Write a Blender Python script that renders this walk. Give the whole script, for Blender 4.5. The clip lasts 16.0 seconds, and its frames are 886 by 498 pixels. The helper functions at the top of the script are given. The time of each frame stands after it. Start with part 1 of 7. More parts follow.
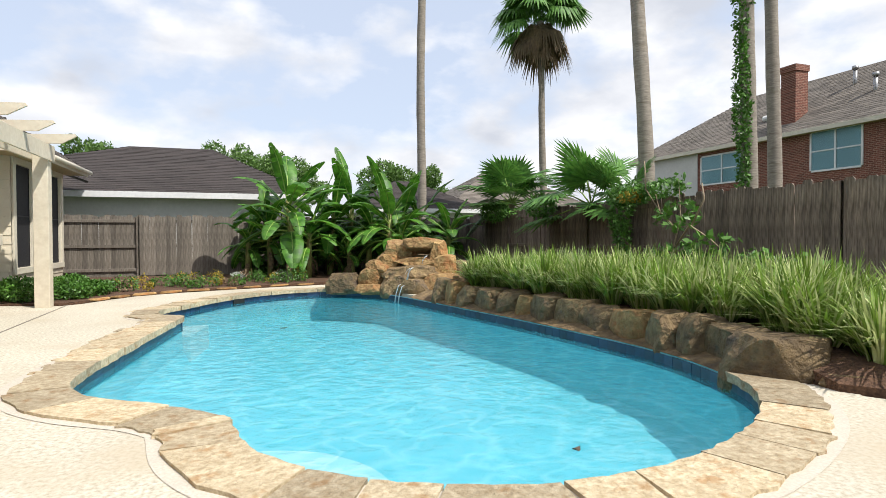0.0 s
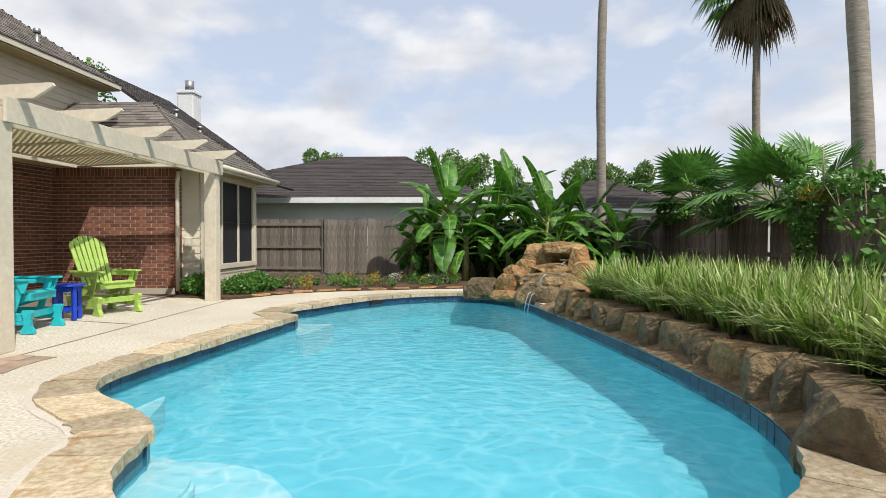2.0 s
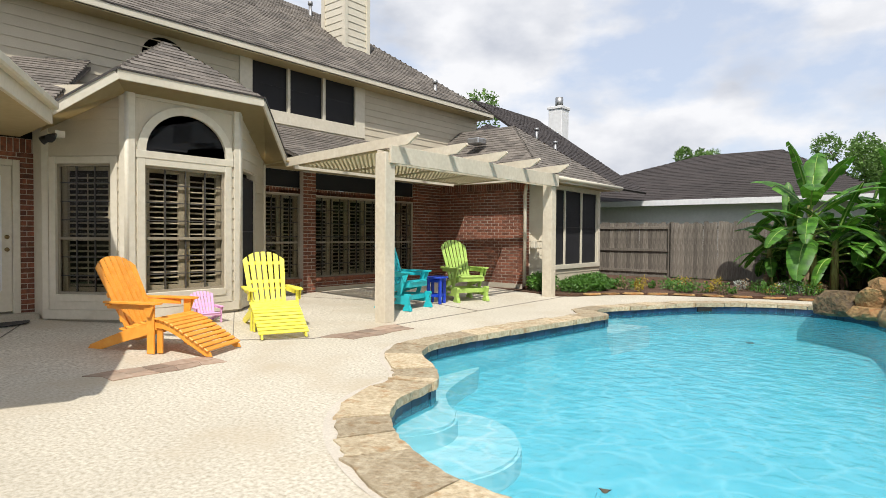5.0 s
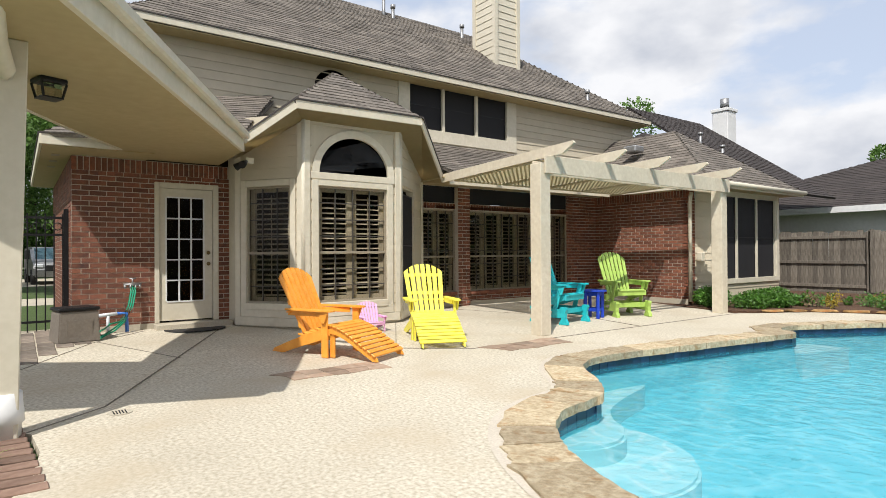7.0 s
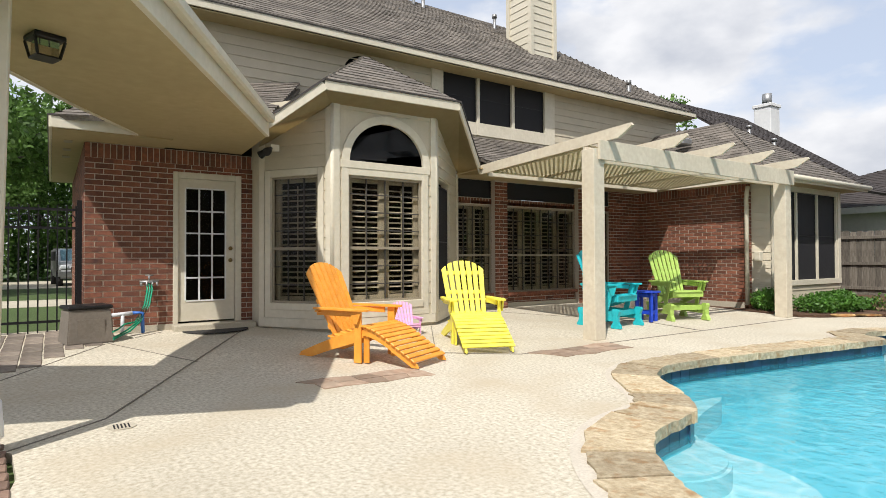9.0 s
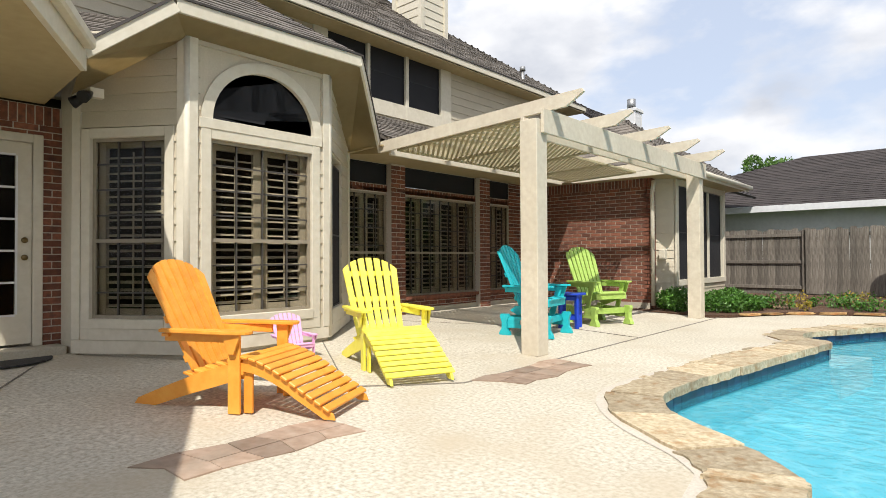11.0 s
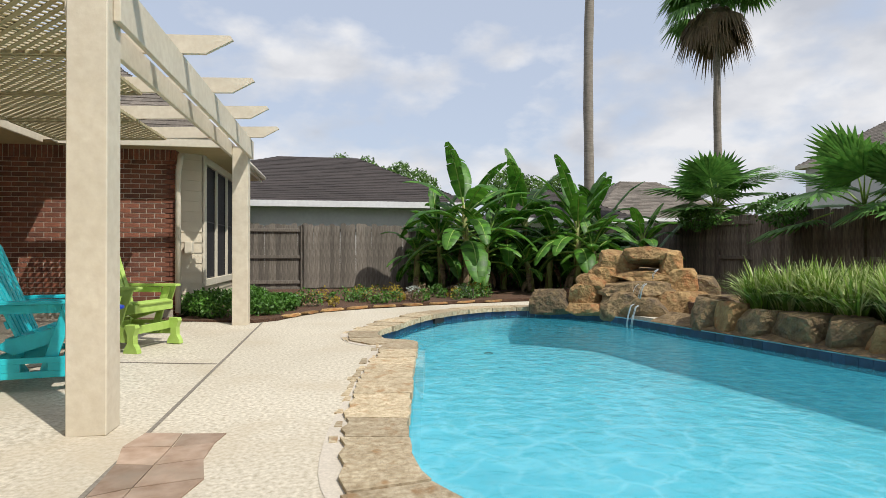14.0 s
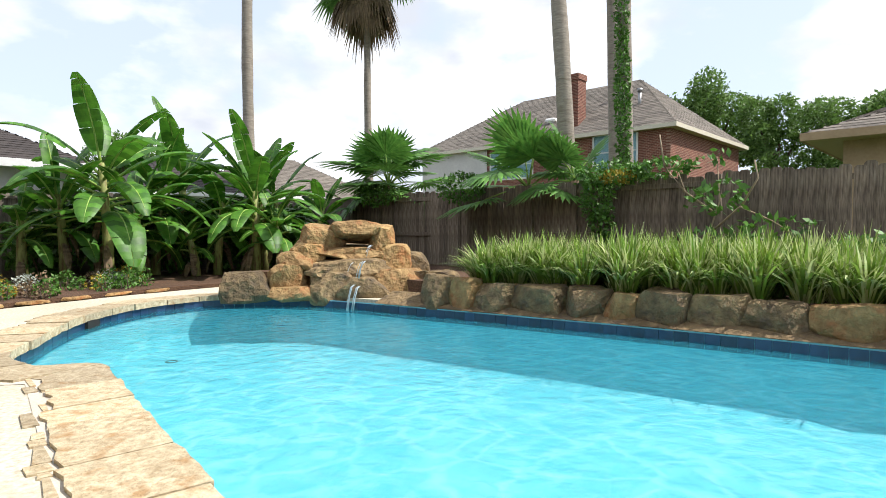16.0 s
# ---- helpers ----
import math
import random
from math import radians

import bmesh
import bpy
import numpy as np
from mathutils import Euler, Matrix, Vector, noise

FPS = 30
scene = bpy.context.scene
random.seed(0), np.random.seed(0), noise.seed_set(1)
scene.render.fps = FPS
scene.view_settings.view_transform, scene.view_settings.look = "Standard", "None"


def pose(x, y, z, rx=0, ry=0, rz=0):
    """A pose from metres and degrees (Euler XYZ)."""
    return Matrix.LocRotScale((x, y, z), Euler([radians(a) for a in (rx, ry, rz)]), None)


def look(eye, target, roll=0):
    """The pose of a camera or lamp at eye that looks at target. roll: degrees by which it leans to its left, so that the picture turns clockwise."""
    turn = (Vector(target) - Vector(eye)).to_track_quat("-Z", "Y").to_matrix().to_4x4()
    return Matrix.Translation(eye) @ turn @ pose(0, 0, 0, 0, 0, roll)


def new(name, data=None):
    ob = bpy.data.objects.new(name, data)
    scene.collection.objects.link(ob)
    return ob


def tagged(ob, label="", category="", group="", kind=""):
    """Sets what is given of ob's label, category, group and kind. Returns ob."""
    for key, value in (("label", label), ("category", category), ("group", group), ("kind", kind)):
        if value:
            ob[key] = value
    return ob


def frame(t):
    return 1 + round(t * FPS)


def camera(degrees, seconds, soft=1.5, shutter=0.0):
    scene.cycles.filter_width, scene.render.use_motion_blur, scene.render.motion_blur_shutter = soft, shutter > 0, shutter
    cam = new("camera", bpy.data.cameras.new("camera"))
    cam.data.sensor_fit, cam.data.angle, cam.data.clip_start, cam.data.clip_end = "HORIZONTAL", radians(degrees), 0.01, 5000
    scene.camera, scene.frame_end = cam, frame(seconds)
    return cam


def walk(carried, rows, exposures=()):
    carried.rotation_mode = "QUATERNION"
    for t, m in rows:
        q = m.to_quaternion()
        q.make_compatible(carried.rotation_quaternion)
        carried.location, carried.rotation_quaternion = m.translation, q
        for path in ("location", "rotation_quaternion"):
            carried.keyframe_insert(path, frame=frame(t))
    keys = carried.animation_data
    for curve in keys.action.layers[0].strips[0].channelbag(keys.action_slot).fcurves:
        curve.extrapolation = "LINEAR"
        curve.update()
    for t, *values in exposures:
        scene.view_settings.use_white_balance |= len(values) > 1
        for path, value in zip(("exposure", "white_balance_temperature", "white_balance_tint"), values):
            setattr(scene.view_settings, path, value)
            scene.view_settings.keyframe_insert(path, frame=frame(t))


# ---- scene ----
cam = camera(74.5, 16.0, soft=0.65)
PATH = [
    (0, (3.055, -6.433, 1.171), (3.715, -4.545, 1.131), -0.2),
    (0.5, (3.451, -6.433, 1.188), (3.985, -4.507, 1.152), -0.2),
    (1, (3.951, -6.451, 1.243), (4.29, -4.481, 1.201), 0.1),
    (1.5, (4.534, -6.248, 1.268), (4.636, -4.251, 1.228), 0.1),
    (2, (5.022, -6.109, 1.252), (4.923, -4.112, 1.213), 0.1),
    (2.5, (5.431, -6.099, 1.296), (5.176, -4.115, 1.253), 0.1),
    (3, (5.67, -6.19, 1.307), (5.137, -4.263, 1.262), 0.3),
    (3.5, (5.956, -6.401, 1.322), (5.204, -4.549, 1.278), 0.3),
    (4, (6.17, -6.568, 1.34), (5.242, -4.797, 1.298), 0.5),
    (4.5, (6.346, -6.566, 1.331), (5.204, -4.925, 1.288), 0.5),
    (5, (6.404, -6.585, 1.364), (5.138, -5.038, 1.318), 0.4),
    (5.2, (6.421, -6.567, 1.385), (5.116, -5.053, 1.341), 0.1),
    (7.3, (6.27, -6.637, 1.255), (4.626, -5.498, 1.277), -0.3),
    (7.5, (6.263, -6.647, 1.247), (4.605, -5.529, 1.273), -0.3),
    (8, (6.208, -6.617, 1.201), (4.529, -5.529, 1.232), -0.3),
    (8.2, (6.093, -6.558, 1.176), (4.414, -5.473, 1.208), -0.4),
    (10.3, (4.279, -6.018, 1.119), (2.785, -4.689, 1.149), 0.0),
    (10.5, (4.088, -5.926, 1.116), (2.64, -4.547, 1.146), -0.1),
    (11, (3.551, -5.659, 1.086), (2.211, -4.174, 1.119), -0.3),
    (11.5, (3.003, -5.402, 1.076), (1.807, -3.799, 1.111), -0.5),
    (12, (2.508, -5.124, 1.051), (1.545, -3.372, 1.085), -0.6),
    (12.5, (2.228, -4.893, 1.079), (1.531, -3.019, 1.101), -0.2),
    (13, (1.862, -4.626, 1.056), (1.528, -2.654, 1.076), 0.0),
    (13.5, (1.591, -4.32, 1.064), (1.611, -2.32, 1.079), -0.1),
    (14, (1.396, -3.931, 1.088), (1.737, -1.96, 1.097), 0.0),
    (14.5, (1.28, -3.468, 1.073), (1.905, -1.568, 1.074), 0.0),
    (15, (1.181, -2.902, 1.054), (2.066, -1.109, 1.045), -0.4),
    (15.5, (1.01, -2.303, 1.047), (2.221, -0.711, 1.004), -0.0),
    (16, (0.919, -1.707, 0.974), (2.369, -0.331, 0.919), 0.1),
]
EXPOSURES = [(0, 0.15), (1.5, 0.0), (2.5, -0.15), (3.5, -0.4), (4.2, -0.32), (5, 0.0), (8, 0.0), (10.5, 0.05), (11, 0.1), (12.0, 0.3), (12.5, 0.25), (13.5, -0.03), (14, -0.18), (14.5, -0.14), (15.2, 0.12), (16, 0.42)]
walk(cam, [(t, look(eye, target, roll)) for t, eye, target, roll in PATH], EXPOSURES)

# ---- light ----
SUN_TRAVEL = Vector((-1.24, 1.56, -2.70)).normalized()
sun = new("sun", bpy.data.lights.new("sun", "SUN"))
sun.data.energy, sun.data.angle, sun.data.color = 5.0, radians(0.6), (1.0, 0.955, 0.885)
sun.matrix_world = look((0, 0, 20), Vector((0, 0, 20)) + SUN_TRAVEL)
world = bpy.data.worlds.new("sky")
scene.world = world
world.use_nodes = True


def sky_nodes(tree):
    """Nishita sky with a broken layer of white cloud."""
    n, l = tree.nodes, tree.links
    n.clear()
    out, bg = n.new("ShaderNodeOutputWorld"), n.new("ShaderNodeBackground")
    sky = n.new("ShaderNodeTexSky")
    sky.sky_type, sky.sun_disc = "NISHITA", False
    to_sun = -SUN_TRAVEL.normalized()
    sky.sun_elevation = math.asin(to_sun.z)
    sky.sun_rotation = math.atan2(to_sun.x, to_sun.y)
    coord, mapping = n.new("ShaderNodeTexCoord"), n.new("ShaderNodeMapping")
    mapping.inputs["Scale"].default_value = (1.0, 1.0, 1.9)
    mapping.inputs["Location"].default_value = (0.35, 0.2, 0.1)
    big, fine = n.new("ShaderNodeTexNoise"), n.new("ShaderNodeTexNoise")
    big.inputs["Scale"].default_value, big.inputs["Detail"].default_value = 3.3, 10
    big.inputs["Roughness"].default_value = 0.52
    fine.inputs["Scale"].default_value, fine.inputs["Detail"].default_value = 5.5, 7
    ramp, shade = n.new("ShaderNodeValToRGB"), n.new("ShaderNodeValToRGB")
    ramp.color_ramp.elements[0].position, ramp.color_ramp.elements[1].position = 0.45, 0.56
    shade.color_ramp.elements[0].position, shade.color_ramp.elements[1].position = 0.34, 0.6
    shade.color_ramp.elements[0].color, shade.color_ramp.elements[1].color = (5.6, 5.9, 6.6, 1), (8.7, 8.75, 9.0, 1)
    haze = n.new("ShaderNodeMixRGB")
    haze.inputs["Fac"].default_value = 0.62
    haze.inputs["Color2"].default_value = (7.4, 8.2, 9.8, 1)
    mix = n.new("ShaderNodeMixRGB")
    l.new(coord.outputs["Generated"], mapping.inputs["Vector"])
    l.new(mapping.outputs["Vector"], big.inputs["Vector"])
    l.new(mapping.outputs["Vector"], fine.inputs["Vector"])
    l.new(big.outputs["Fac"], ramp.inputs["Fac"])
    l.new(fine.outputs["Fac"], shade.inputs["Fac"])
    l.new(sky.outputs["Color"], haze.inputs["Color1"])
    l.new(ramp.outputs["Color"], mix.inputs["Fac"])
    l.new(haze.outputs["Color"], mix.inputs["Color1"])
    l.new(shade.outputs["Color"], mix.inputs["Color2"])
    l.new(mix.outputs["Color"], bg.inputs["Color"])
    bg.inputs["Strength"].default_value = 0.11
    l.new(bg.outputs["Background"], out.inputs["Surface"])


sky_nodes(world.node_tree)


# ---- materials ----
def ramp_between(tree, fac, a, b, lo=0.3, hi=0.7):
    r = tree.nodes.new("ShaderNodeValToRGB")
    r.color_ramp.elements[0].position, r.color_ramp.elements[1].position = lo, hi
    r.color_ramp.elements[0].color, r.color_ramp.elements[1].color = (*a, 1), (*b, 1)
    tree.links.new(fac, r.inputs["Fac"])
    return r.outputs["Color"]


def mix_colour(tree, fac, a, b, how="MIX"):
    m = tree.nodes.new("ShaderNodeMixRGB")
    m.blend_type = how
    for socket, value in (("Fac", fac), ("Color1", a), ("Color2", b)):
        if isinstance(value, (int, float)):
            m.inputs[socket].default_value = value
        elif isinstance(value, tuple):
            m.inputs[socket].default_value = (*value, 1)
        else:
            tree.links.new(value, m.inputs[socket])
    return m.outputs["Color"]


def noise_of(tree, scale, detail=4, stretch=(1, 1, 1), rough=0.55):
    c, m, t = (tree.nodes.new(k) for k in ("ShaderNodeTexCoord", "ShaderNodeMapping", "ShaderNodeTexNoise"))
    m.inputs["Scale"].default_value = stretch
    t.inputs["Scale"].default_value, t.inputs["Detail"].default_value, t.inputs["Roughness"].default_value = scale, detail, rough
    tree.links.new(c.outputs["Object"], m.inputs["Vector"])
    tree.links.new(m.outputs["Vector"], t.inputs["Vector"])
    return t.outputs["Fac"]


def surface(name, dark, light, rough=0.7, grain=30, patch=1.5, stain=None, stain_at=(0.55, 0.75), bump=0.3, bump_scale=None, stretch=(1, 1, 1),
            metal=0.0, vary=0.0, coat=0.0, depth=0.01, specular=0.5, through_light=0.0):
    """Two scales of colour, stains, relief; vary: how far single pieces differ in tone."""
    m = bpy.data.materials.new(name)
    m.use_nodes = True
    t = m.node_tree
    p = t.nodes["Principled BSDF"]
    fine, wide = noise_of(t, grain, 5, stretch), noise_of(t, patch, 3, stretch)
    c = ramp_between(t, fine, dark, light)
    c = mix_colour(t, ramp_between(t, wide, (0, 0, 0), (0.45, 0.45, 0.45)), c, tuple(0.72 * a + 0.1 * b for a, b in zip(dark, light)))
    if stain:
        c = mix_colour(t, ramp_between(t, noise_of(t, patch * 1.9, 6, stretch), (0, 0, 0), (0.85, 0.85, 0.85), *stain_at), c, stain)
    if vary:
        info = t.nodes.new("ShaderNodeObjectInfo")
        geo = t.nodes.new("ShaderNodeNewGeometry")
        both = t.nodes.new("ShaderNodeMath")
        both.operation = "ADD"
        t.links.new(info.outputs["Random"], both.inputs[0])
        t.links.new(geo.outputs["Random Per Island"], both.inputs[1])
        wrap = t.nodes.new("ShaderNodeMath")
        wrap.operation = "FRACT"
        t.links.new(both.outputs[0], wrap.inputs[0])
        tone = ramp_between(t, wrap.outputs[0], (1 - vary,) * 3, (1 + vary * 0.5,) * 3, 0, 1)
        c = mix_colour(t, 1.0, c, tone, "MULTIPLY")
    t.links.new(c, p.inputs["Base Color"])
    p.inputs["Roughness"].default_value, p.inputs["Metallic"].default_value = rough, metal
    p.inputs["Coat Weight"].default_value, p.inputs["Specular IOR Level"].default_value = coat, specular
    if bump:
        b = t.nodes.new("ShaderNodeBump")
        b.inputs["Strength"].default_value, b.inputs["Distance"].default_value = bump, depth
        t.links.new(noise_of(t, bump_scale or grain, 6, stretch), b.inputs["Height"])
        t.links.new(b.outputs["Normal"], p.inputs["Normal"])
    if through_light:
        tr, ms = t.nodes.new("ShaderNodeBsdfTranslucent"), t.nodes.new("ShaderNodeMixShader")
        t.links.new(c, tr.inputs["Color"])
        ms.inputs["Fac"].default_value = through_light
        t.links.new(p.outputs["BSDF"], ms.inputs[1])
        t.links.new(tr.outputs["BSDF"], ms.inputs[2])
        t.links.new(ms.outputs["Shader"], t.nodes["Material Output"].inputs["Surface"])
    return m


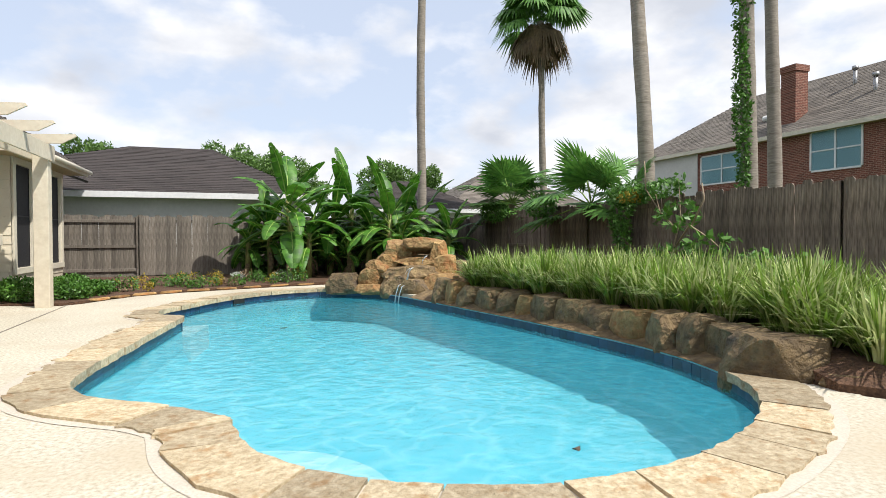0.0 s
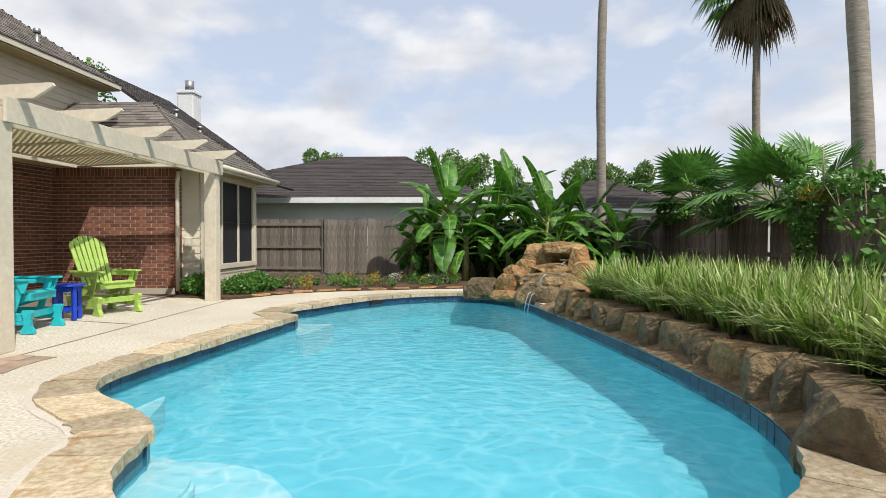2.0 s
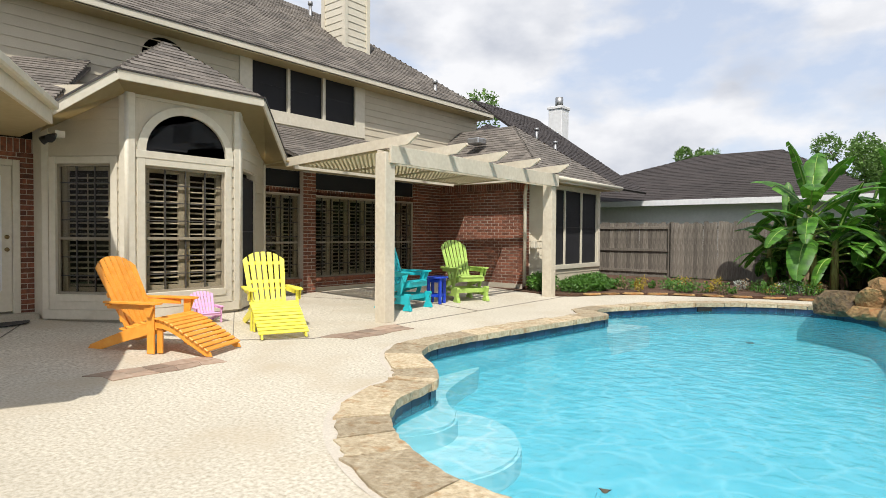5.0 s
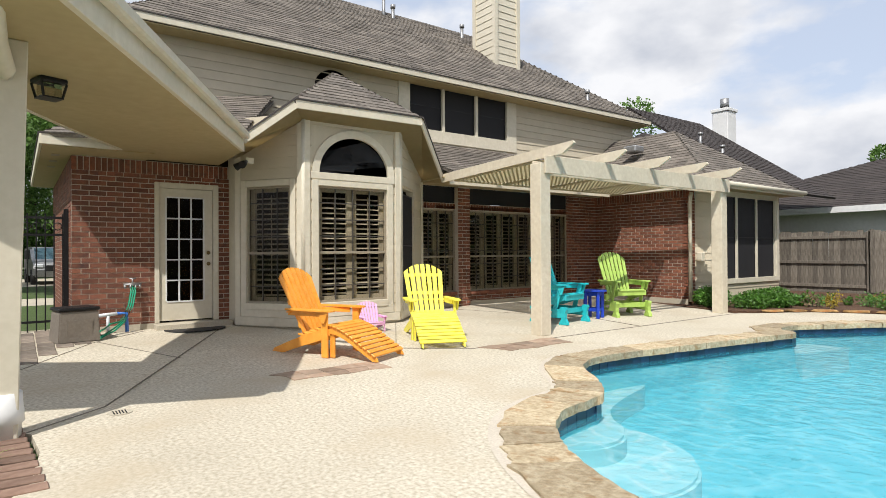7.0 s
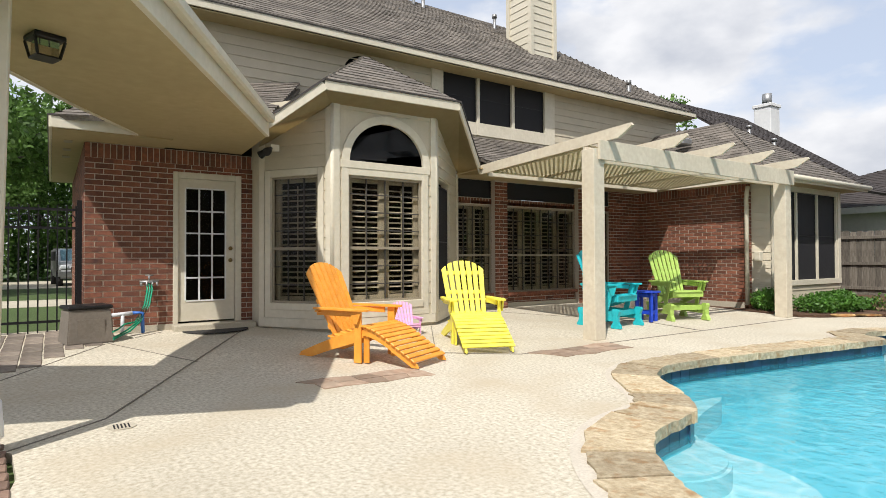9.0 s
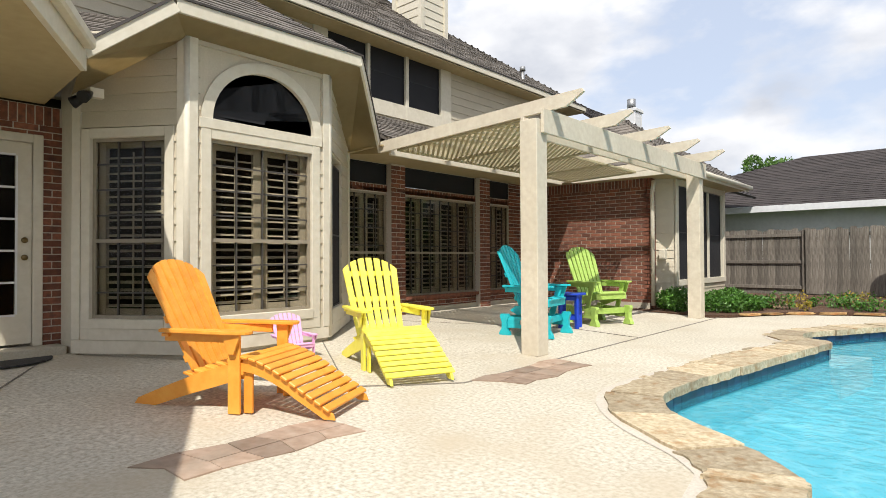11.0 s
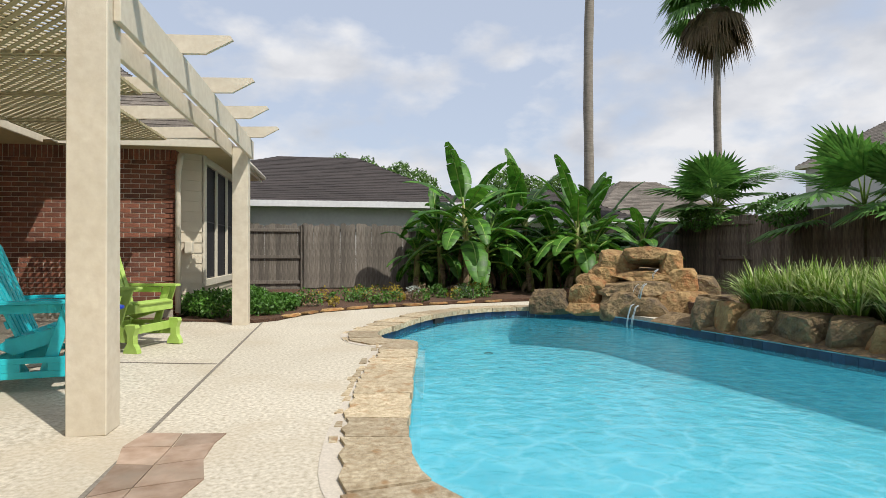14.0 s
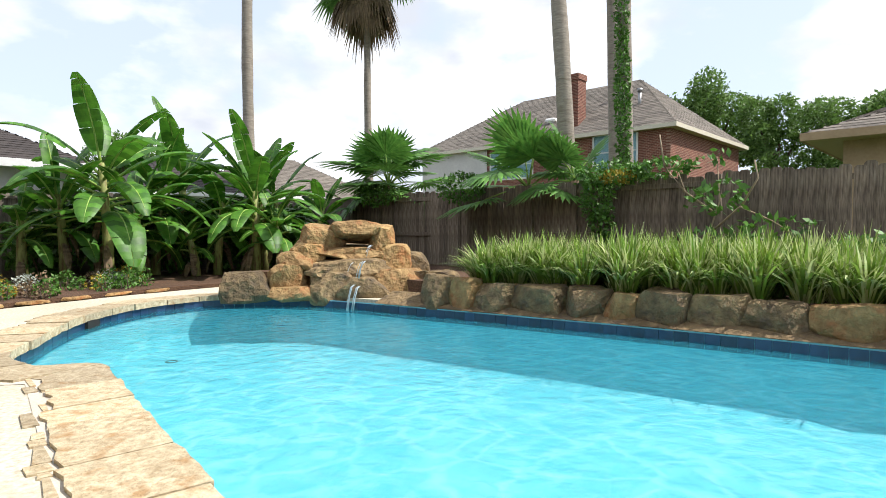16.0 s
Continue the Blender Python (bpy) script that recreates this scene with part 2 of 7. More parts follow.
M = {
    "deck": surface("aggregate_concrete", (0.36, 0.315, 0.235), (0.73, 0.675, 0.56), 0.85, 34, 0.45, (0.45, 0.38, 0.275), (0.5, 0.7), 0.32, 42, depth=0.006),
    "slab": surface("broom_concrete", (0.40, 0.36, 0.28), (0.54, 0.49, 0.39), 0.85, 60, 0.8, (0.34, 0.30, 0.24), (0.6, 0.8), 0.25, 80, depth=0.004),
    "joint": surface("joint_mortar", (0.16, 0.14, 0.11), (0.27, 0.24, 0.2), 0.9, 40, 2),
    "mortar": surface("grey_mortar", (0.46, 0.41, 0.34), (0.62, 0.56, 0.47), 0.9, 60, 2),
    "coping": surface("sandstone_coping", (0.34, 0.255, 0.145), (0.66, 0.56, 0.39), 0.75, 24, 4.5, (0.34, 0.20, 0.085), (0.56, 0.68), 0.9, 32, vary=0.35, depth=0.02),
    "inlay": surface("flagstone_inlay", (0.27, 0.18, 0.12), (0.44, 0.33, 0.25), 0.85, 9, 1.5, (0.30, 0.24, 0.18), (0.5, 0.7), 0.4, 14, vary=0.3),
    "rock": surface("brown_boulder", (0.09, 0.058, 0.028), (0.36, 0.25, 0.12), 0.85, 6, 2.2, (0.085, 0.06, 0.04), (0.52, 0.66), 1.0, 11, vary=0.35, depth=0.09),
    "rock_gold": surface("golden_boulder", (0.22, 0.115, 0.038), (0.56, 0.37, 0.155), 0.8, 7, 2.4, (0.36, 0.15, 0.05), (0.52, 0.64), 1.0, 11, vary=0.3, depth=0.09),
    "tile": surface("blue_glazed_tile", (0.006, 0.02, 0.06), (0.014, 0.05, 0.12), 0.45, 9, 3, vary=0.4, bump=0.05, coat=0.3),
    # light absorbed with depth put into plaster colour: floor bluer, shallow steps paler
    "plaster": surface("pool_plaster", (0.18, 0.525, 0.61), (0.27, 0.635, 0.71), 0.8, 3, 0.6, bump=0.1),
    "plaster_shallow": surface("shallow_tint_plaster", (0.50, 0.68, 0.71), (0.60, 0.76, 0.78), 0.8, 3, 0.6, bump=0.1),
    "brick": surface("red_brick", (0.15, 0.052, 0.03), (0.31, 0.118, 0.066), 0.85, 18, 6, (0.085, 0.04, 0.032), (0.5, 0.7), 0.4, 60, vary=0.42, depth=0.006),
    "siding": surface("tan_siding_paint", (0.50, 0.44, 0.33), (0.56, 0.50, 0.385), 0.6, 18, 1.2, bump=0.15, bump_scale=50, stretch=(3, 0.25, 3), vary=0.05, depth=0.003),
    "trim": surface("cream_trim_paint", (0.58, 0.53, 0.42), (0.66, 0.61, 0.50), 0.55, 14, 1.2, (0.47, 0.42, 0.32), (0.62, 0.8), 0.12, 40, depth=0.003),
    "pergola": surface("weathered_cream_paint", (0.55, 0.48, 0.37), (0.66, 0.60, 0.48), 0.6, 14, 1.6, (0.46, 0.39, 0.29), (0.66, 0.82), 0.3, 30, depth=0.004),
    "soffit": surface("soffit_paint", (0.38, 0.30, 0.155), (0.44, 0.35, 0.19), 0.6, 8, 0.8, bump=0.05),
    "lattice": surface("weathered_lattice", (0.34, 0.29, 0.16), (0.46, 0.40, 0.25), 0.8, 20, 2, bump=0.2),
    "shingle": surface("brown_grey_shingle", (0.11, 0.095, 0.08), (0.23, 0.20, 0.17), 0.95, 30, 1.1, (0.10, 0.08, 0.07), (0.6, 0.8), 0.5, 90, vary=0.35),
    "shingle_dark": surface("dark_shingle", (0.032, 0.026, 0.025), (0.062, 0.05, 0.046), 0.95, 30, 0.6, bump=0.4, bump_scale=60, vary=0.25),
    "fence": surface("weathered_grey_cedar", (0.10, 0.084, 0.067), (0.26, 0.23, 0.19), 0.9, 9, 1.6, (0.10, 0.075, 0.055), (0.55, 0.75), 0.5, 22, (7, 7, 0.6), vary=0.35),
    "fence_dark": surface("dark_weathered_cedar", (0.088, 0.067, 0.051), (0.30, 0.24, 0.185), 0.9, 9, 1.6, (0.05, 0.036, 0.026), (0.55, 0.75), 0.5, 22, (7, 7, 0.6), vary=0.35),
    "mulch": surface("brown_mulch", (0.045, 0.022, 0.012), (0.17, 0.09, 0.05), 0.95, 35, 2, bump=1.0, bump_scale=38, depth=0.03),
    "lawn": surface("lawn_soil", (0.035, 0.06, 0.015), (0.09, 0.14, 0.035), 0.95, 30, 1.2, bump=0.8, bump_scale=60),
    "screen": surface("dark_solar_screen", (0.012, 0.012, 0.014), (0.024, 0.024, 0.028), 0.7, 200, 3, bump=0.1, bump_scale=400, specular=0.3),
    "shutter": surface("shutter_paint", (0.58, 0.52, 0.40), (0.66, 0.60, 0.48), 0.5, 10, 2, bump=0),
    "frame_dark": surface("window_frame_tan", (0.26, 0.22, 0.16), (0.32, 0.28, 0.21), 0.5, 14, 2, bump=0),
    "muntin": surface("dark_muntin", (0.05, 0.045, 0.04), (0.08, 0.07, 0.06), 0.5, 14, 2, bump=0),
    # near-black colour stands in for the shade of rooms behind the glass
    "room": surface("room_shade_colour", (0.03, 0.022, 0.016), (0.05, 0.038, 0.028), 0.9, 5, 1, bump=0),
    "iron": surface("black_iron", (0.01, 0.01, 0.011), (0.02, 0.02, 0.022), 0.45, 20, 4, metal=0.4, bump=0.05),
    "white": surface("white_paint", (0.66, 0.66, 0.66), (0.76, 0.76, 0.75), 0.6, 10, 1, bump=0.05),
    "grey_wall": surface("pale_grey_siding", (0.50, 0.49, 0.48), (0.58, 0.57, 0.55), 0.7, 10, 1, bump=0.1),
    "metal": surface("galvanised_metal", (0.3, 0.3, 0.3), (0.45, 0.45, 0.45), 0.45, 20, 3, metal=0.8, bump=0.05),
    "orange": surface("orange_chair_paint", (0.80, 0.30, 0.03), (0.88, 0.40, 0.06), 0.45, 12, 2, bump=0.12, bump_scale=30, stretch=(1, 1, 1), vary=0.08),
    "yellow": surface("yellow_chair_paint", (0.86, 0.76, 0.06), (0.90, 0.83, 0.14), 0.45, 12, 2, bump=0.12, bump_scale=30, vary=0.08),
    "teal": surface("turquoise_chair_paint", (0.01, 0.40, 0.46), (0.02, 0.52, 0.58), 0.45, 12, 2, bump=0.12, bump_scale=30, vary=0.08),
    "green": surface("lime_chair_paint", (0.33, 0.50, 0.09), (0.45, 0.62, 0.16), 0.45, 12, 2, bump=0.12, bump_scale=30, vary=0.08),
    "blue": surface("blue_table_paint", (0.008, 0.04, 0.42), (0.015, 0.07, 0.55), 0.4, 12, 2, bump=0.1, bump_scale=30),
    "pink": surface("pink_chair_paint", (0.72, 0.36, 0.62), (0.80, 0.46, 0.70), 0.45, 12, 2, bump=0.1, bump_scale=30),
    "banana_leaf": surface("banana_leaf", (0.03, 0.125, 0.01), (0.13, 0.33, 0.03), 0.5, 5, 1.5, (0.16, 0.30, 0.04), (0.6, 0.8), 0.3, 14, vary=0.4, through_light=0.32),
    "leaf_rib": surface("pale_leaf_rib", (0.22, 0.36, 0.06), (0.34, 0.48, 0.12), 0.5, 10, 3, bump=0, through_light=0.15),
    "stem": surface("banana_stem", (0.17, 0.19, 0.05), (0.34, 0.38, 0.12), 0.7, 9, 3, (0.13, 0.07, 0.03), (0.5, 0.65), 0.4, 18, (4, 4, 0.7)),
    "dead_leaf": surface("dead_leaf", (0.15, 0.105, 0.06), (0.30, 0.215, 0.125), 0.85, 10, 3, vary=0.4, through_light=0.15),
    "fan_leaf": surface("fan_palm_leaf", (0.055, 0.175, 0.028), (0.19, 0.39, 0.075), 0.5, 9, 2, bump=0.1, vary=0.4, through_light=0.25),
    "grass": surface("variegated_grass", (0.13, 0.25, 0.025), (0.33, 0.46, 0.085), 0.55, 6, 2, bump=0, vary=0.5, through_light=0.3),
    "grass_pale": surface("pale_grass_blade", (0.46, 0.54, 0.19), (0.68, 0.70, 0.38), 0.55, 6, 2, bump=0, vary=0.3, through_light=0.3),
    "leaf": surface("shrub_leaf", (0.045, 0.14, 0.015), (0.15, 0.33, 0.05), 0.5, 9, 2, bump=0, vary=0.5, through_light=0.25),
    "tree_leaf": surface("tree_leaf", (0.08, 0.17, 0.03), (0.22, 0.37, 0.09), 0.6, 6, 0.7, bump=0, vary=0.5, through_light=0.35),
    "silver_leaf": surface("silver_leaf", (0.34, 0.38, 0.32), (0.52, 0.55, 0.48), 0.7, 9, 2, bump=0, vary=0.3),
    "yellow_leaf": surface("yellowed_leaf", (0.35, 0.28, 0.03), (0.5, 0.36, 0.06), 0.6, 9, 2, bump=0, vary=0.4, through_light=0.3),
    "palm_bark": surface("grey_palm_bark", (0.20, 0.17, 0.14), (0.36, 0.32, 0.27), 0.9, 6, 1.2, (0.15, 0.12, 0.09), (0.55, 0.75), 0.5, 12, (1, 1, 5), depth=0.02),
    "bark": surface("tree_bark", (0.06, 0.045, 0.03), (0.14, 0.11, 0.08), 0.9, 9, 1.5, bump=0.6),
    "twig": surface("pale_twig", (0.25, 0.19, 0.12), (0.40, 0.32, 0.22), 0.9, 12, 3, bump=0.3),
    "hose": surface("green_hose", (0.0, 0.24, 0.13), (0.01, 0.34, 0.19), 0.4, 20, 4, bump=0),
    "pvc": surface("pvc_pipe", (0.6, 0.62, 0.64), (0.7, 0.72, 0.74), 0.4, 20, 4, bump=0),
    "blue_pipe": surface("blue_pipe", (0.03, 0.13, 0.5), (0.05, 0.2, 0.6), 0.4, 20, 4, bump=0),
    "grey_plastic": surface("grey_brown_plastic", (0.16, 0.135, 0.11), (0.22, 0.19, 0.155), 0.55, 30, 3, bump=0.1),
    "rubber": surface("dark_rubber_mat", (0.012, 0.012, 0.013), (0.05, 0.047, 0.045), 0.8, 40, 5, bump=0.5),
    "paver": surface("clay_paver", (0.18, 0.105, 0.075), (0.30, 0.20, 0.15), 0.9, 12, 2, vary=0.4),
    "paver_grey": surface("weathered_paver", (0.16, 0.13, 0.105), (0.30, 0.25, 0.20), 0.9, 12, 2, (0.12, 0.09, 0.07), (0.5, 0.7), 0.4, 20, vary=0.35),
    "drip_edge": surface("dark_drip_edge", (0.035, 0.03, 0.026), (0.06, 0.05, 0.045), 0.6, 20, 3, bump=0.05),
    "brass": surface("aged_brass", (0.16, 0.11, 0.05), (0.28, 0.2, 0.09), 0.35, 20, 4, metal=1.0, bump=0),
    "car_paint": surface("dark_car_paint", (0.012, 0.014, 0.018), (0.02, 0.022, 0.026), 0.2, 10, 1, coat=0.8, bump=0),
    "tan_wall": surface("tan_stucco", (0.34, 0.24, 0.14), (0.42, 0.31, 0.19), 0.8, 14, 1, bump=0.2),
    "black_hole": surface("dark_opening", (0.006, 0.006, 0.006), (0.012, 0.012, 0.012), 0.9, 10, 1, bump=0),
}


def pane_material(name, tint, gloss_rough=0.03, see=0.75):
    """Window glass: clear with a Fresnel gloss."""
    m = bpy.data.materials.new(name)
    m.use_nodes = True
    t = m.node_tree
    t.nodes.clear()
    out, mixer, clear, gloss, fr = (t.nodes.new(k) for k in ("ShaderNodeOutputMaterial", "ShaderNodeMixShader", "ShaderNodeBsdfTransparent",
                                                             "ShaderNodeBsdfGlossy", "ShaderNodeFresnel"))
    clear.inputs["Color"].default_value = (*[c * see for c in tint], 1)
    gloss.inputs["Roughness"].default_value = gloss_rough
    fr.inputs["IOR"].default_value = 1.2
    t.links.new(fr.outputs["Fac"], mixer.inputs["Fac"])
    t.links.new(clear.outputs["BSDF"], mixer.inputs[1])
    t.links.new(gloss.outputs["BSDF"], mixer.inputs[2])
    t.links.new(mixer.outputs["Shader"], out.inputs["Surface"])
    return m


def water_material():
    """Clear blue-green water: Fresnel gloss on small ripples, and a net of caustic light painted into its clear colour.
    """
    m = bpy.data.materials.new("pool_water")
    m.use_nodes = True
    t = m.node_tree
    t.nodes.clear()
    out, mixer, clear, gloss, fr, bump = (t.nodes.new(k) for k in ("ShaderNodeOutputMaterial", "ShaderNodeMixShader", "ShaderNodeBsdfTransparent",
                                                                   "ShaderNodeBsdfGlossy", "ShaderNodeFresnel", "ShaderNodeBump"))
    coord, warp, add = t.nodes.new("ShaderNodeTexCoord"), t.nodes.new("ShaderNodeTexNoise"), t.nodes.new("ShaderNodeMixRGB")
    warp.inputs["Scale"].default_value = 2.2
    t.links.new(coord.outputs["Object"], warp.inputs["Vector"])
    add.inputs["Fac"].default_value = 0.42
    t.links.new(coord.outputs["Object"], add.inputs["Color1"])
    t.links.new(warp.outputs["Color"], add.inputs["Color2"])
    # Voronoi cell edges painted as caustic light into the transmitted colour
    painted_caustics = t.nodes.new("ShaderNodeTexVoronoi")
    painted_caustics.feature = "DISTANCE_TO_EDGE"
    painted_caustics.inputs["Scale"].default_value = 4.6
    t.links.new(add.outputs["Color"], painted_caustics.inputs["Vector"])
    tint = ramp_between(t, painted_caustics.outputs["Distance"], (1.0, 1.0, 1.0), (0.68, 0.89, 0.92), 0.0, 0.12)
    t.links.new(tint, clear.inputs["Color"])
    ripple = t.nodes.new("ShaderNodeTexNoise")
    ripple.inputs["Scale"].default_value, ripple.inputs["Detail"].default_value = 7.0, 3
    t.links.new(coord.outputs["Object"], ripple.inputs["Vector"])
    bump.inputs["Strength"].default_value, bump.inputs["Distance"].default_value = 0.55, 0.03
    t.links.new(ripple.outputs["Fac"], bump.inputs["Height"])
    gloss.inputs["Roughness"].default_value = 0.02
    fr.inputs["IOR"].default_value = 1.2
    t.links.new(bump.outputs["Normal"], fr.inputs["Normal"])
    t.links.new(bump.outputs["Normal"], gloss.inputs["Normal"])
    t.links.new(fr.outputs["Fac"], mixer.inputs["Fac"])
    # diffuse blue laid on the surface stands in for light scattered by the water
    haze, body = t.nodes.new("ShaderNodeBsdfDiffuse"), t.nodes.new("ShaderNodeMixShader")
    haze.inputs["Color"].default_value, body.inputs["Fac"].default_value = (0.06, 0.45, 0.58, 1), 0.18
    t.links.new(clear.outputs["BSDF"], body.inputs[1])
    t.links.new(haze.outputs["BSDF"], body.inputs[2])
    t.links.new(body.outputs["Shader"], mixer.inputs[1])
    t.links.new(gloss.outputs["BSDF"], mixer.inputs[2])
    t.links.new(mixer.outputs["Shader"], out.inputs["Surface"])
    return m


def far_brick_material():
    """Brickwork too far off to pick single bricks."""
    m = surface("far_red_brick", (0.12, 0.04, 0.026), (0.25, 0.09, 0.06), 0.9, 14, 1.2, bump=0.2)
    t = m.node_tree
    p = t.nodes["Principled BSDF"]
    base = p.inputs["Base Color"].links[0].from_socket
    c, turn, b = (t.nodes.new(k) for k in ("ShaderNodeTexCoord", "ShaderNodeMapping", "ShaderNodeTexBrick"))
    turn.inputs["Rotation"].default_value = (radians(-90), 0, 0)
    b.inputs["Color1"].default_value, b.inputs["Color2"].default_value, b.inputs["Mortar"].default_value = (1.15, 1.1, 1.1, 1), (0.62, 0.6, 0.62, 1), (1.7, 2.9, 3.2, 1)
    b.inputs["Scale"].default_value, b.inputs["Mortar Size"].default_value = 1.0, 0.011
    b.inputs["Brick Width"].default_value, b.inputs["Row Height"].default_value = 0.215, 0.078
    t.links.new(c.outputs["Object"], turn.inputs["Vector"])
    t.links.new(turn.outputs["Vector"], b.inputs["Vector"])
    t.links.new(mix_colour(t, 1.0, base, b.outputs["Color"], "MULTIPLY"), p.inputs["Base Color"])
    return m


M["far_brick"] = far_brick_material()
M["stream"] = surface("falling_water_white", (0.62, 0.70, 0.74), (0.85, 0.90, 0.92), 0.15, 40, 6, bump=0.2, through_light=0.5)
M["glass"] = pane_material("window_glass", (0.97, 0.95, 0.90), see=0.80)
M["glass_blue"] = pane_material("far_window_glass", (0.80, 0.93, 0.96), see=0.92)
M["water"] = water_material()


# ---- mesh helpers ----
def box(bm, x0, x1, y0, y1, z0, z1, bevel=0.0):
    r = bmesh.ops.create_cube(bm, size=1.0, matrix=Matrix.Translation(((x0 + x1) / 2, (y0 + y1) / 2, (z0 + z1) / 2)) @ Matrix.Diagonal((abs(x1 - x0), abs(y1 - y0), abs(z1 - z0), 1)))
    if bevel:
        edges = {e for v in r["verts"] for e in v.link_edges}
        bmesh.ops.bevel(bm, geom=list(edges), offset=bevel, segments=1, affect="EDGES")
    return r["verts"]


def beam(bm, a, b, width, height, up=(0, 0, 1), bevel=0.0):
    """A board from a to b, with its width across and its height along up."""
    a, b = Vector(a), Vector(b)
    d = (b - a).normalized()
    side = d.cross(Vector(up))
    if side.length < 1e-4:
        side = Vector((1, 0, 0))
    side.normalize()
    top = side.cross(d).normalized()
    m = Matrix((side, d, top)).transposed().to_4x4()
    m.translation = (a + b) / 2
    r = bmesh.ops.create_cube(bm, size=1.0, matrix=m @ Matrix.Diagonal((width, (b - a).length, height, 1)))
    if bevel:
        bmesh.ops.bevel(bm, geom=list({e for v in r["verts"] for e in v.link_edges}), offset=bevel, segments=1, affect="EDGES")


def tube(bm, points, radius, sides=8, ends=True):
    """A round bar through points; radius is one number or one for each point."""
    rings = []
    pts = [Vector(p) for p in points]
    for i, p in enumerate(pts):
        d = (pts[min(i + 1, len(pts) - 1)] - pts[max(i - 1, 0)]).normalized()
        s = d.cross(Vector((0, 0, 1)) if abs(d.z) < 0.85 else Vector((0, 1, 0)))
        if s.length < 1e-3:
            s = Vector((1, 0, 0))
        s.normalize()
        u = s.cross(d)
        r = radius[i] if isinstance(radius, (list, tuple)) else radius
        rings.append([bm.verts.new(p + r * (math.cos(2 * math.pi * k / sides) * s + math.sin(2 * math.pi * k / sides) * u)) for k in range(sides)])
    for a, b in zip(rings, rings[1:]):
        for k in range(sides):
            bm.faces.new((a[k], a[(k + 1) % sides], b[(k + 1) % sides], b[k])).smooth = True
    if ends:
        bm.faces.new(rings[0][::-1]), bm.faces.new(rings[-1])


def prism(bm, outline, z0, z1):
    """A flat plate with the outline (x, y) between two heights; z may depend on the place."""
    at = (lambda z: z if callable(z) else (lambda x, y: z))
    lo = [bm.verts.new((x, y, at(z0)(x, y))) for x, y in outline]
    hi = [bm.verts.new((x, y, at(z1)(x, y))) for x, y in outline]
    n = len(outline)
    bm.faces.new(lo[::-1]), bm.faces.new(hi)
    for i in range(n):
        bm.faces.new((lo[i], lo[(i + 1) % n], hi[(i + 1) % n], hi[i]))


def mesh_of(name, bm, material):
    bmesh.ops.recalc_face_normals(bm, faces=bm.faces)
    me = bpy.data.meshes.new(name)
    bm.to_mesh(me)
    bm.free()
    me.materials.append(material)
    return me


def part(name, bm, material, parent, label="", kind=""):
    ob = new(name, mesh_of(name, bm, material))
    ob.parent = parent
    return tagged(ob, label=label, kind=kind)


def thing(name, label, category, group="", kind="", at=None):
    ob = new(name)
    ob.empty_display_size = 0.1
    if at is not None:
        ob.matrix_basis = at
    return tagged(ob, label, category, group, kind)


def solid(name, bm, material, label, category="", group="", kind="", at=None):
    ob = new(name, mesh_of(name, bm, material))
    if at is not None:
        ob.matrix_basis = at
    return tagged(ob, label, category, group, kind)


def pieces(name, me, places, parent):
    """Alike pieces, each an object of its own on one mesh."""
    for m in places:
        ob = new(name, me)
        ob.parent = parent
        ob.matrix_basis = m


def raw_mesh(name, verts, faces, material, smooth=False):
    me = bpy.data.meshes.new(name)
    me.from_pydata(verts, [], faces)
    me.materials.append(material)
    if smooth:
        me.polygons.foreach_set("use_smooth", [True] * len(me.polygons))
    me.update()
    return me


def patio_z(x, y=0.0):
    """The patio rises gently towards the house."""
    return max(0.0, -0.03 * x)


# ---- ground, pool and deck ----
def smooth_loop(points, steps):
    """A closed, evenly rounded line through a few corner points (Catmull-Rom)."""
    out, n = [], len(points)
    for i in range(n):
        p0, p1, p2, p3 = (Vector(points[(i + k) % n]) for k in (-1, 0, 1, 2))
        for s in range(steps):
            t = s / steps
            out.append(0.5 * (2 * p1 + (p2 - p0) * t + (2 * p0 - 5 * p1 + 4 * p2 - p3) * t * t + (3 * p1 - p0 - 3 * p2 + p3) * t ** 3))
    return [(p.x, p.y) for p in out]


# the water's edge, clockwise from the tip between the steps and the bay
POOL = smooth_loop([(2.90, -2.43), (2.62, -2.12), (2.10, -1.74), (1.76, -1.25), (1.73, -0.6), (1.83, 0.2), (1.99, 1.3), (2.20, 2.72), (2.23, 3.0), (2.14, 3.10), (1.88, 3.26), (1.83, 3.9),
                    (2.15, 4.55), (2.62, 5.45), (3.25, 6.25), (4.1, 6.82), (4.95, 6.90), (5.62, 6.4), (6.10, 5.3), (6.33, 4.2), (6.64, 2.6), (6.92, 1.0), (7.12, -0.5),
                    (7.19, -1.4), (7.10, -2.2), (6.84, -2.95), (6.28, -3.58), (5.3, -4.05), (4.5, -4.10), (3.8, -3.86), (3.32, -3.50), (3.06, -3.1), (2.96, -2.62)], 5)


def offset_loop(loop, d):
    """The loop moved outward by d."""
    out, n = [], len(loop)
    for i in range(n):
        a, b = Vector(loop[i - 1]), Vector(loop[(i + 1) % n])
        t = (b - a).normalized()
        out.append((loop[i][0] - t.y * d, loop[i][1] + t.x * d))
    return out


WATER_Z, FLOOR_Z = -0.14, -0.68


def ring_strip(bm, loop_a, za, loop_b, zb):
    a = [bm.verts.new((x, y, za)) for x, y in loop_a]
    b = [bm.verts.new((x, y, zb)) for x, y in loop_b]
    n = len(a)
    for i in range(n):
        bm.faces.new((a[i], a[(i + 1) % n], b[(i + 1) % n], b[i]))


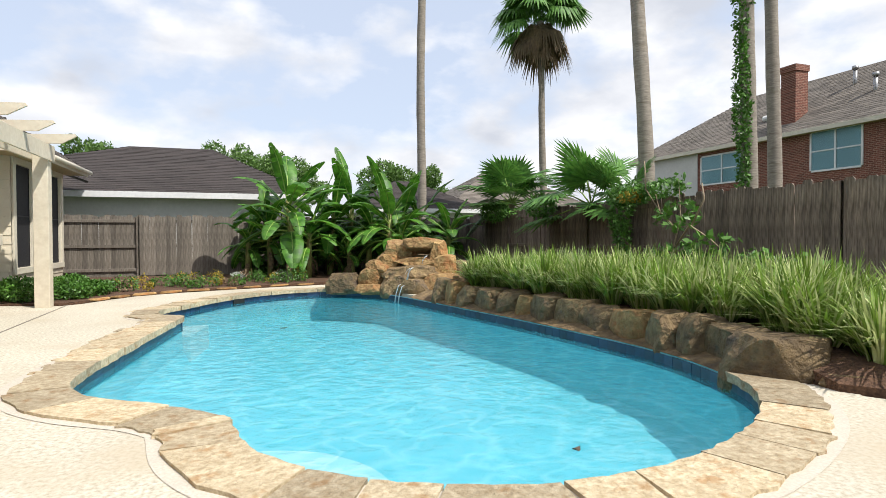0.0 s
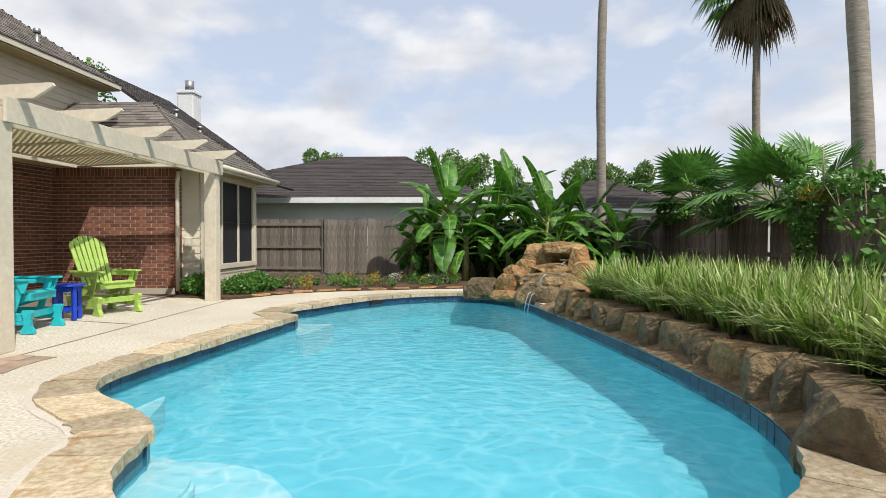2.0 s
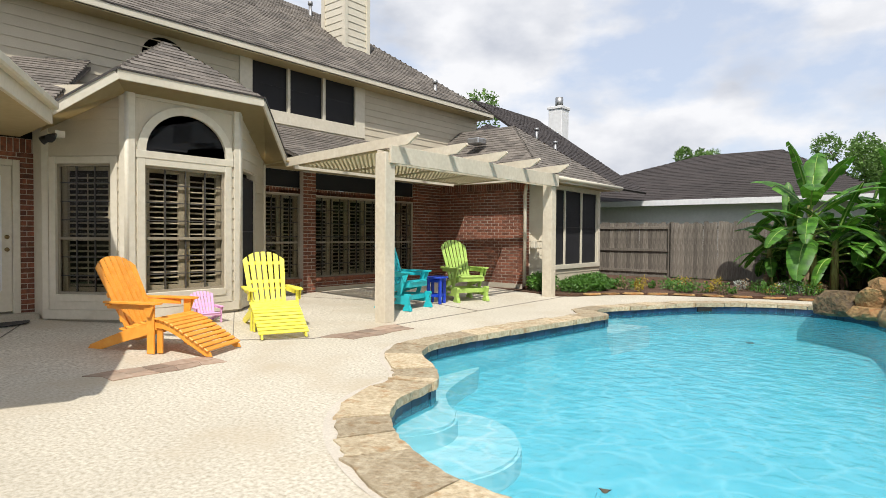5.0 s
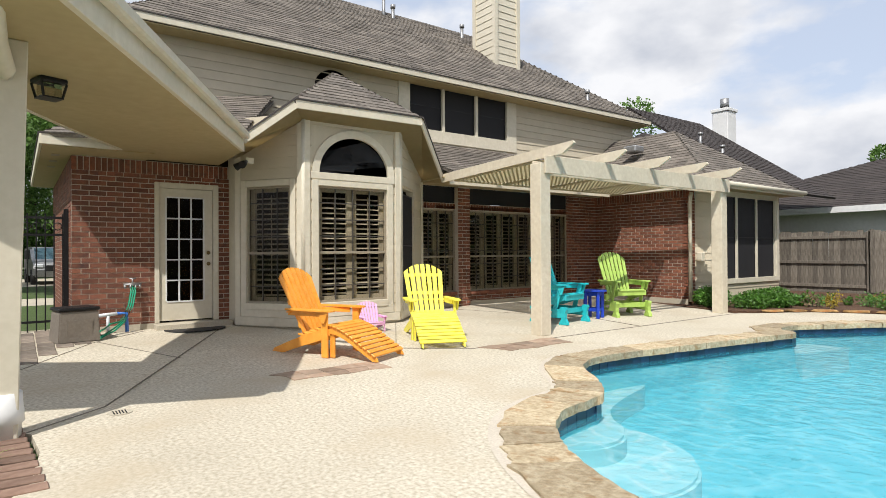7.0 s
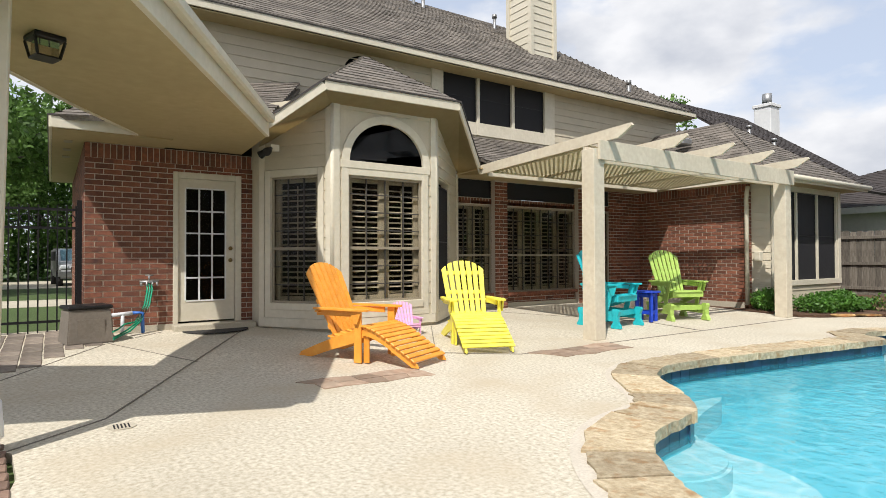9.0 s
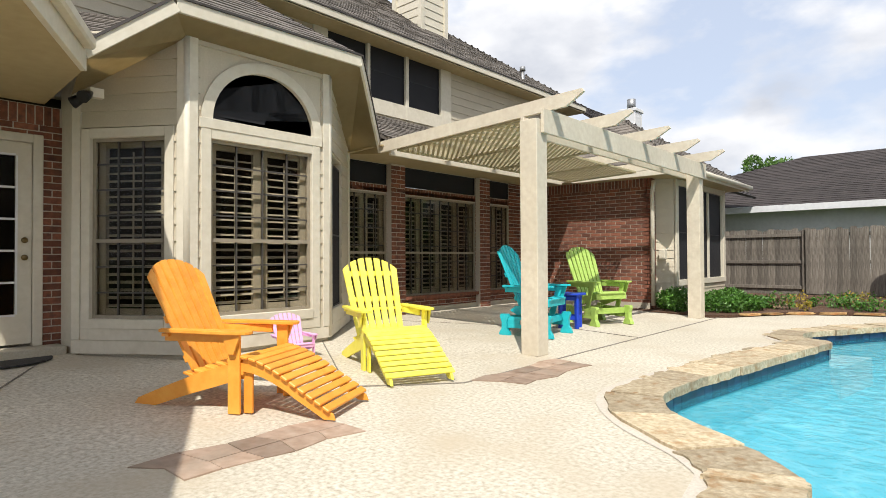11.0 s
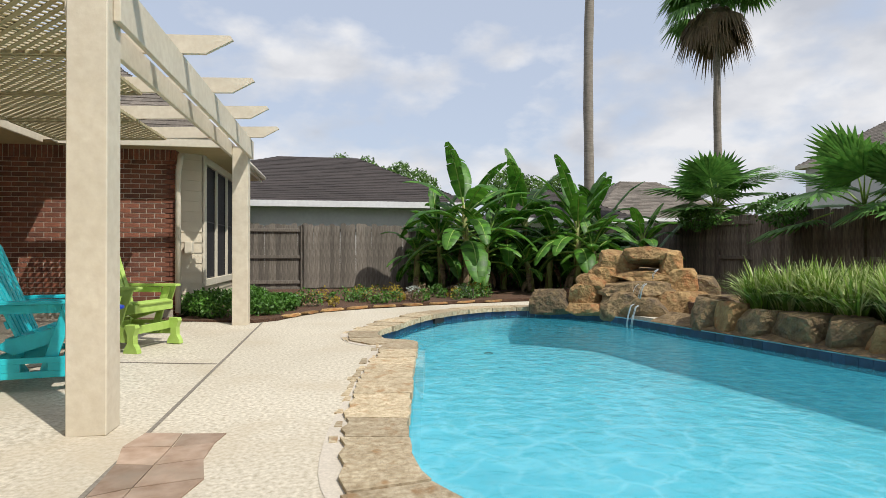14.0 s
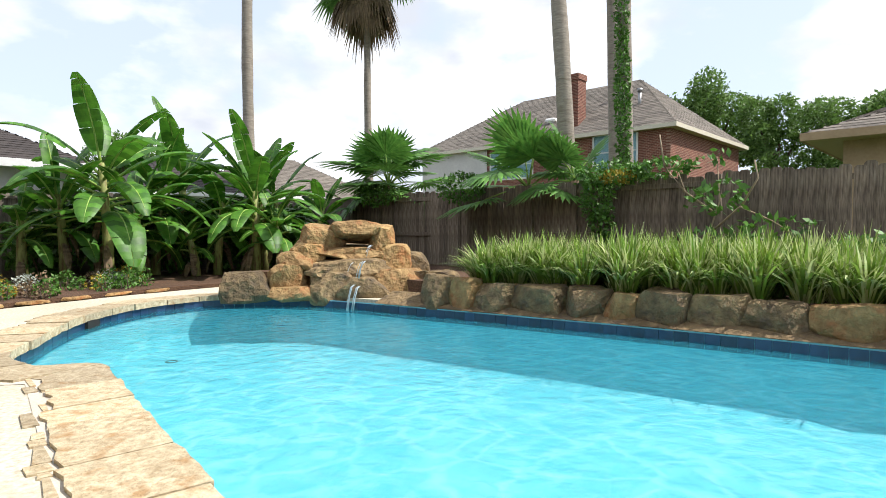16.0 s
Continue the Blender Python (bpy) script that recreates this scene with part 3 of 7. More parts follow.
def sheet_with_hole(outer, hole, z, name, material):
    """A flat sheet between an outer outline and a hole."""
    bm = bmesh.new()
    edges = []
    for line in (outer, hole):
        vs = [bm.verts.new((x, y, z(x, y) if callable(z) else z)) for x, y in line]
        edges += [bm.edges.new((vs[i], vs[(i + 1) % len(vs)])) for i in range(len(vs))]
    bmesh.ops.triangle_fill(bm, use_beauty=True, use_dissolve=False, edges=edges)
    for f in bm.faces:
        if f.normal.z < 0:
            f.normal_flip()
    me = bpy.data.meshes.new(name)
    bm.to_mesh(me)
    bm.free()
    me.materials.append(material)
    return me


DECK_OUT = [(1.15, -14.0), (9.5, -14.0), (9.5, -6.5), (7.9, -4.2), (7.35, -3.35), (7.05, -2.95)]
ground = tagged(new("ground", sheet_with_hole([(-300, -300), (300, -300), (300, 300), (-300, 300)], [(1.0, -4.7), (7.5, -4.7), (7.5, 7.2), (1.0, 7.2)], -0.06, "ground", M["lawn"])),
                "grassy ground reaching to the horizon", "ground", kind="structure")
inner = offset_loop(POOL, 0.16)
deck_outline = [(-4.5, -7.6), (-1.0, -7.3), (0.8, -6.85), (1.2, -6.54), (1.7, -6.5), (2.3, -6.56), (2.9, -6.85), (3.6, -7.7), (4.2, -9.2), (4.6, -14.0), (9.2, -14.0), (9.2, -5.2), (8.0, -4.4), (7.35, -3.45), (7.6, -2.9), (7.9, -1.5), (7.9, 0.0), (7.55, 2.0), (6.9, 5.8), (6.2, 8.4), (5.3, 8.3), (4.0, 8.0), (2.9, 7.62), (1.9, 7.22), (1.1, 6.75),
                (0.65, 6.1), (0.4, 5.55), (0.1, 5.3), (-4.5, 5.9)]


def patio_sheet():
    outline = []
    for (a, b) in zip(deck_outline, deck_outline[1:] + deck_outline[:1]):
        n = max(1, int((Vector(b) - Vector(a)).length / 0.7))
        outline += [(a[0] + (b[0] - a[0]) * k / n, a[1] + (b[1] - a[1]) * k / n) for k in range(n)]
    bm = bmesh.new()
    edges = []
    for line in (outline, inner):
        vs = [bm.verts.new((x, y, 0)) for x, y in line]
        edges += [bm.edges.new((vs[i], vs[(i + 1) % len(vs)])) for i in range(len(vs))]
    bmesh.ops.triangle_fill(bm, use_beauty=True, use_dissolve=False, edges=edges)
    bmesh.ops.bisect_plane(bm, geom=bm.verts[:] + bm.edges[:] + bm.faces[:], plane_co=(0, 0, 0), plane_no=(1, 0, 0))
    for v in bm.verts:
        v.co.z = patio_z(v.co.x)
    low = bmesh.ops.extrude_face_region(bm, geom=bm.faces[:])
    bmesh.ops.translate(bm, vec=(0, 0, -0.12), verts=[v for v in low["geom"] if isinstance(v, bmesh.types.BMVert)])
    return bm


deck = solid("patio_deck", patio_sheet(), M["deck"], "pale exposed-aggregate concrete pool deck", "deck", kind="structure")

# tooled joints let into the deck
bm = bmesh.new()


def deck_line(a, b, w=0.022):
    beam(bm, (*a, patio_z(a[0]) + 0.001), (*b, patio_z(b[0]) + 0.001), w, 0.008)


deck_line((0.27, -1.75), (0.19, 5.4), 0.026)
deck_line((-0.35, -2.55), (0.27, -1.75), 0.026)
for a, b in (((-3.5, -3.9), (0.67, -6.03)), ((0.67, -6.03), (1.18, -6.6)), ((-3.6, -5.05), (-2.86, -5.8)), ((-2.86, -5.8), (-0.5, -7.12)), ((-2.9, -5.75), (-1.2, -5.05)), ((-0.9, 2.15), (0.2, 2.0)), ((-3.6, 0.6), (-0.9, 2.15)), ((-0.35, -2.55), (-2.4, -1.3))):
    deck_line(a, b, 0.012)
solid("deck_joint", bm, M["joint"], "dark control joints in the pool deck", "joint", kind="structure")

pool = thing("swimming_pool", "freeform swimming pool with blue tiled waterline", "pool", kind="structure")
shell_lo = offset_loop(POOL, -0.05)
bm = bmesh.new()
ring_strip(bm, POOL, -0.03, POOL, -0.17)
ring_strip(bm, POOL, -0.17, offset_loop(POOL, -0.02), -0.5)
ring_strip(bm, offset_loop(POOL, -0.02), -0.5, offset_loop(POOL, -0.10), FLOOR_Z)
part("pool_shell", bm, M["plaster"], pool)


def filled(loop, z):
    bm = bmesh.new()
    vs = [bm.verts.new((x, y, z)) for x, y in loop]
    bmesh.ops.triangle_fill(bm, use_beauty=True, use_dissolve=False, edges=[bm.edges.new((vs[i], vs[(i + 1) % len(vs)])) for i in range(len(vs))])
    return bm


part("pool_floor", filled(offset_loop(POOL, -0.10), FLOOR_Z), M["plaster"], pool)
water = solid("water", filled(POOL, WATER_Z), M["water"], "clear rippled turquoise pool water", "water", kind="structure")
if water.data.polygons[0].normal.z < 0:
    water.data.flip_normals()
# rounded entry steps and the small ledge beyond the bulge
for cx, cy, r, top in ((2.76, -2.82, 0.60, -0.24), (3.0, -2.85, 0.98, -0.40), (3.22, -2.85, 1.42, -0.58)):
    bm = bmesh.new()
    ring = [(cx + r * math.cos(math.radians(a)) * 1.0, cy + r * math.sin(math.radians(a)) * 0.92) for a in range(0, 360, 10)]
    prism(bm, ring, FLOOR_Z, top)
    bmesh.ops.bevel(bm, geom=[e for e in bm.edges if min(v.co.z for v in e.verts) > top - 0.01], offset=0.025, segments=2, affect="EDGES")
    part("pool_step", bm, M["plaster_shallow" if top > -0.5 else "plaster"], pool)
bm = bmesh.new()
prism(bm, smooth_loop([(1.4, -0.9), (1.55, 0.0), (1.85, -0.25), (2.05, -0.9), (2.3, -1.5), (2.7, -1.95), (2.2, -1.9)], 4), FLOOR_Z, -0.42)
part("pool_bench", bm, M["plaster_shallow"], pool)
bm = bmesh.new()
prism(bm, [(1.6, 3.2), (2.35, 3.0), (2.55, 4.2), (1.7, 4.2)], FLOOR_Z, -0.3)
part("pool_bench", bm, M["plaster_shallow"], pool)


# ---- house ----
house = thing("house", "two-storey brick and tan-sided house with grey shingle roofs", "house")
WALL_X = -3.9


def slab(outline, z0, z1, material, name, parent, label=""):
    bm = bmesh.new()
    prism(bm, outline, z0, z1)
    return part(name, bm, material, parent, label)


def wall_frame(a, b):
    """Matrix whose x runs from a to b along a wall, y points out of it (to the right hand of a-b... outward) and z up."""
    d = (Vector((*b, 0)) - Vector((*a, 0)))
    length = d.length
    d.normalize()
    n = Vector((d.y, -d.x, 0))
    m = Matrix((d, n, Vector((0, 0, 1)))).transposed().to_4x4()
    m.translation = (*a, 0)
    return m, length


def clip_spans(length, z0, z1, holes):
    """The stretches of a course of boards that no hole takes away."""
    spans = [(0.0, length)]
    for h0, h1, hz0, hz1 in holes:
        if z1 > hz0 + 0.01 and z0 < hz1 - 0.01:
            cut = []
            for s0, s1 in spans:
                if h1 <= s0 or h0 >= s1:
                    cut.append((s0, s1))
                else:
                    cut += [(s0, h0)] if h0 - s0 > 0.02 else []
                    cut += [(h1, s1)] if s1 - h1 > 0.02 else []
            spans = cut
    return spans


def wall_core(a, b, z0, z1, holes, material, parent, thickness=0.14, name="wall"):
    """A wall with openings that go through it, outer face on the line a-b."""
    m, length = wall_frame(a, b)
    levels = sorted({z0, z1, *[z for h in holes for z in h[2:] if z0 < z < z1]})
    bm = bmesh.new()
    for lo, hi in zip(levels, levels[1:]):
        for s0, s1 in clip_spans(length, lo + 0.02, hi - 0.02, holes):
            box(bm, s0, s1, -thickness, 0, lo, hi)
    ob = part(name, bm, material, parent)
    ob.matrix_basis = m
    return ob, m, length


def siding(a, b, z0, z1, holes, parent, step=0.17, paint="siding"):
    core, m, length = wall_core(a, b, z0, z1, holes, M[paint], parent)
    z = z0
    while z < z1 - 0.02:
        top = min(z + step, z1)
        for s0, s1 in clip_spans(length, z, top, holes):
            bm = bmesh.new()
            vs = [bm.verts.new(p) for p in ((s0, 0.0, z), (s1, 0.0, z), (s1, 0.022, z), (s0, 0.022, z), (s0, 0.0, top + 0.01), (s1, 0.0, top + 0.01), (s1, 0.006, top + 0.01), (s0, 0.006, top + 0.01))]
            for q in ((0, 1, 2, 3), (4, 7, 6, 5), (3, 2, 6, 7), (0, 3, 7, 4), (1, 5, 6, 2), (0, 4, 5, 1)):
                bm.faces.new([vs[k] for k in q])
            part("siding_board", bm, M[paint], core)
        z += step
    return core


BRICK_L, BRICK_H, MORTAR = 0.214, 0.0645, 0.0125
brick_mesh = None
BRICK_JOBS = []


def brick_wall(a, b, z0, z1, holes, parent, soldier_top=True, thickness=0.14):
    core, m, length = wall_core(a, b, z0, z1, holes, M["mortar"], parent, thickness)
    BRICK_JOBS.append((core, length, z0, z1, holes, soldier_top))
    return core


def trim_board(m, s0, s1, z0, z1, parent, proud=0.03, back=-0.02, material=None, name="trim"):
    bm = bmesh.new()
    box(bm, s0, s1, back, proud, z0, z1, 0.004)
    ob = part(name, bm, material or M["trim"], parent)
    ob.matrix_basis = m
    return ob


def shutter_window(m, s0, s1, z0, z1, parent, columns=4, rows=6, name="window", casing=0.09, panels=2, meeting=True, frame_material=None):
    """A window: casing, sash frame, muntin bars, glass, and plantation shutters with louvres behind."""
    win = new(name)
    win.parent, win.matrix_basis = parent, m
    if casing:
        for q in ((s0 - casing, s0, 0.035, z0 - casing, z1 + casing), (s1, s1 + casing, 0.035, z0 - casing, z1 + casing), (s0, s1, 0.032, z1, z1 + casing), (s0, s1, 0.05, z0 - casing, z0)):
            bm = bmesh.new()
            box(bm, q[0], q[1], -0.03, q[2], q[3], q[4], 0.004)
            part("casing", bm, M["trim"], win)
    bm = bmesh.new()
    fr = 0.035
    box(bm, s0, s0 + fr, -0.06, -0.012, z0, z1), box(bm, s1 - fr, s1, -0.06, -0.012, z0, z1)
    box(bm, s0 + fr, s1 - fr, -0.06, -0.012, z1 - fr, z1), box(bm, s0 + fr, s1 - fr, -0.06, -0.012, z0, z0 + fr)
    if meeting:
        zm = z0 + (z1 - z0) * 0.43
        box(bm, s0 + fr, s1 - fr, -0.06, -0.008, zm - 0.02, zm + 0.02)
    part("window_frame", bm, frame_material or M["frame_dark"], win)
    bm = bmesh.new()
    for k in range(1, columns):
        x = s0 + (s1 - s0) * k / columns
        box(bm, x - 0.008, x + 0.008, -0.05, -0.026, z0 + fr, z1 - fr)
    for k in range(1, rows):
        z = z0 + (z1 - z0) * k / rows
        box(bm, s0 + fr, s1 - fr, -0.048, -0.028, z - 0.008, z + 0.008)
    part("muntin", bm, M["muntin"], win)
    bm = bmesh.new()
    box(bm, s0 + fr, s1 - fr, -0.042, -0.036, z0 + fr, z1 - fr)
    glass = part("pane", bm, M["glass"], win)
    glass.visible_shadow = False
    w = (s1 - s0) / panels
    for k in range(panels):
        a, b = s0 + k * w + (0.02 if k == 0 else 0.003), s0 + (k + 1) * w - (0.02 if k == panels - 1 else 0.003)
        stile = 0.085
        bm = bmesh.new()
        box(bm, a, a + stile, -0.125, -0.075, z0, z1), box(bm, b - stile, b, -0.125, -0.075, z0, z1)
        box(bm, a + stile, b - stile, -0.125, -0.08, z0, z0 + 0.1), box(bm, a + stile, b - stile, -0.125, -0.08, z1 - 0.09, z1)
        z = z0 + 0.13
        while z < z1 - 0.12:
            beam(bm, (a + stile, -0.11, z), (b - stile, -0.11, z), 0.05, 0.007, up=(0, 0.5, 1))
            z += 0.082
        box(bm, (a + b) / 2 - 0.007, (a + b) / 2 + 0.007, -0.082, -0.07, z0 + 0.14, z1 - 0.14)
        part("shutter", bm, M["shutter"], win, "painted louvred shutter")
    # dark sheet behind the shutters in place of the room's shade
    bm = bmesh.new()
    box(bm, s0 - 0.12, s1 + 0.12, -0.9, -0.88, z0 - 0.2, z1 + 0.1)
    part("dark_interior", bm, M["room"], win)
    return win


def screen_panel(m, s0, s1, z0, z1, parent, name="window", bar=True):
    win = new(name)
    win.parent, win.matrix_basis = parent, m
    bm = bmesh.new()
    box(bm, s0 + 0.004, s1 - 0.004, -0.05, -0.02, z0 + 0.004, z1 - 0.004)
    part("pane", bm, M["screen"], win, "dark solar screen")
    bm = bmesh.new()
    for q in ((s0, s0 + 0.022, z0, z1), (s1 - 0.022, s1, z0, z1)):
        box(bm, q[0], q[1], -0.04, -0.012, q[2], q[3])
    for z in (z0, z1 - 0.022, *([(z0 + z1) / 2] if bar else [])):
        box(bm, s0 + 0.022, s1 - 0.022, -0.04, -0.014, z, z + 0.02)
    part("window_frame", bm, M["iron"], win)
    return win


def shingled(corners, parent, name="roof", material="shingle", course=0.145, thick=0.05, tab=0.28):
    """A roof plane (eave left, eave right, then the upper corners) laid with overlapping shingle tabs in courses."""
    pts = [Vector(c) for c in corners]
    bm = bmesh.new()
    n = (pts[1] - pts[0]).cross(pts[-1] - pts[0]).normalized()
    if n.z < 0:
        n = -n
    lo = [bm.verts.new(p - n * 0.012) for p in pts]
    deep = [bm.verts.new(p - n * (0.012 + thick)) for p in pts]
    bm.faces.new(lo), bm.faces.new(deep[::-1])
    for i in range(len(pts)):
        j = (i + 1) % len(pts)
        bm.faces.new((lo[i], deep[i], deep[j], lo[j]))
    base = part(name, bm, M[material], parent)
    u = (pts[1] - pts[0]).normalized()
    v = n.cross(u).normalized()
    if (pts[-1] - pts[0]).dot(v) < 0:
        v = -v
    flat = [((p - pts[0]).dot(u), (p - pts[0]).dot(v)) for p in pts]
    height = max(f[1] for f in flat)
    rnd = random.Random(len(name) + int(100 * abs(pts[0].x + pts[1].y)))

    def span(h):
        xs = []
        for (ax, ay), (bx, by) in zip(flat, flat[1:] + flat[:1]):
            if (ay - h) * (by - h) < 0:
                xs.append(ax + (bx - ax) * (h - ay) / (by - ay))
        return (min(xs), max(xs)) if len(xs) > 1 else None
    verts, faces = [], []
    h = 0.0
    while h < height - 0.02:
        s = span(h + course * 0.5)
        if s:
            x = s[0] - rnd.uniform(0, tab)
            while x < s[1]:
                w = tab * rnd.uniform(0.7, 1.35)
                x0, x1 = max(x, s[0]), min(x + w, s[1])
                if x1 - x0 > 0.02:
                    lift = rnd.uniform(0.007, 0.016)
                    drop = rnd.uniform(-0.012, 0.0)
                    k = len(verts)
                    for (px, py, pz) in ((x0, h + drop, lift), (x1, h + drop, lift), (x1, min(h + course, height), 0.001), (x0, min(h + course, height), 0.001), (x0, h + drop, -0.012), (x1, h + drop, -0.012)):
                        verts.append(pts[0] + u * px + v * py + n * pz)
                    faces += [(k, k + 1, k + 2, k + 3), (k + 4, k + 5, k + 1, k)]
                x += w
        h += course
    ob = new("shingles", raw_mesh("shingles", verts, faces, M[material]))
    ob.parent = base
    tagged(ob, kind="stuff")
    return base


def fascia(a, b, h, parent, w=0.035, material=None, name="fascia"):
    bm = bmesh.new()
    a, b = Vector(a), Vector(b)
    beam(bm, a - Vector((0, 0, h / 2)), b - Vector((0, 0, h / 2)), w, h, bevel=0.004)
    board = part(name, bm, material or M["trim"], parent)
    if material is None:
        bm = bmesh.new()
        beam(bm, a + Vector((0, 0, 0.012)), b + Vector((0, 0, 0.012)), w + 0.03, 0.024)
        part("drip_edge", bm, M["drip_edge"], parent, "dark metal drip edge")
    return board


# bay with the arched window
bay_l = [(-3.42, -3.72), (-2.36, -3.0)]
bay_f = [(-2.36, -3.0), (-2.36, -1.235)]
bay_r = [(-2.36, -1.235), (-3.62, 0.08)]
BZ1 = 3.48
mf, lf = wall_frame(*bay_f)
ml, ll = wall_frame(*bay_l)
mr, lr = wall_frame(*bay_r)
arch_z, arch_r, arch_h, arch_c = 2.57, 0.635, 0.60, 0.89
siding(*bay_f, 0.26, BZ1, [(0.14, lf - 0.16, 0.26, 2.50), (0.13, lf - 0.12, 2.50, 3.29)], house)
siding(*bay_l, 0.26, BZ1, [(0.12, ll - 0.14, 0.26, 2.44)], house)
siding(*bay_r, 0.26, BZ1, [(0.15, 1.05, 0.26, 2.44)], house)
for m, w in ((mf, lf), (ml, ll), (mr, lr)):
    trim_board(m, -0.004, w + 0.004, 0.12, 0.26, house, 0.03, -0.1)
    trim_board(m, 0.0, 0.1, 0.26, BZ1, house, 0.034)
    trim_board(m, w - 0.1, w, 0.26, BZ1, house, 0.034)
    bm = bmesh.new()
    box(bm, 0, w, -0.12, -0.02, -0.02, 0.12)
    part("foundation", bm, M["slab"], house).matrix_basis = m
shutter_window(mf, 0.24, 1.505, 0.49, 2.36, house, 4, 7, casing=0.11)
shutter_window(ml, 0.21, 1.05, 0.48, 2.36, house, 3, 7, casing=0.1, panels=1)
screen_panel(mr, 0.2, 1.0, 0.46, 2.34, house)
trim_board(mf, 0.13, 1.615, 0.262, 0.382, house, 0.036)
trim_board(ml, 0.11, 1.15, 0.262, 0.382, house, 0.036)
trim_board(mr, 0.12, 1.08, 0.262, 0.46, house, 0.036)
# spandrel and arched transom
bm = bmesh.new()
N = 20
outer = [(arch_c - (arch_r + 0.12) * math.cos(math.pi * k / N), arch_z + (arch_h + 0.12) * math.sin(math.pi * k / N)) for k in range(N + 1)]
inn = [(arch_c - arch_r * math.cos(math.pi * k / N), arch_z + arch_h * math.sin(math.pi * k / N)) for k in range(N + 1)]
for y0, y1 in ((-0.03, 0.034),):
    va = [[bm.verts.new((x, y, z)) for x, z in line] for line in (outer, inn) for y in (y0, y1)]
    for k in range(N):
        bm.faces.new((va[1][k], va[1][k + 1], va[3][k + 1], va[3][k]))
        bm.faces.new((va[0][k], va[1][k], va[1][k + 1], va[0][k + 1]))
        bm.faces.new((va[3][k], va[3][k + 1], va[2][k + 1], va[2][k]))
arch_window = new("window")
arch_window.parent, arch_window.matrix_basis = house, mf
part("arch_casing", bm, M["trim"], arch_window)
bm = bmesh.new()
bm.faces.new([bm.verts.new((x, -0.02, z)) for x, z in inn])
r = bmesh.ops.solidify(bm, geom=bm.faces[:], thickness=0.02)
part("pane", bm, M["screen"], arch_window, "dark arched screen")
# siding behind the arch, cut to its curve
bm = bmesh.new()
for sgn in (-1, 1):
    k0 = range(0, N // 2) if sgn < 0 else range(N // 2, N)
    for k in k0:
        (xa, za), (xb, zb) = outer[k], outer[k + 1]
        q = [bm.verts.new((x, 0.004, z)) for x, z in ((xa, za), (xb, zb), (xb, 3.30), (xa, 3.30))]
        bm.faces.new(q)
for x0, x1 in ((0.11, outer[0][0]), (outer[-1][0], lf - 0.10)):
    bm.faces.new([bm.verts.new(p) for p in ((x0, 0.004, 2.46), (x1, 0.004, 2.46), (x1, 0.004, 3.30), (x0, 0.004, 3.30))])
part("siding_panel", bm, M["siding"], house).matrix_basis = mf
trim_board(mf, 0.11, lf - 0.12, 2.462, 2.57, house, 0.04)
for x, y in ((-2.375, -2.995), (-2.375, -1.24)):
    bm = bmesh.new()
    tube(bm, ((x, y, 0.14), (x, y, BZ1)), 0.052, 8)
    part("corner_trim", bm, M["trim"], house)
# bay roof
EA, EB = Vector((-2.02, -3.26, 3.60)), Vector((-2.02, -0.99, 3.62))
EL, ER, PK = Vector((-2.2, -4.0, 3.0)), Vector((-2.92, 0.12, 2.79)), Vector((-3.5, -1.92, 4.6))
bay_edges = [EL, EA, EB, ER]
for a, b in zip(bay_edges, bay_edges[1:]):
    shingled((a, b, PK), house)
    fascia(a - Vector((0, 0, 0.02)), b - Vector((0, 0, 0.02)), 0.13, house)
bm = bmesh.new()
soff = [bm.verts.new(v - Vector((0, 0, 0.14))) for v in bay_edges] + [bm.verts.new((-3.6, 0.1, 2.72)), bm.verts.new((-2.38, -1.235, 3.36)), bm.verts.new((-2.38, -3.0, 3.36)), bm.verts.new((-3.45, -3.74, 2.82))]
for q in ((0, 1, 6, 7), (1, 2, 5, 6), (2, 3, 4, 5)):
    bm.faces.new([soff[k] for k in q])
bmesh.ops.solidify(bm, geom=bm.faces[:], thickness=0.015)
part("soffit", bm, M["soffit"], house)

# recessed brick wall with its windows
Y0, Y1 = 0.05, 5.9
rm, rl = wall_frame((WALL_X, Y0), (WALL_X, Y1))
wins = [(0.24, 1.15, 2), (1.52, 3.58, 4), (3.93, 4.74, 2)]
holes = []
for a, b, c in wins:
    holes += [(a - Y0, b - Y0, 0.42, 2.22), (a - Y0, b - Y0, 2.36, 2.72)]
recess = brick_wall((WALL_X, Y0), (WALL_X, Y1), 0.0, 2.74, holes, house, soldier_top=False)
for a, b, c in wins:
    shutter_window(rm, a - Y0, b - Y0, 0.42, 2.22, house, c * 2, 6, casing=0, panels=c)
    screen_panel(rm, a - Y0, b - Y0, 2.37, 2.72, house, bar=False)
for y in (1.14, 3.57):
    brick_wall((WALL_X + 0.13, y), (WALL_X + 0.13, y + 0.33), 0.0, 2.72, [], house, soldier_top=False, thickness=0.11)
bm = bmesh.new()
box(bm, WALL_X - 0.02, WALL_X + 0.10, Y0, Y1, 0.36, 0.42)
part("window_sill", bm, M["brick"], house)
bm = bmesh.new()
box(bm, WALL_X - 0.1, WALL_X + 0.05, Y0, Y1, 0.04, 0.20)
part("foundation", bm, M["slab"], house)
# brick wall that closes the patio, its corner, and the sided bay beyond with dark screens
side = brick_wall((WALL_X, 5.9), (-1.22, 5.9), 0.0, 2.74, [], house)
m, w = wall_frame((WALL_X, 5.9), (-1.22, 5.9))
bm = bmesh.new()
box(bm, 0, w - 0.02, -0.1, 0.02, -0.02, 0.17)
part("foundation", bm, M["slab"], house).matrix_basis = m
brick_wall((-1.22, 5.9), (-1.22, 6.15), 0.0, 2.74, [], house)
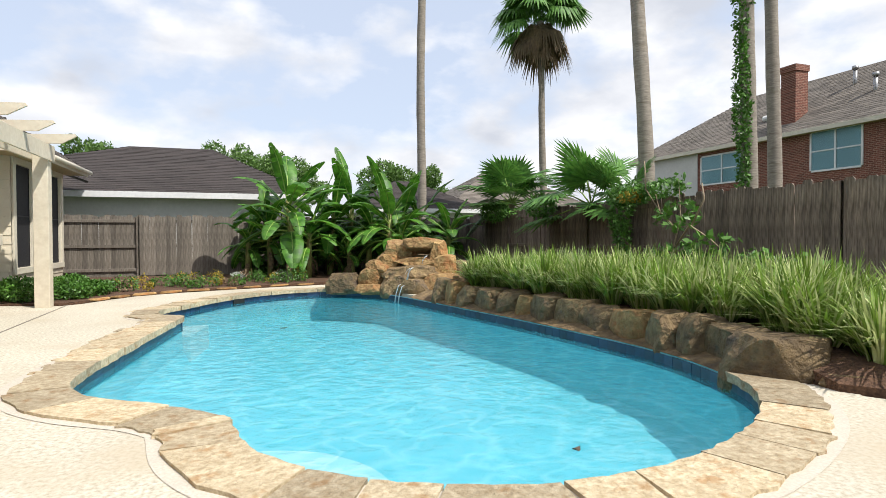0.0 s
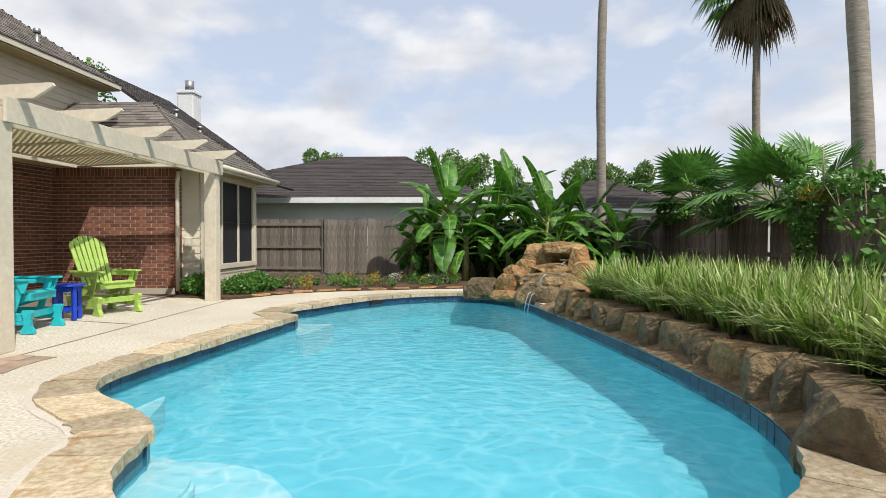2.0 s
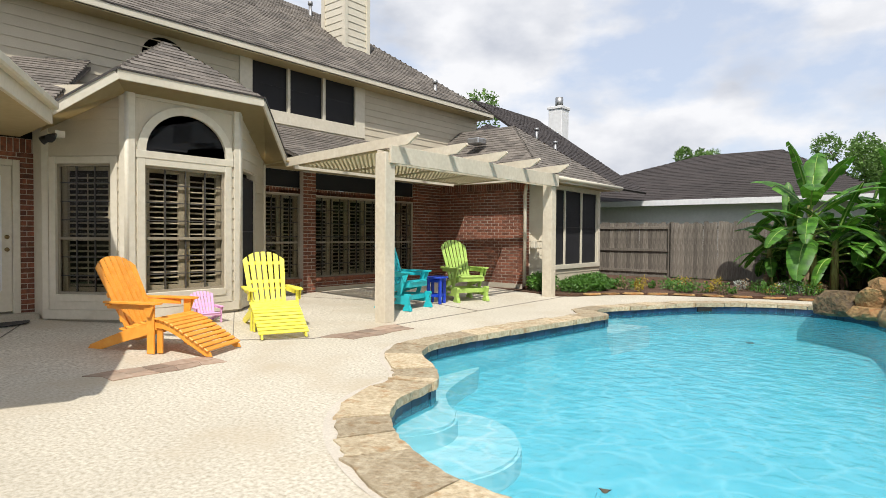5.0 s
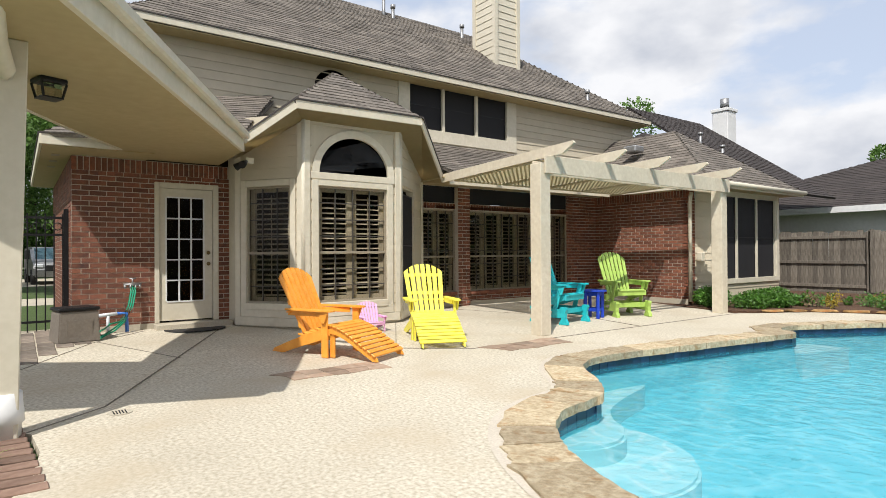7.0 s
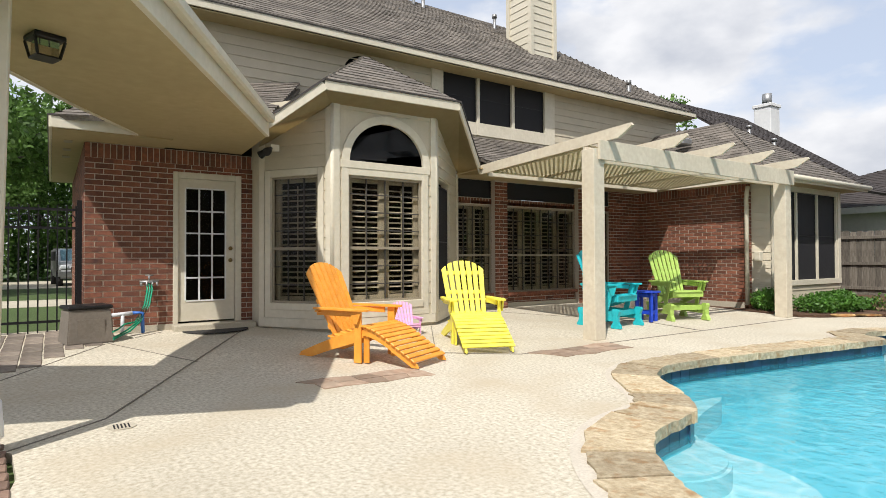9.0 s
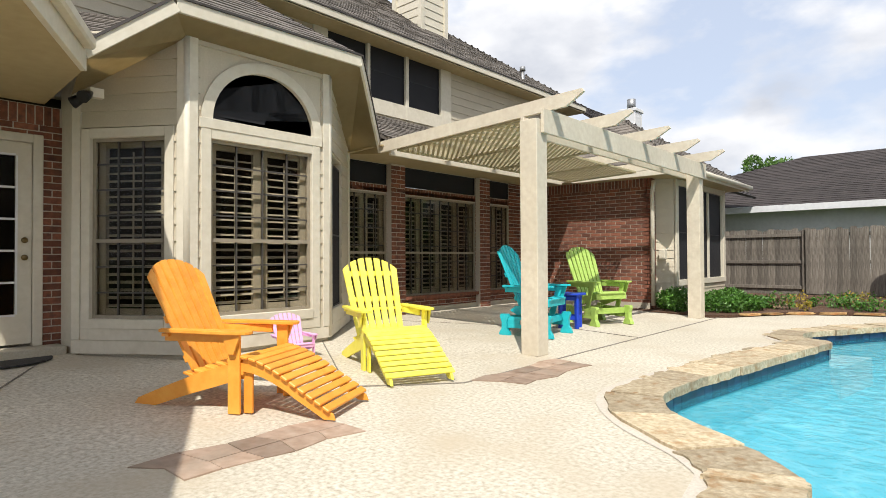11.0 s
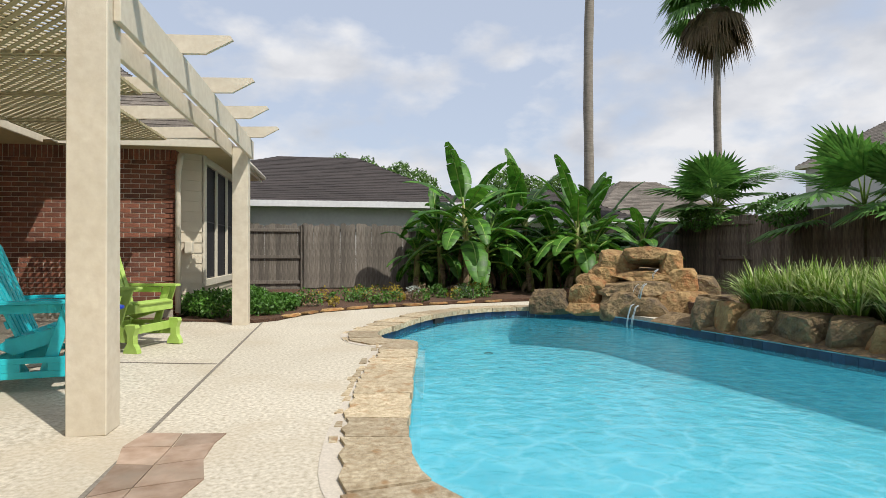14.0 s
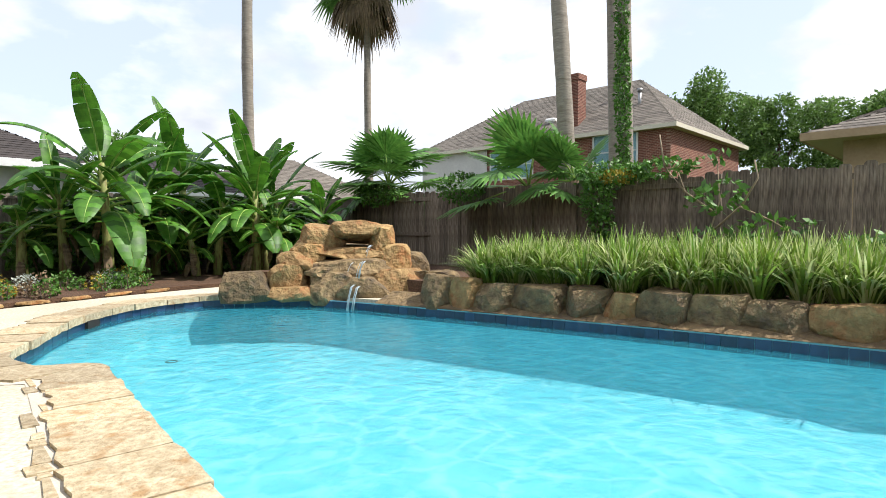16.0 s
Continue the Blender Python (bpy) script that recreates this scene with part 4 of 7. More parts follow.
siding((-1.22, 6.15), (-0.92, 6.35), 0.05, 2.74, [], house)
wing_holes = [(0.15, 3.07, 0.62, 2.58)]
siding((-0.92, 6.35), (-0.92, 9.6), 0.05, 2.74, wing_holes, house)
wm, wl = wall_frame((-0.92, 6.35), (-0.92, 9.6))
trim_board(wm, 0, 0.15, 0.62, 2.70, house, 0.05)
trim_board(wm, 3.09, 3.23, 0.62, 2.70, house, 0.05)
trim_board(wm, 0.0, 3.23, 0.5, 0.62, house, 0.055)
trim_board(wm, 0.15, 3.09, 2.58, 2.70, house, 0.045)
for k in range(3):
    a = 0.15 + 0.98 * k
    screen_panel(wm, a, a + 0.92, 0.62, 2.58, house)
    trim_board(wm, a + 0.92, a + 0.98, 0.62, 2.58, house, 0.03)
siding((-0.92, 9.6), (-4.7, 9.6), 0.05, 2.74, [], house)
bm = bmesh.new()
for p in (((-1.12, 5.84, 2.62), (-1.12, 5.80, 2.5), (-1.15, 5.82, 2.35), (-1.16, 5.85, 2.2), (-1.16, 5.85, 0.12)),):
    tube(bm, p, 0.045, 8)
part("downspout", bm, M["trim"], house)
bm = bmesh.new()
box(bm, -1.12, -1.0, 6.05, 6.2, 1.05, 1.25, 0.01)
part("outlet_box", bm, M["trim"], house)
# skirt roof over the recess, its soffit and fascia; the wing's hip roof
HC = Vector((-3.04, -6.37, 2.90))
shingled((HC, (-2.3, -4.02, 2.96), (-4.75, -2.6, 4.25), (-4.75, -4.95, 3.95)), house)
shingled(((-9.0, -6.37, 2.90), HC, (-4.75, -4.95, 3.95), (-9.0, -4.95, 3.95)), house)
fascia(HC + Vector((0, 0, -0.01)), (-3.02, -5.42, 2.89), 0.14, house), fascia((-9.0, -6.37, 2.89), HC + Vector((0, 0, -0.01)), 0.14, house)
bm = bmesh.new()
box(bm, -3.77, -3.06, -6.35, -5.0, 2.742, 2.757), box(bm, -9.0, -3.77, -6.35, -5.97, 2.742, 2.757)
part("soffit", bm, M["soffit"], house)
for x in (-3.9, -4.6, -5.3):
    bm = bmesh.new()
    box(bm, x - 0.1, x + 0.1, -6.22, -6.12, 2.737, 2.744)
    part("soffit_vent", bm, M["frame_dark"], house)
shingled(((-2.75, 0.3, 2.86), (-2.75, 5.6, 2.86), (-4.75, 5.6, 3.82), (-4.75, -0.5, 3.82)), house)
fascia((-2.72, 0.3, 2.84), (-2.72, 5.5, 2.84), 0.15, house)
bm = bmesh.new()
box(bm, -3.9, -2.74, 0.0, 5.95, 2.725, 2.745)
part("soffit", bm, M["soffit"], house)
W1, W2, W3, W4 = Vector((-0.44, 5.45, 2.82)), Vector((-0.44, 9.95, 2.82)), Vector((-4.9, 9.95, 2.82)), Vector((-4.9, 5.45, 2.82))
A1, A2 = Vector((-2.75, 7.78, 4.55)), Vector((-4.9, 7.78, 4.55))
shingled((W1, W2, A1), house)
shingled((W4, W1, A1, A2), house)
shingled((W2, W3, A2, A1), house)
fascia(W1, W2, 0.14, house), fascia(Vector((-2.75, 5.45, 2.82)), W1, 0.14, house)
bm = bmesh.new()
tube(bm, (W1 + Vector((0.06, -0.05, -0.04)), W2 + Vector((0.06, 0, -0.05))), 0.055, 8)
part("gutter", bm, M["trim"], house)
bm = bmesh.new()
box(bm, -1.24, -0.46, 5.5, 9.9, 2.70, 2.715), box(bm, -2.74, -1.24, 5.5, 5.92, 2.70, 2.715)
part("soffit", bm, M["soffit"], house)
# dark roof of the far end, its rake rising behind the wing
shingled(((-1.5, 10.4, 3.0), (-1.5, 15.0, 3.0), (-6.2, 15.0, 6.3), (-6.2, 10.4, 6.3)), house, material="shingle_dark")
for x, y, z in ((-3.6, 10.55, 4.55), (-2.9, 10.55, 4.05)):
    bm = bmesh.new()
    tube(bm, ((x, y, z - 0.15), (x, y, z + 0.35)), 0.05, 8), tube(bm, ((x, y, z + 0.35), (x, y, z + 0.43)), 0.075, 8)
    part("roof_vent", bm, M["metal"], house)
# upper storey
UX = -4.75
siding((UX, -5.0), (UX, 8.7), 3.1, 5.2, [(5.24, 8.76, 4.03, 5.2)], house)
um, ul = wall_frame((UX, -5.0), (UX, 8.7))
for k, (a, b) in enumerate(((0.52, 1.42), (1.49, 2.42), (2.50, 3.45))):
    screen_panel(um, 5 + a, 5 + b, 4.12, 5.2, house)
for a, b in ((0.22, 0.52), (1.42, 1.49), (2.42, 2.50), (3.45, 3.78)):
    trim_board(um, 5 + a, 5 + b, 3.84, 5.2, house, 0.05)
trim_board(um, 5.52, 8.45, 3.84, 4.12, house, 0.045)
trim_board(um, -0.05, 0.1, 3.3, 5.1, house, 0.04)
bm = bmesh.new()
ring = [(3.66 - 0.42 * math.cos(math.pi * k / 12), 4.70 + 0.36 * math.sin(math.pi * k / 12)) for k in range(13)]
bm.faces.new([bm.verts.new((x, 0.02, z)) for x, z in ring])
bmesh.ops.solidify(bm, geom=bm.faces[:], thickness=0.03)
part("gable_vent", bm, M["screen"], house).matrix_basis = um
siding((UX, 8.7), (-10, 8.7), 3.1, 5.2, [], house)
siding((-10, -5.0), (UX, -5.0), 2.6, 5.2, [], house)
R0, R1, R2, R3 = Vector((-4.3, -5.35, 5.27)), Vector((-4.3, 9.0, 5.27)), Vector((-13.0, 9.0, 5.27)), Vector((-13.0, -5.35, 5.27))
T0, T1 = Vector((-8.55, -1.1, 8.4)), Vector((-8.55, 5.3, 8.4))
shingled((R0, R1, T1, T0), house)
shingled((R1, R2, T1), house)
shingled((R3, R0, T0), house)
shingled((R2, R3, T0, T1), house, course=0.4, tab=1.0)
for a, b in ((R0, R1), (R1, R2), (R3, R0)):
    fascia(a - Vector((0, 0, 0.01)), b - Vector((0, 0, 0.01)), 0.12, house)
bm = bmesh.new()
box(bm, -4.76, -4.32, -5.33, 8.98, 5.11, 5.13), box(bm, -10, -4.76, 8.7, 8.98, 5.11, 5.13), box(bm, -10, -4.76, -5.33, -5.0, 5.11, 5.13)
part("soffit", bm, M["soffit"], house)
# boarded chimney
cb = [(-7.1, 4.4), (-6.2, 4.4), (-6.2, 5.25), (-7.1, 5.25)]
for a, b in zip(cb, cb[1:] + cb[:1]):
    siding(a, b, 6.0, 8.9, [], house, 0.2, "trim")
for x, y in cb:
    bm = bmesh.new()
    box(bm, x - 0.06, x + 0.06, y - 0.06, y + 0.06, 6.0, 8.92)
    part("trim", bm, M["trim"], house)
for x, y, z, h in ((-8.2, 1.9, 7.95, 0.75), (-8.1, 2.15, 7.9, 0.45), (-8.0, 4.6, 7.7, 0.6), (-6.3, 4.95, 6.45, 0.45), (-4.9, 6.8, 5.45, 0.45)):
    bm = bmesh.new()
    tube(bm, ((x, y, z - 0.2), (x, y, z + h)), 0.05, 8)
    tube(bm, ((x, y, z + h), (x, y, z + h + 0.1)), 0.075, 8)
    part("roof_vent", bm, M["metal"], house)
# lower walls left of the bay: brick with the glazed door
brick_wall((-3.78, -5.98), (-3.78, -3.72), 0.0, 2.74, [(1.11, 2.06, 0.0, 2.38)], house)
dm, dl = wall_frame((-3.78, -6.0), (-3.78, -3.72))
brick_wall((-9.0, -5.98), (-3.786, -5.98), 0.0, 2.74, [], house)
bm = bmesh.new()
box(bm, -0.0, 1.2, -0.1, 0.02, -0.02, 0.2), box(bm, 1.1, 2.25, -0.1, 0.28, 0.0, 0.19, 0.01)
part("doorstep", bm, M["slab"], house).matrix_basis = dm
bm = bmesh.new()
prism(bm, [(-3.8, -3.74), (-3.4, -3.7), (-3.4, -3.62), (-3.8, -3.62)], 0.05, 3.0)
part("corner_post", bm, M["trim"], house)
# unseen walls added behind the windows, in the dark colour of room shade
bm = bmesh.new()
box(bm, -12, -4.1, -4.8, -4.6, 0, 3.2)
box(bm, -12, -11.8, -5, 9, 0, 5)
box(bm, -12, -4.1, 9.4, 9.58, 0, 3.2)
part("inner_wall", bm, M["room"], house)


def glazed_door():
    d = thing("door_1", "cream back door with fifteen glass lights, shut", "door", kind="structure", at=dm)
    bm = bmesh.new()
    box(bm, 1.12, 1.19, -0.06, 0.03, 0.19, 2.42, 0.006), box(bm, 2.0, 2.09, -0.06, 0.03, 0.19, 2.42, 0.006), box(bm, 1.19, 2.0, -0.06, 0.026, 2.33, 2.42, 0.006)
    part("door_frame", bm, M["trim"], d)
    bm = bmesh.new()
    x0, x1, z0, z1 = 1.195, 1.995, 0.22, 2.325
    gx0, gx1, gz0, gz1 = 1.30, 1.85, 0.53, 2.18
    box(bm, x0, gx0, -0.05, -0.006, z0, z1), box(bm, gx1, x1, -0.05, -0.006, z0, z1), box(bm, gx0, gx1, -0.05, -0.006, z0, gz0), box(bm, gx0, gx1, -0.05, -0.006, gz1, z1)
    part("door_leaf", bm, M["trim"], d)
    bm = bmesh.new()
    for k in range(1, 3):
        x = gx0 + (gx1 - gx0) * k / 3
        box(bm, x - 0.011, x + 0.011, -0.03, 0.0, gz0, gz1)
    for k in range(1, 5):
        z = gz0 + (gz1 - gz0) * k / 5
        box(bm, gx0, gx1, -0.028, -0.002, z - 0.011, z + 0.011)
    for q in ((gx0 - 0.02, gx0, gz0, gz1), (gx1, gx1 + 0.02, gz0, gz1), (gx0, gx1, gz0 - 0.02, gz0), (gx0, gx1, gz1, gz1 + 0.02)):
        box(bm, q[0], q[1], -0.02, 0.004, q[2], q[3])
    part("glazing_bar", bm, M["white"], d)
    bm = bmesh.new()
    box(bm, gx0, gx1, -0.022, -0.016, gz0, gz1)
    part("pane", bm, M["glass"], d).visible_shadow = False
    # room shade behind the door panes, as a dark-coloured sheet
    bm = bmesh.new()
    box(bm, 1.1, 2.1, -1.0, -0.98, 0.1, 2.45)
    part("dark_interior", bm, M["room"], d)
    for z in (1.12, 1.30):
        bm = bmesh.new()
        bmesh.ops.create_uvsphere(bm, u_segments=12, v_segments=8, radius=0.032, matrix=Matrix.Translation((1.925, 0.035, z)))
        tube(bm, ((1.925, -0.01, z), (1.925, 0.03, z)), 0.018, 8)
        part("door_knob", bm, M["brass"], d, "aged brass knob")


glazed_door()

# ---- covered patio roof on a post ----
canopy = thing("patio_canopy", "tan patio roof with flat painted ceiling on one post", "roof")
# corners past y = -7.1 lie out of view, added to shade the deck
P = [Vector(p) for p in ((-2.2, -3.99), (2.34, -6.44), (1.70, -8.1), (0.98, -10.2), (-1.6, -10.2), (0.25, -7.1), (-0.61, -6.74), (-1.72, -6.18), (-2.98, -5.45), (-3.78, -5.0), (-3.78, -3.9))]
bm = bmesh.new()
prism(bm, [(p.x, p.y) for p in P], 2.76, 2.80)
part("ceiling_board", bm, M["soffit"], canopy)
bm = bmesh.new()
prism(bm, [(p.x, p.y) for p in P], 2.90, 2.975)
part("roof_deck", bm, M["shingle"], canopy)
for a, b in zip(P[:8], P[1:9]):
    fascia((a.x, a.y, 3.0), (b.x, b.y, 3.0), 0.25, canopy, 0.05)
bm = bmesh.new()
g0, g1 = Vector((-2.1, -3.97, 2.97)), Vector((2.39, -6.39, 2.97))
beam(bm, g0, g1, 0.1, 0.11, bevel=0.02)
part("gutter", bm, M["trim"], canopy)
bm = bmesh.new()
beam(bm, (1.21, -6.70, 0.0), (1.25, -6.64, 2.76), 0.17, 0.17, up=(1, 0, 0), bevel=0.008)
part("post", bm, M["trim"], canopy)
bm = bmesh.new()
tube(bm, ((2.06, -6.74, 2.95), (1.96, -6.75, 2.82), (1.62, -6.73, 2.64), (1.34, -6.69, 2.54), (1.25, -6.67, 2.44), (1.245, -6.665, 2.34)), 0.068, 10)
part("downspout", bm, M["trim"], canopy)
bm = bmesh.new()
tube(bm, ((1.21, -6.70, 0.0), (1.21, -6.70, 0.10), (1.21, -6.70, 0.11), (1.21, -6.70, 0.2), (1.21, -6.70, 0.21), (1.21, -6.70, 0.32)), [0.105, 0.106, 0.124, 0.122, 0.118, 0.112], 16)
part("post_base", bm, M["white"], canopy)


# ---- pergola ----
pergola = thing("pergola", "cream-painted wooden pergola with lattice panels", "pergola")
for y in (-0.2, 5.03):
    bm = bmesh.new()
    box(bm, -0.2, 0.025, y, y + 0.215, 0.0, 2.64, 0.006)
    part("post", bm, M["pergola"], pergola)
bm = bmesh.new()
beam(bm, (0.048, -0.12, 2.62), (0.048, 5.28, 2.62), 0.042, 0.27, bevel=0.004)
part("front_beam", bm, M["pergola"], pergola)
bm = bmesh.new()
beam(bm, (-0.222, -0.12, 2.6), (-0.222, 5.28, 2.6), 0.042, 0.2, bevel=0.004)
part("back_beam", bm, M["pergola"], pergola)
RAFTERS = (0.06, 1.30, 2.53, 3.74, 4.97)
for y in RAFTERS:
    bm = bmesh.new()
    prof = [(-2.84, 2.64), (0.25, 2.77), (0.475, 2.90), (0.45, 2.935), (-2.84, 2.80)]
    va = [bm.verts.new((x, y - 0.022, z)) for x, z in prof]
    vb = [bm.verts.new((x, y + 0.022, z)) for x, z in prof]
    bm.faces.new(va), bm.faces.new(vb[::-1])
    for k in range(5):
        bm.faces.new((va[k], va[(k + 1) % 5], vb[(k + 1) % 5], vb[k]))
    part("rafter", bm, M["pergola"], pergola)


def lattice_panel(x0, x1, y0, y1):
    z = lambda x: 2.66 + 0.036 * (x + 2.7)
    bm = bmesh.new()
    w, h = x1 - x0, y1 - y0
    for sgn, dz in ((1, 0.004), (-1, -0.005)):
        c = -h
        while c < w:
            if sgn > 0:
                a, b = (max(c, 0), max(-c, 0)), (min(c + h, w), min(h, w - c))
            else:
                a, b = (max(c, 0), h - max(-c, 0)), (min(c + h, w), h - min(h, w - c))
            if abs(a[0] - b[0]) > 0.03:
                beam(bm, (x0 + a[0], y0 + a[1], z(x0 + a[0]) + dz), (x0 + b[0], y0 + b[1], z(x0 + b[0]) + dz), 0.034, 0.007)
            c += 0.105
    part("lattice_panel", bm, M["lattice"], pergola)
    bm = bmesh.new()
    for yy in (y0, y1):
        beam(bm, (x0, yy, z(x0) - 0.02), (x1, yy, z(x1) - 0.02), 0.03, 0.03)
    for xx in (x0, x1):
        beam(bm, (xx, y0, z(xx) - 0.02), (xx, y1, z(xx) - 0.02), 0.03, 0.03)
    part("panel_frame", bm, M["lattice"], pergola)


for a, b in zip(RAFTERS, RAFTERS[1:]):
    lattice_panel(-2.5, -0.3 if a < 1 else -0.65 if a < 2 else -1.1, a + 0.03, b - 0.03)
bm = bmesh.new()
beam(bm, (-2.68, 0.1, 2.66), (-2.68, 4.9, 2.66), 0.04, 0.13, bevel=0.004)
part("ledger", bm, M["pergola"], pergola)


# ---- fences ----
def picket_mesh(name, w, h, material):
    bm = bmesh.new()
    prof = [(-w / 2, 0), (w / 2, 0), (w / 2, h - 0.03), (w / 2 - 0.03, h), (-w / 2 + 0.03, h), (-w / 2, h - 0.03)]
    va = [bm.verts.new((x, -0.009, z)) for x, z in prof]
    vb = [bm.verts.new((x, 0.009, z)) for x, z in prof]
    bm.faces.new(va), bm.faces.new(vb[::-1])
    for k in range(6):
        bm.faces.new((va[k], va[(k + 1) % 6], vb[(k + 1) % 6], vb[k]))
    return mesh_of(name, bm, material)


def board_fence(a, b, h, material, label, rail_side=None, posts=(), base=0.12):
    """A board fence from a to b. rail_side stretches (s0, s1) show their rails; there the boards stand behind the rails."""
    f = thing("board_fence", label, "fence")
    m, length = wall_frame(a, b)
    f.matrix_basis = m
    me = [picket_mesh("board", 0.150, h - base + d, M[material]) for d in (0, 0.02, -0.03)]
    s, k = 0.07, 0
    rnd = random.Random(int(abs(a[0] * 7 + b[1] * 3)))
    while s < length:
        behind = any(p <= s <= q for p, q in rail_side or ())
        ob = new("board", rnd.choice(me))
        ob.parent = f
        ob.matrix_basis = pose(s, (-0.055 if behind else 0.02) + 0.006 * (k % 2), base + rnd.uniform(-0.012, 0.012), 0, rnd.uniform(-0.7, 0.7), 0)
        s += rnd.uniform(0.137, 0.145)
        k += 1
    for z in (0.28, 0.95, h - 0.16):
        bm = bmesh.new()
        beam(bm, (0, -0.02, z), (length, -0.02, z), 0.04, 0.085, bevel=0.004)
        part("rail", bm, M[material], f)
    for s in posts:
        bm = bmesh.new()
        box(bm, s - 0.045, s + 0.045, -0.06, 0.035, 0.0, h - 0.02, 0.006)
        part("post", bm, M[material], f)
    bm = bmesh.new()
    box(bm, 0, length, -0.035, 0.0, 0.0, base + 0.02)
    part("kick_board", bm, M[material], f)
    return f


board_fence((-4.6, 12.0), (10.5, 12.0), 1.82, "fence", "weathered grey cedar board fence along the back", [(0, 4.95), (7.75, 16)], (0.1, 2.5, 4.95, 7.7, 10.2, 12.6, 15.0))
board_fence((10.5, 12.0), (10.5, -14.0), 1.92, "fence_dark", "dark weathered board fence behind the grass bed", [(2.95, 4.2), (7.0, 10.55)], (0.1, 2.95, 5.4, 8.0, 10.55, 13.0, 15.5, 18.0, 20.5, 23.0))

# ---- planting beds ----
bm = bmesh.new()
prism(bm, [(6.4, 8.3), (10.45, 8.3), (10.45, 11.95), (-4.5, 11.95), (-4.5, 5.85), (0.08, 5.34), (0.38, 5.6), (0.62, 6.14), (1.08, 6.8), (1.88, 7.28), (2.88, 7.68), (4.0, 8.06), (5.3, 8.36)], -0.05, lambda x, y: 0.05 + 0.03 * (y - 6) / 4)
solid("mulch_bed", bm, M["mulch"], "brown mulch bed along the back fence", "flower bed", kind="structure")
bm = bmesh.new()
prism(bm, [(7.3, -3.3), (8.0, -4.3), (9.2, -5.1), (9.2, -14), (10.45, -14), (10.45, 8.4), (6.3, 8.4), (6.9, 6.0), (7.0, 4.4), (7.05, 2.6), (7.4, 1.0), (7.7, -0.6), (7.7, -1.6), (7.4, -2.4)],
      -0.05, lambda x, y: 0.26 if y > -2.6 else 0.06)
solid("raised_bed", bm, M["mulch"], "raised mulch bed behind the boulder edge", "flower bed", kind="structure")


# ---- rocks ----
def rock_mesh(name, sx, sy, sz, seed, material, flat=0.35):
    bm = bmesh.new()
    bmesh.ops.create_icosphere(bm, subdivisions=3, radius=1.0)
    off = Vector((seed * 3.7, seed * 1.3, seed * 2.1))
    rnd = random.Random(seed)
    cuts = [(Vector((rnd.uniform(-1, 1), rnd.uniform(-1, 1), rnd.uniform(-0.7, 0.8))).normalized(), rnd.uniform(0.62, 0.86)) for _ in range(9)] + [(Vector((0, 0, 1)), 1 - flat), (Vector((0, 0, -1)), 0.55), (Vector((1, 0.1, 0)).normalized(), 0.74), (Vector((-1, 0.15, 0.1)).normalized(), 0.74), (Vector((0.1, 1, 0.1)).normalized(), 0.72), (Vector((-0.1, -1, 0.15)).normalized(), 0.70)]
    for v in bm.verts:
        p = v.co.copy()
        for n, d in cuts:
            over = p.dot(n) - d
            if over > 0:
                p -= n * over
        p += p.normalized() * (0.07 * noise.noise(p * 1.7 + off) + 0.045 * noise.noise(p * 4 + off) + 0.02 * noise.noise(p * 9 + off))
        v.co = Vector((p.x * sx, p.y * sy, p.z * sz))
    me = mesh_of(name, bm, material)
    return me


falls = thing("rock_waterfall", "stacked golden sandstone boulders with a small waterfall", "waterfall")
# along the face, back from it, height, half sizes, turn, tilt, golden
FALL_ROCKS = [(0.12, 0.0, 0.13, 0.50, 0.36, 0.36, 4, 0, 0), (0.74, 0.12, 0.25, 0.40, 0.36, 0.36, 20, 6, 1), (0.86, 0.22, 0.50, 0.36, 0.34, 0.24, -15, -8, 1), (1.02, 0.34, 0.66, 0.34, 0.36, 0.24, 25, 10, 1),
              (0.85, -0.08, 0.03, 0.62, 0.42, 0.18, 0, 0, 1), (1.36, -0.15, 0.10, 0.42, 0.42, 0.40, 12, 0, 0), (1.86, -0.25, 0.06, 0.58, 0.48, 0.34, -6, 0, 0), (2.45, -0.25, 0.14, 0.60, 0.46, 0.40, 8, 0, 1),
              (2.98, -0.30, 0.13, 0.50, 0.46, 0.36, -12, 0, 0), (1.60, 0.16, 0.42, 0.92, 0.60, 0.22, 3, 0, 0), (1.46, 0.05, 0.36, 0.40, 0.36, 0.16, 30, 4, 1), (1.74, 0.32, 0.64, 0.74, 0.52, 0.15, -5, 0, 1),
              (1.30, 0.48, 0.86, 0.50, 0.38, 0.32, 20, 18, 1), (1.78, 0.40, 0.98, 0.64, 0.46, 0.22, -4, -14, 1), (2.22, 0.22, 0.82, 0.26, 0.36, 0.42, 6, 8, 1), (2.32, 0.12, 0.48, 0.38, 0.40, 0.46, 14, 4, 1),
              (1.60, 0.75, 0.35, 1.05, 0.55, 0.62, 0, 0, 0), (2.5, 0.45, 0.3, 0.6, 0.55, 0.5, 10, 0, 0)]
for k, (u, v, z, sx, sy, sz, turn, tilt, gold) in enumerate(FALL_ROCKS):
    ob = new("rock", rock_mesh("rock", sx, sy, sz, k + 3, M["rock_gold" if gold else "rock"], 0.3))
    ob.parent = falls
    ob.matrix_basis = pose(5.16 + 0.85 * u + 0.53 * v, 6.58 - 0.53 * u + 0.85 * v, z, tilt, 0, -32 + turn)
bm = bmesh.new()
rnd = random.Random(4)
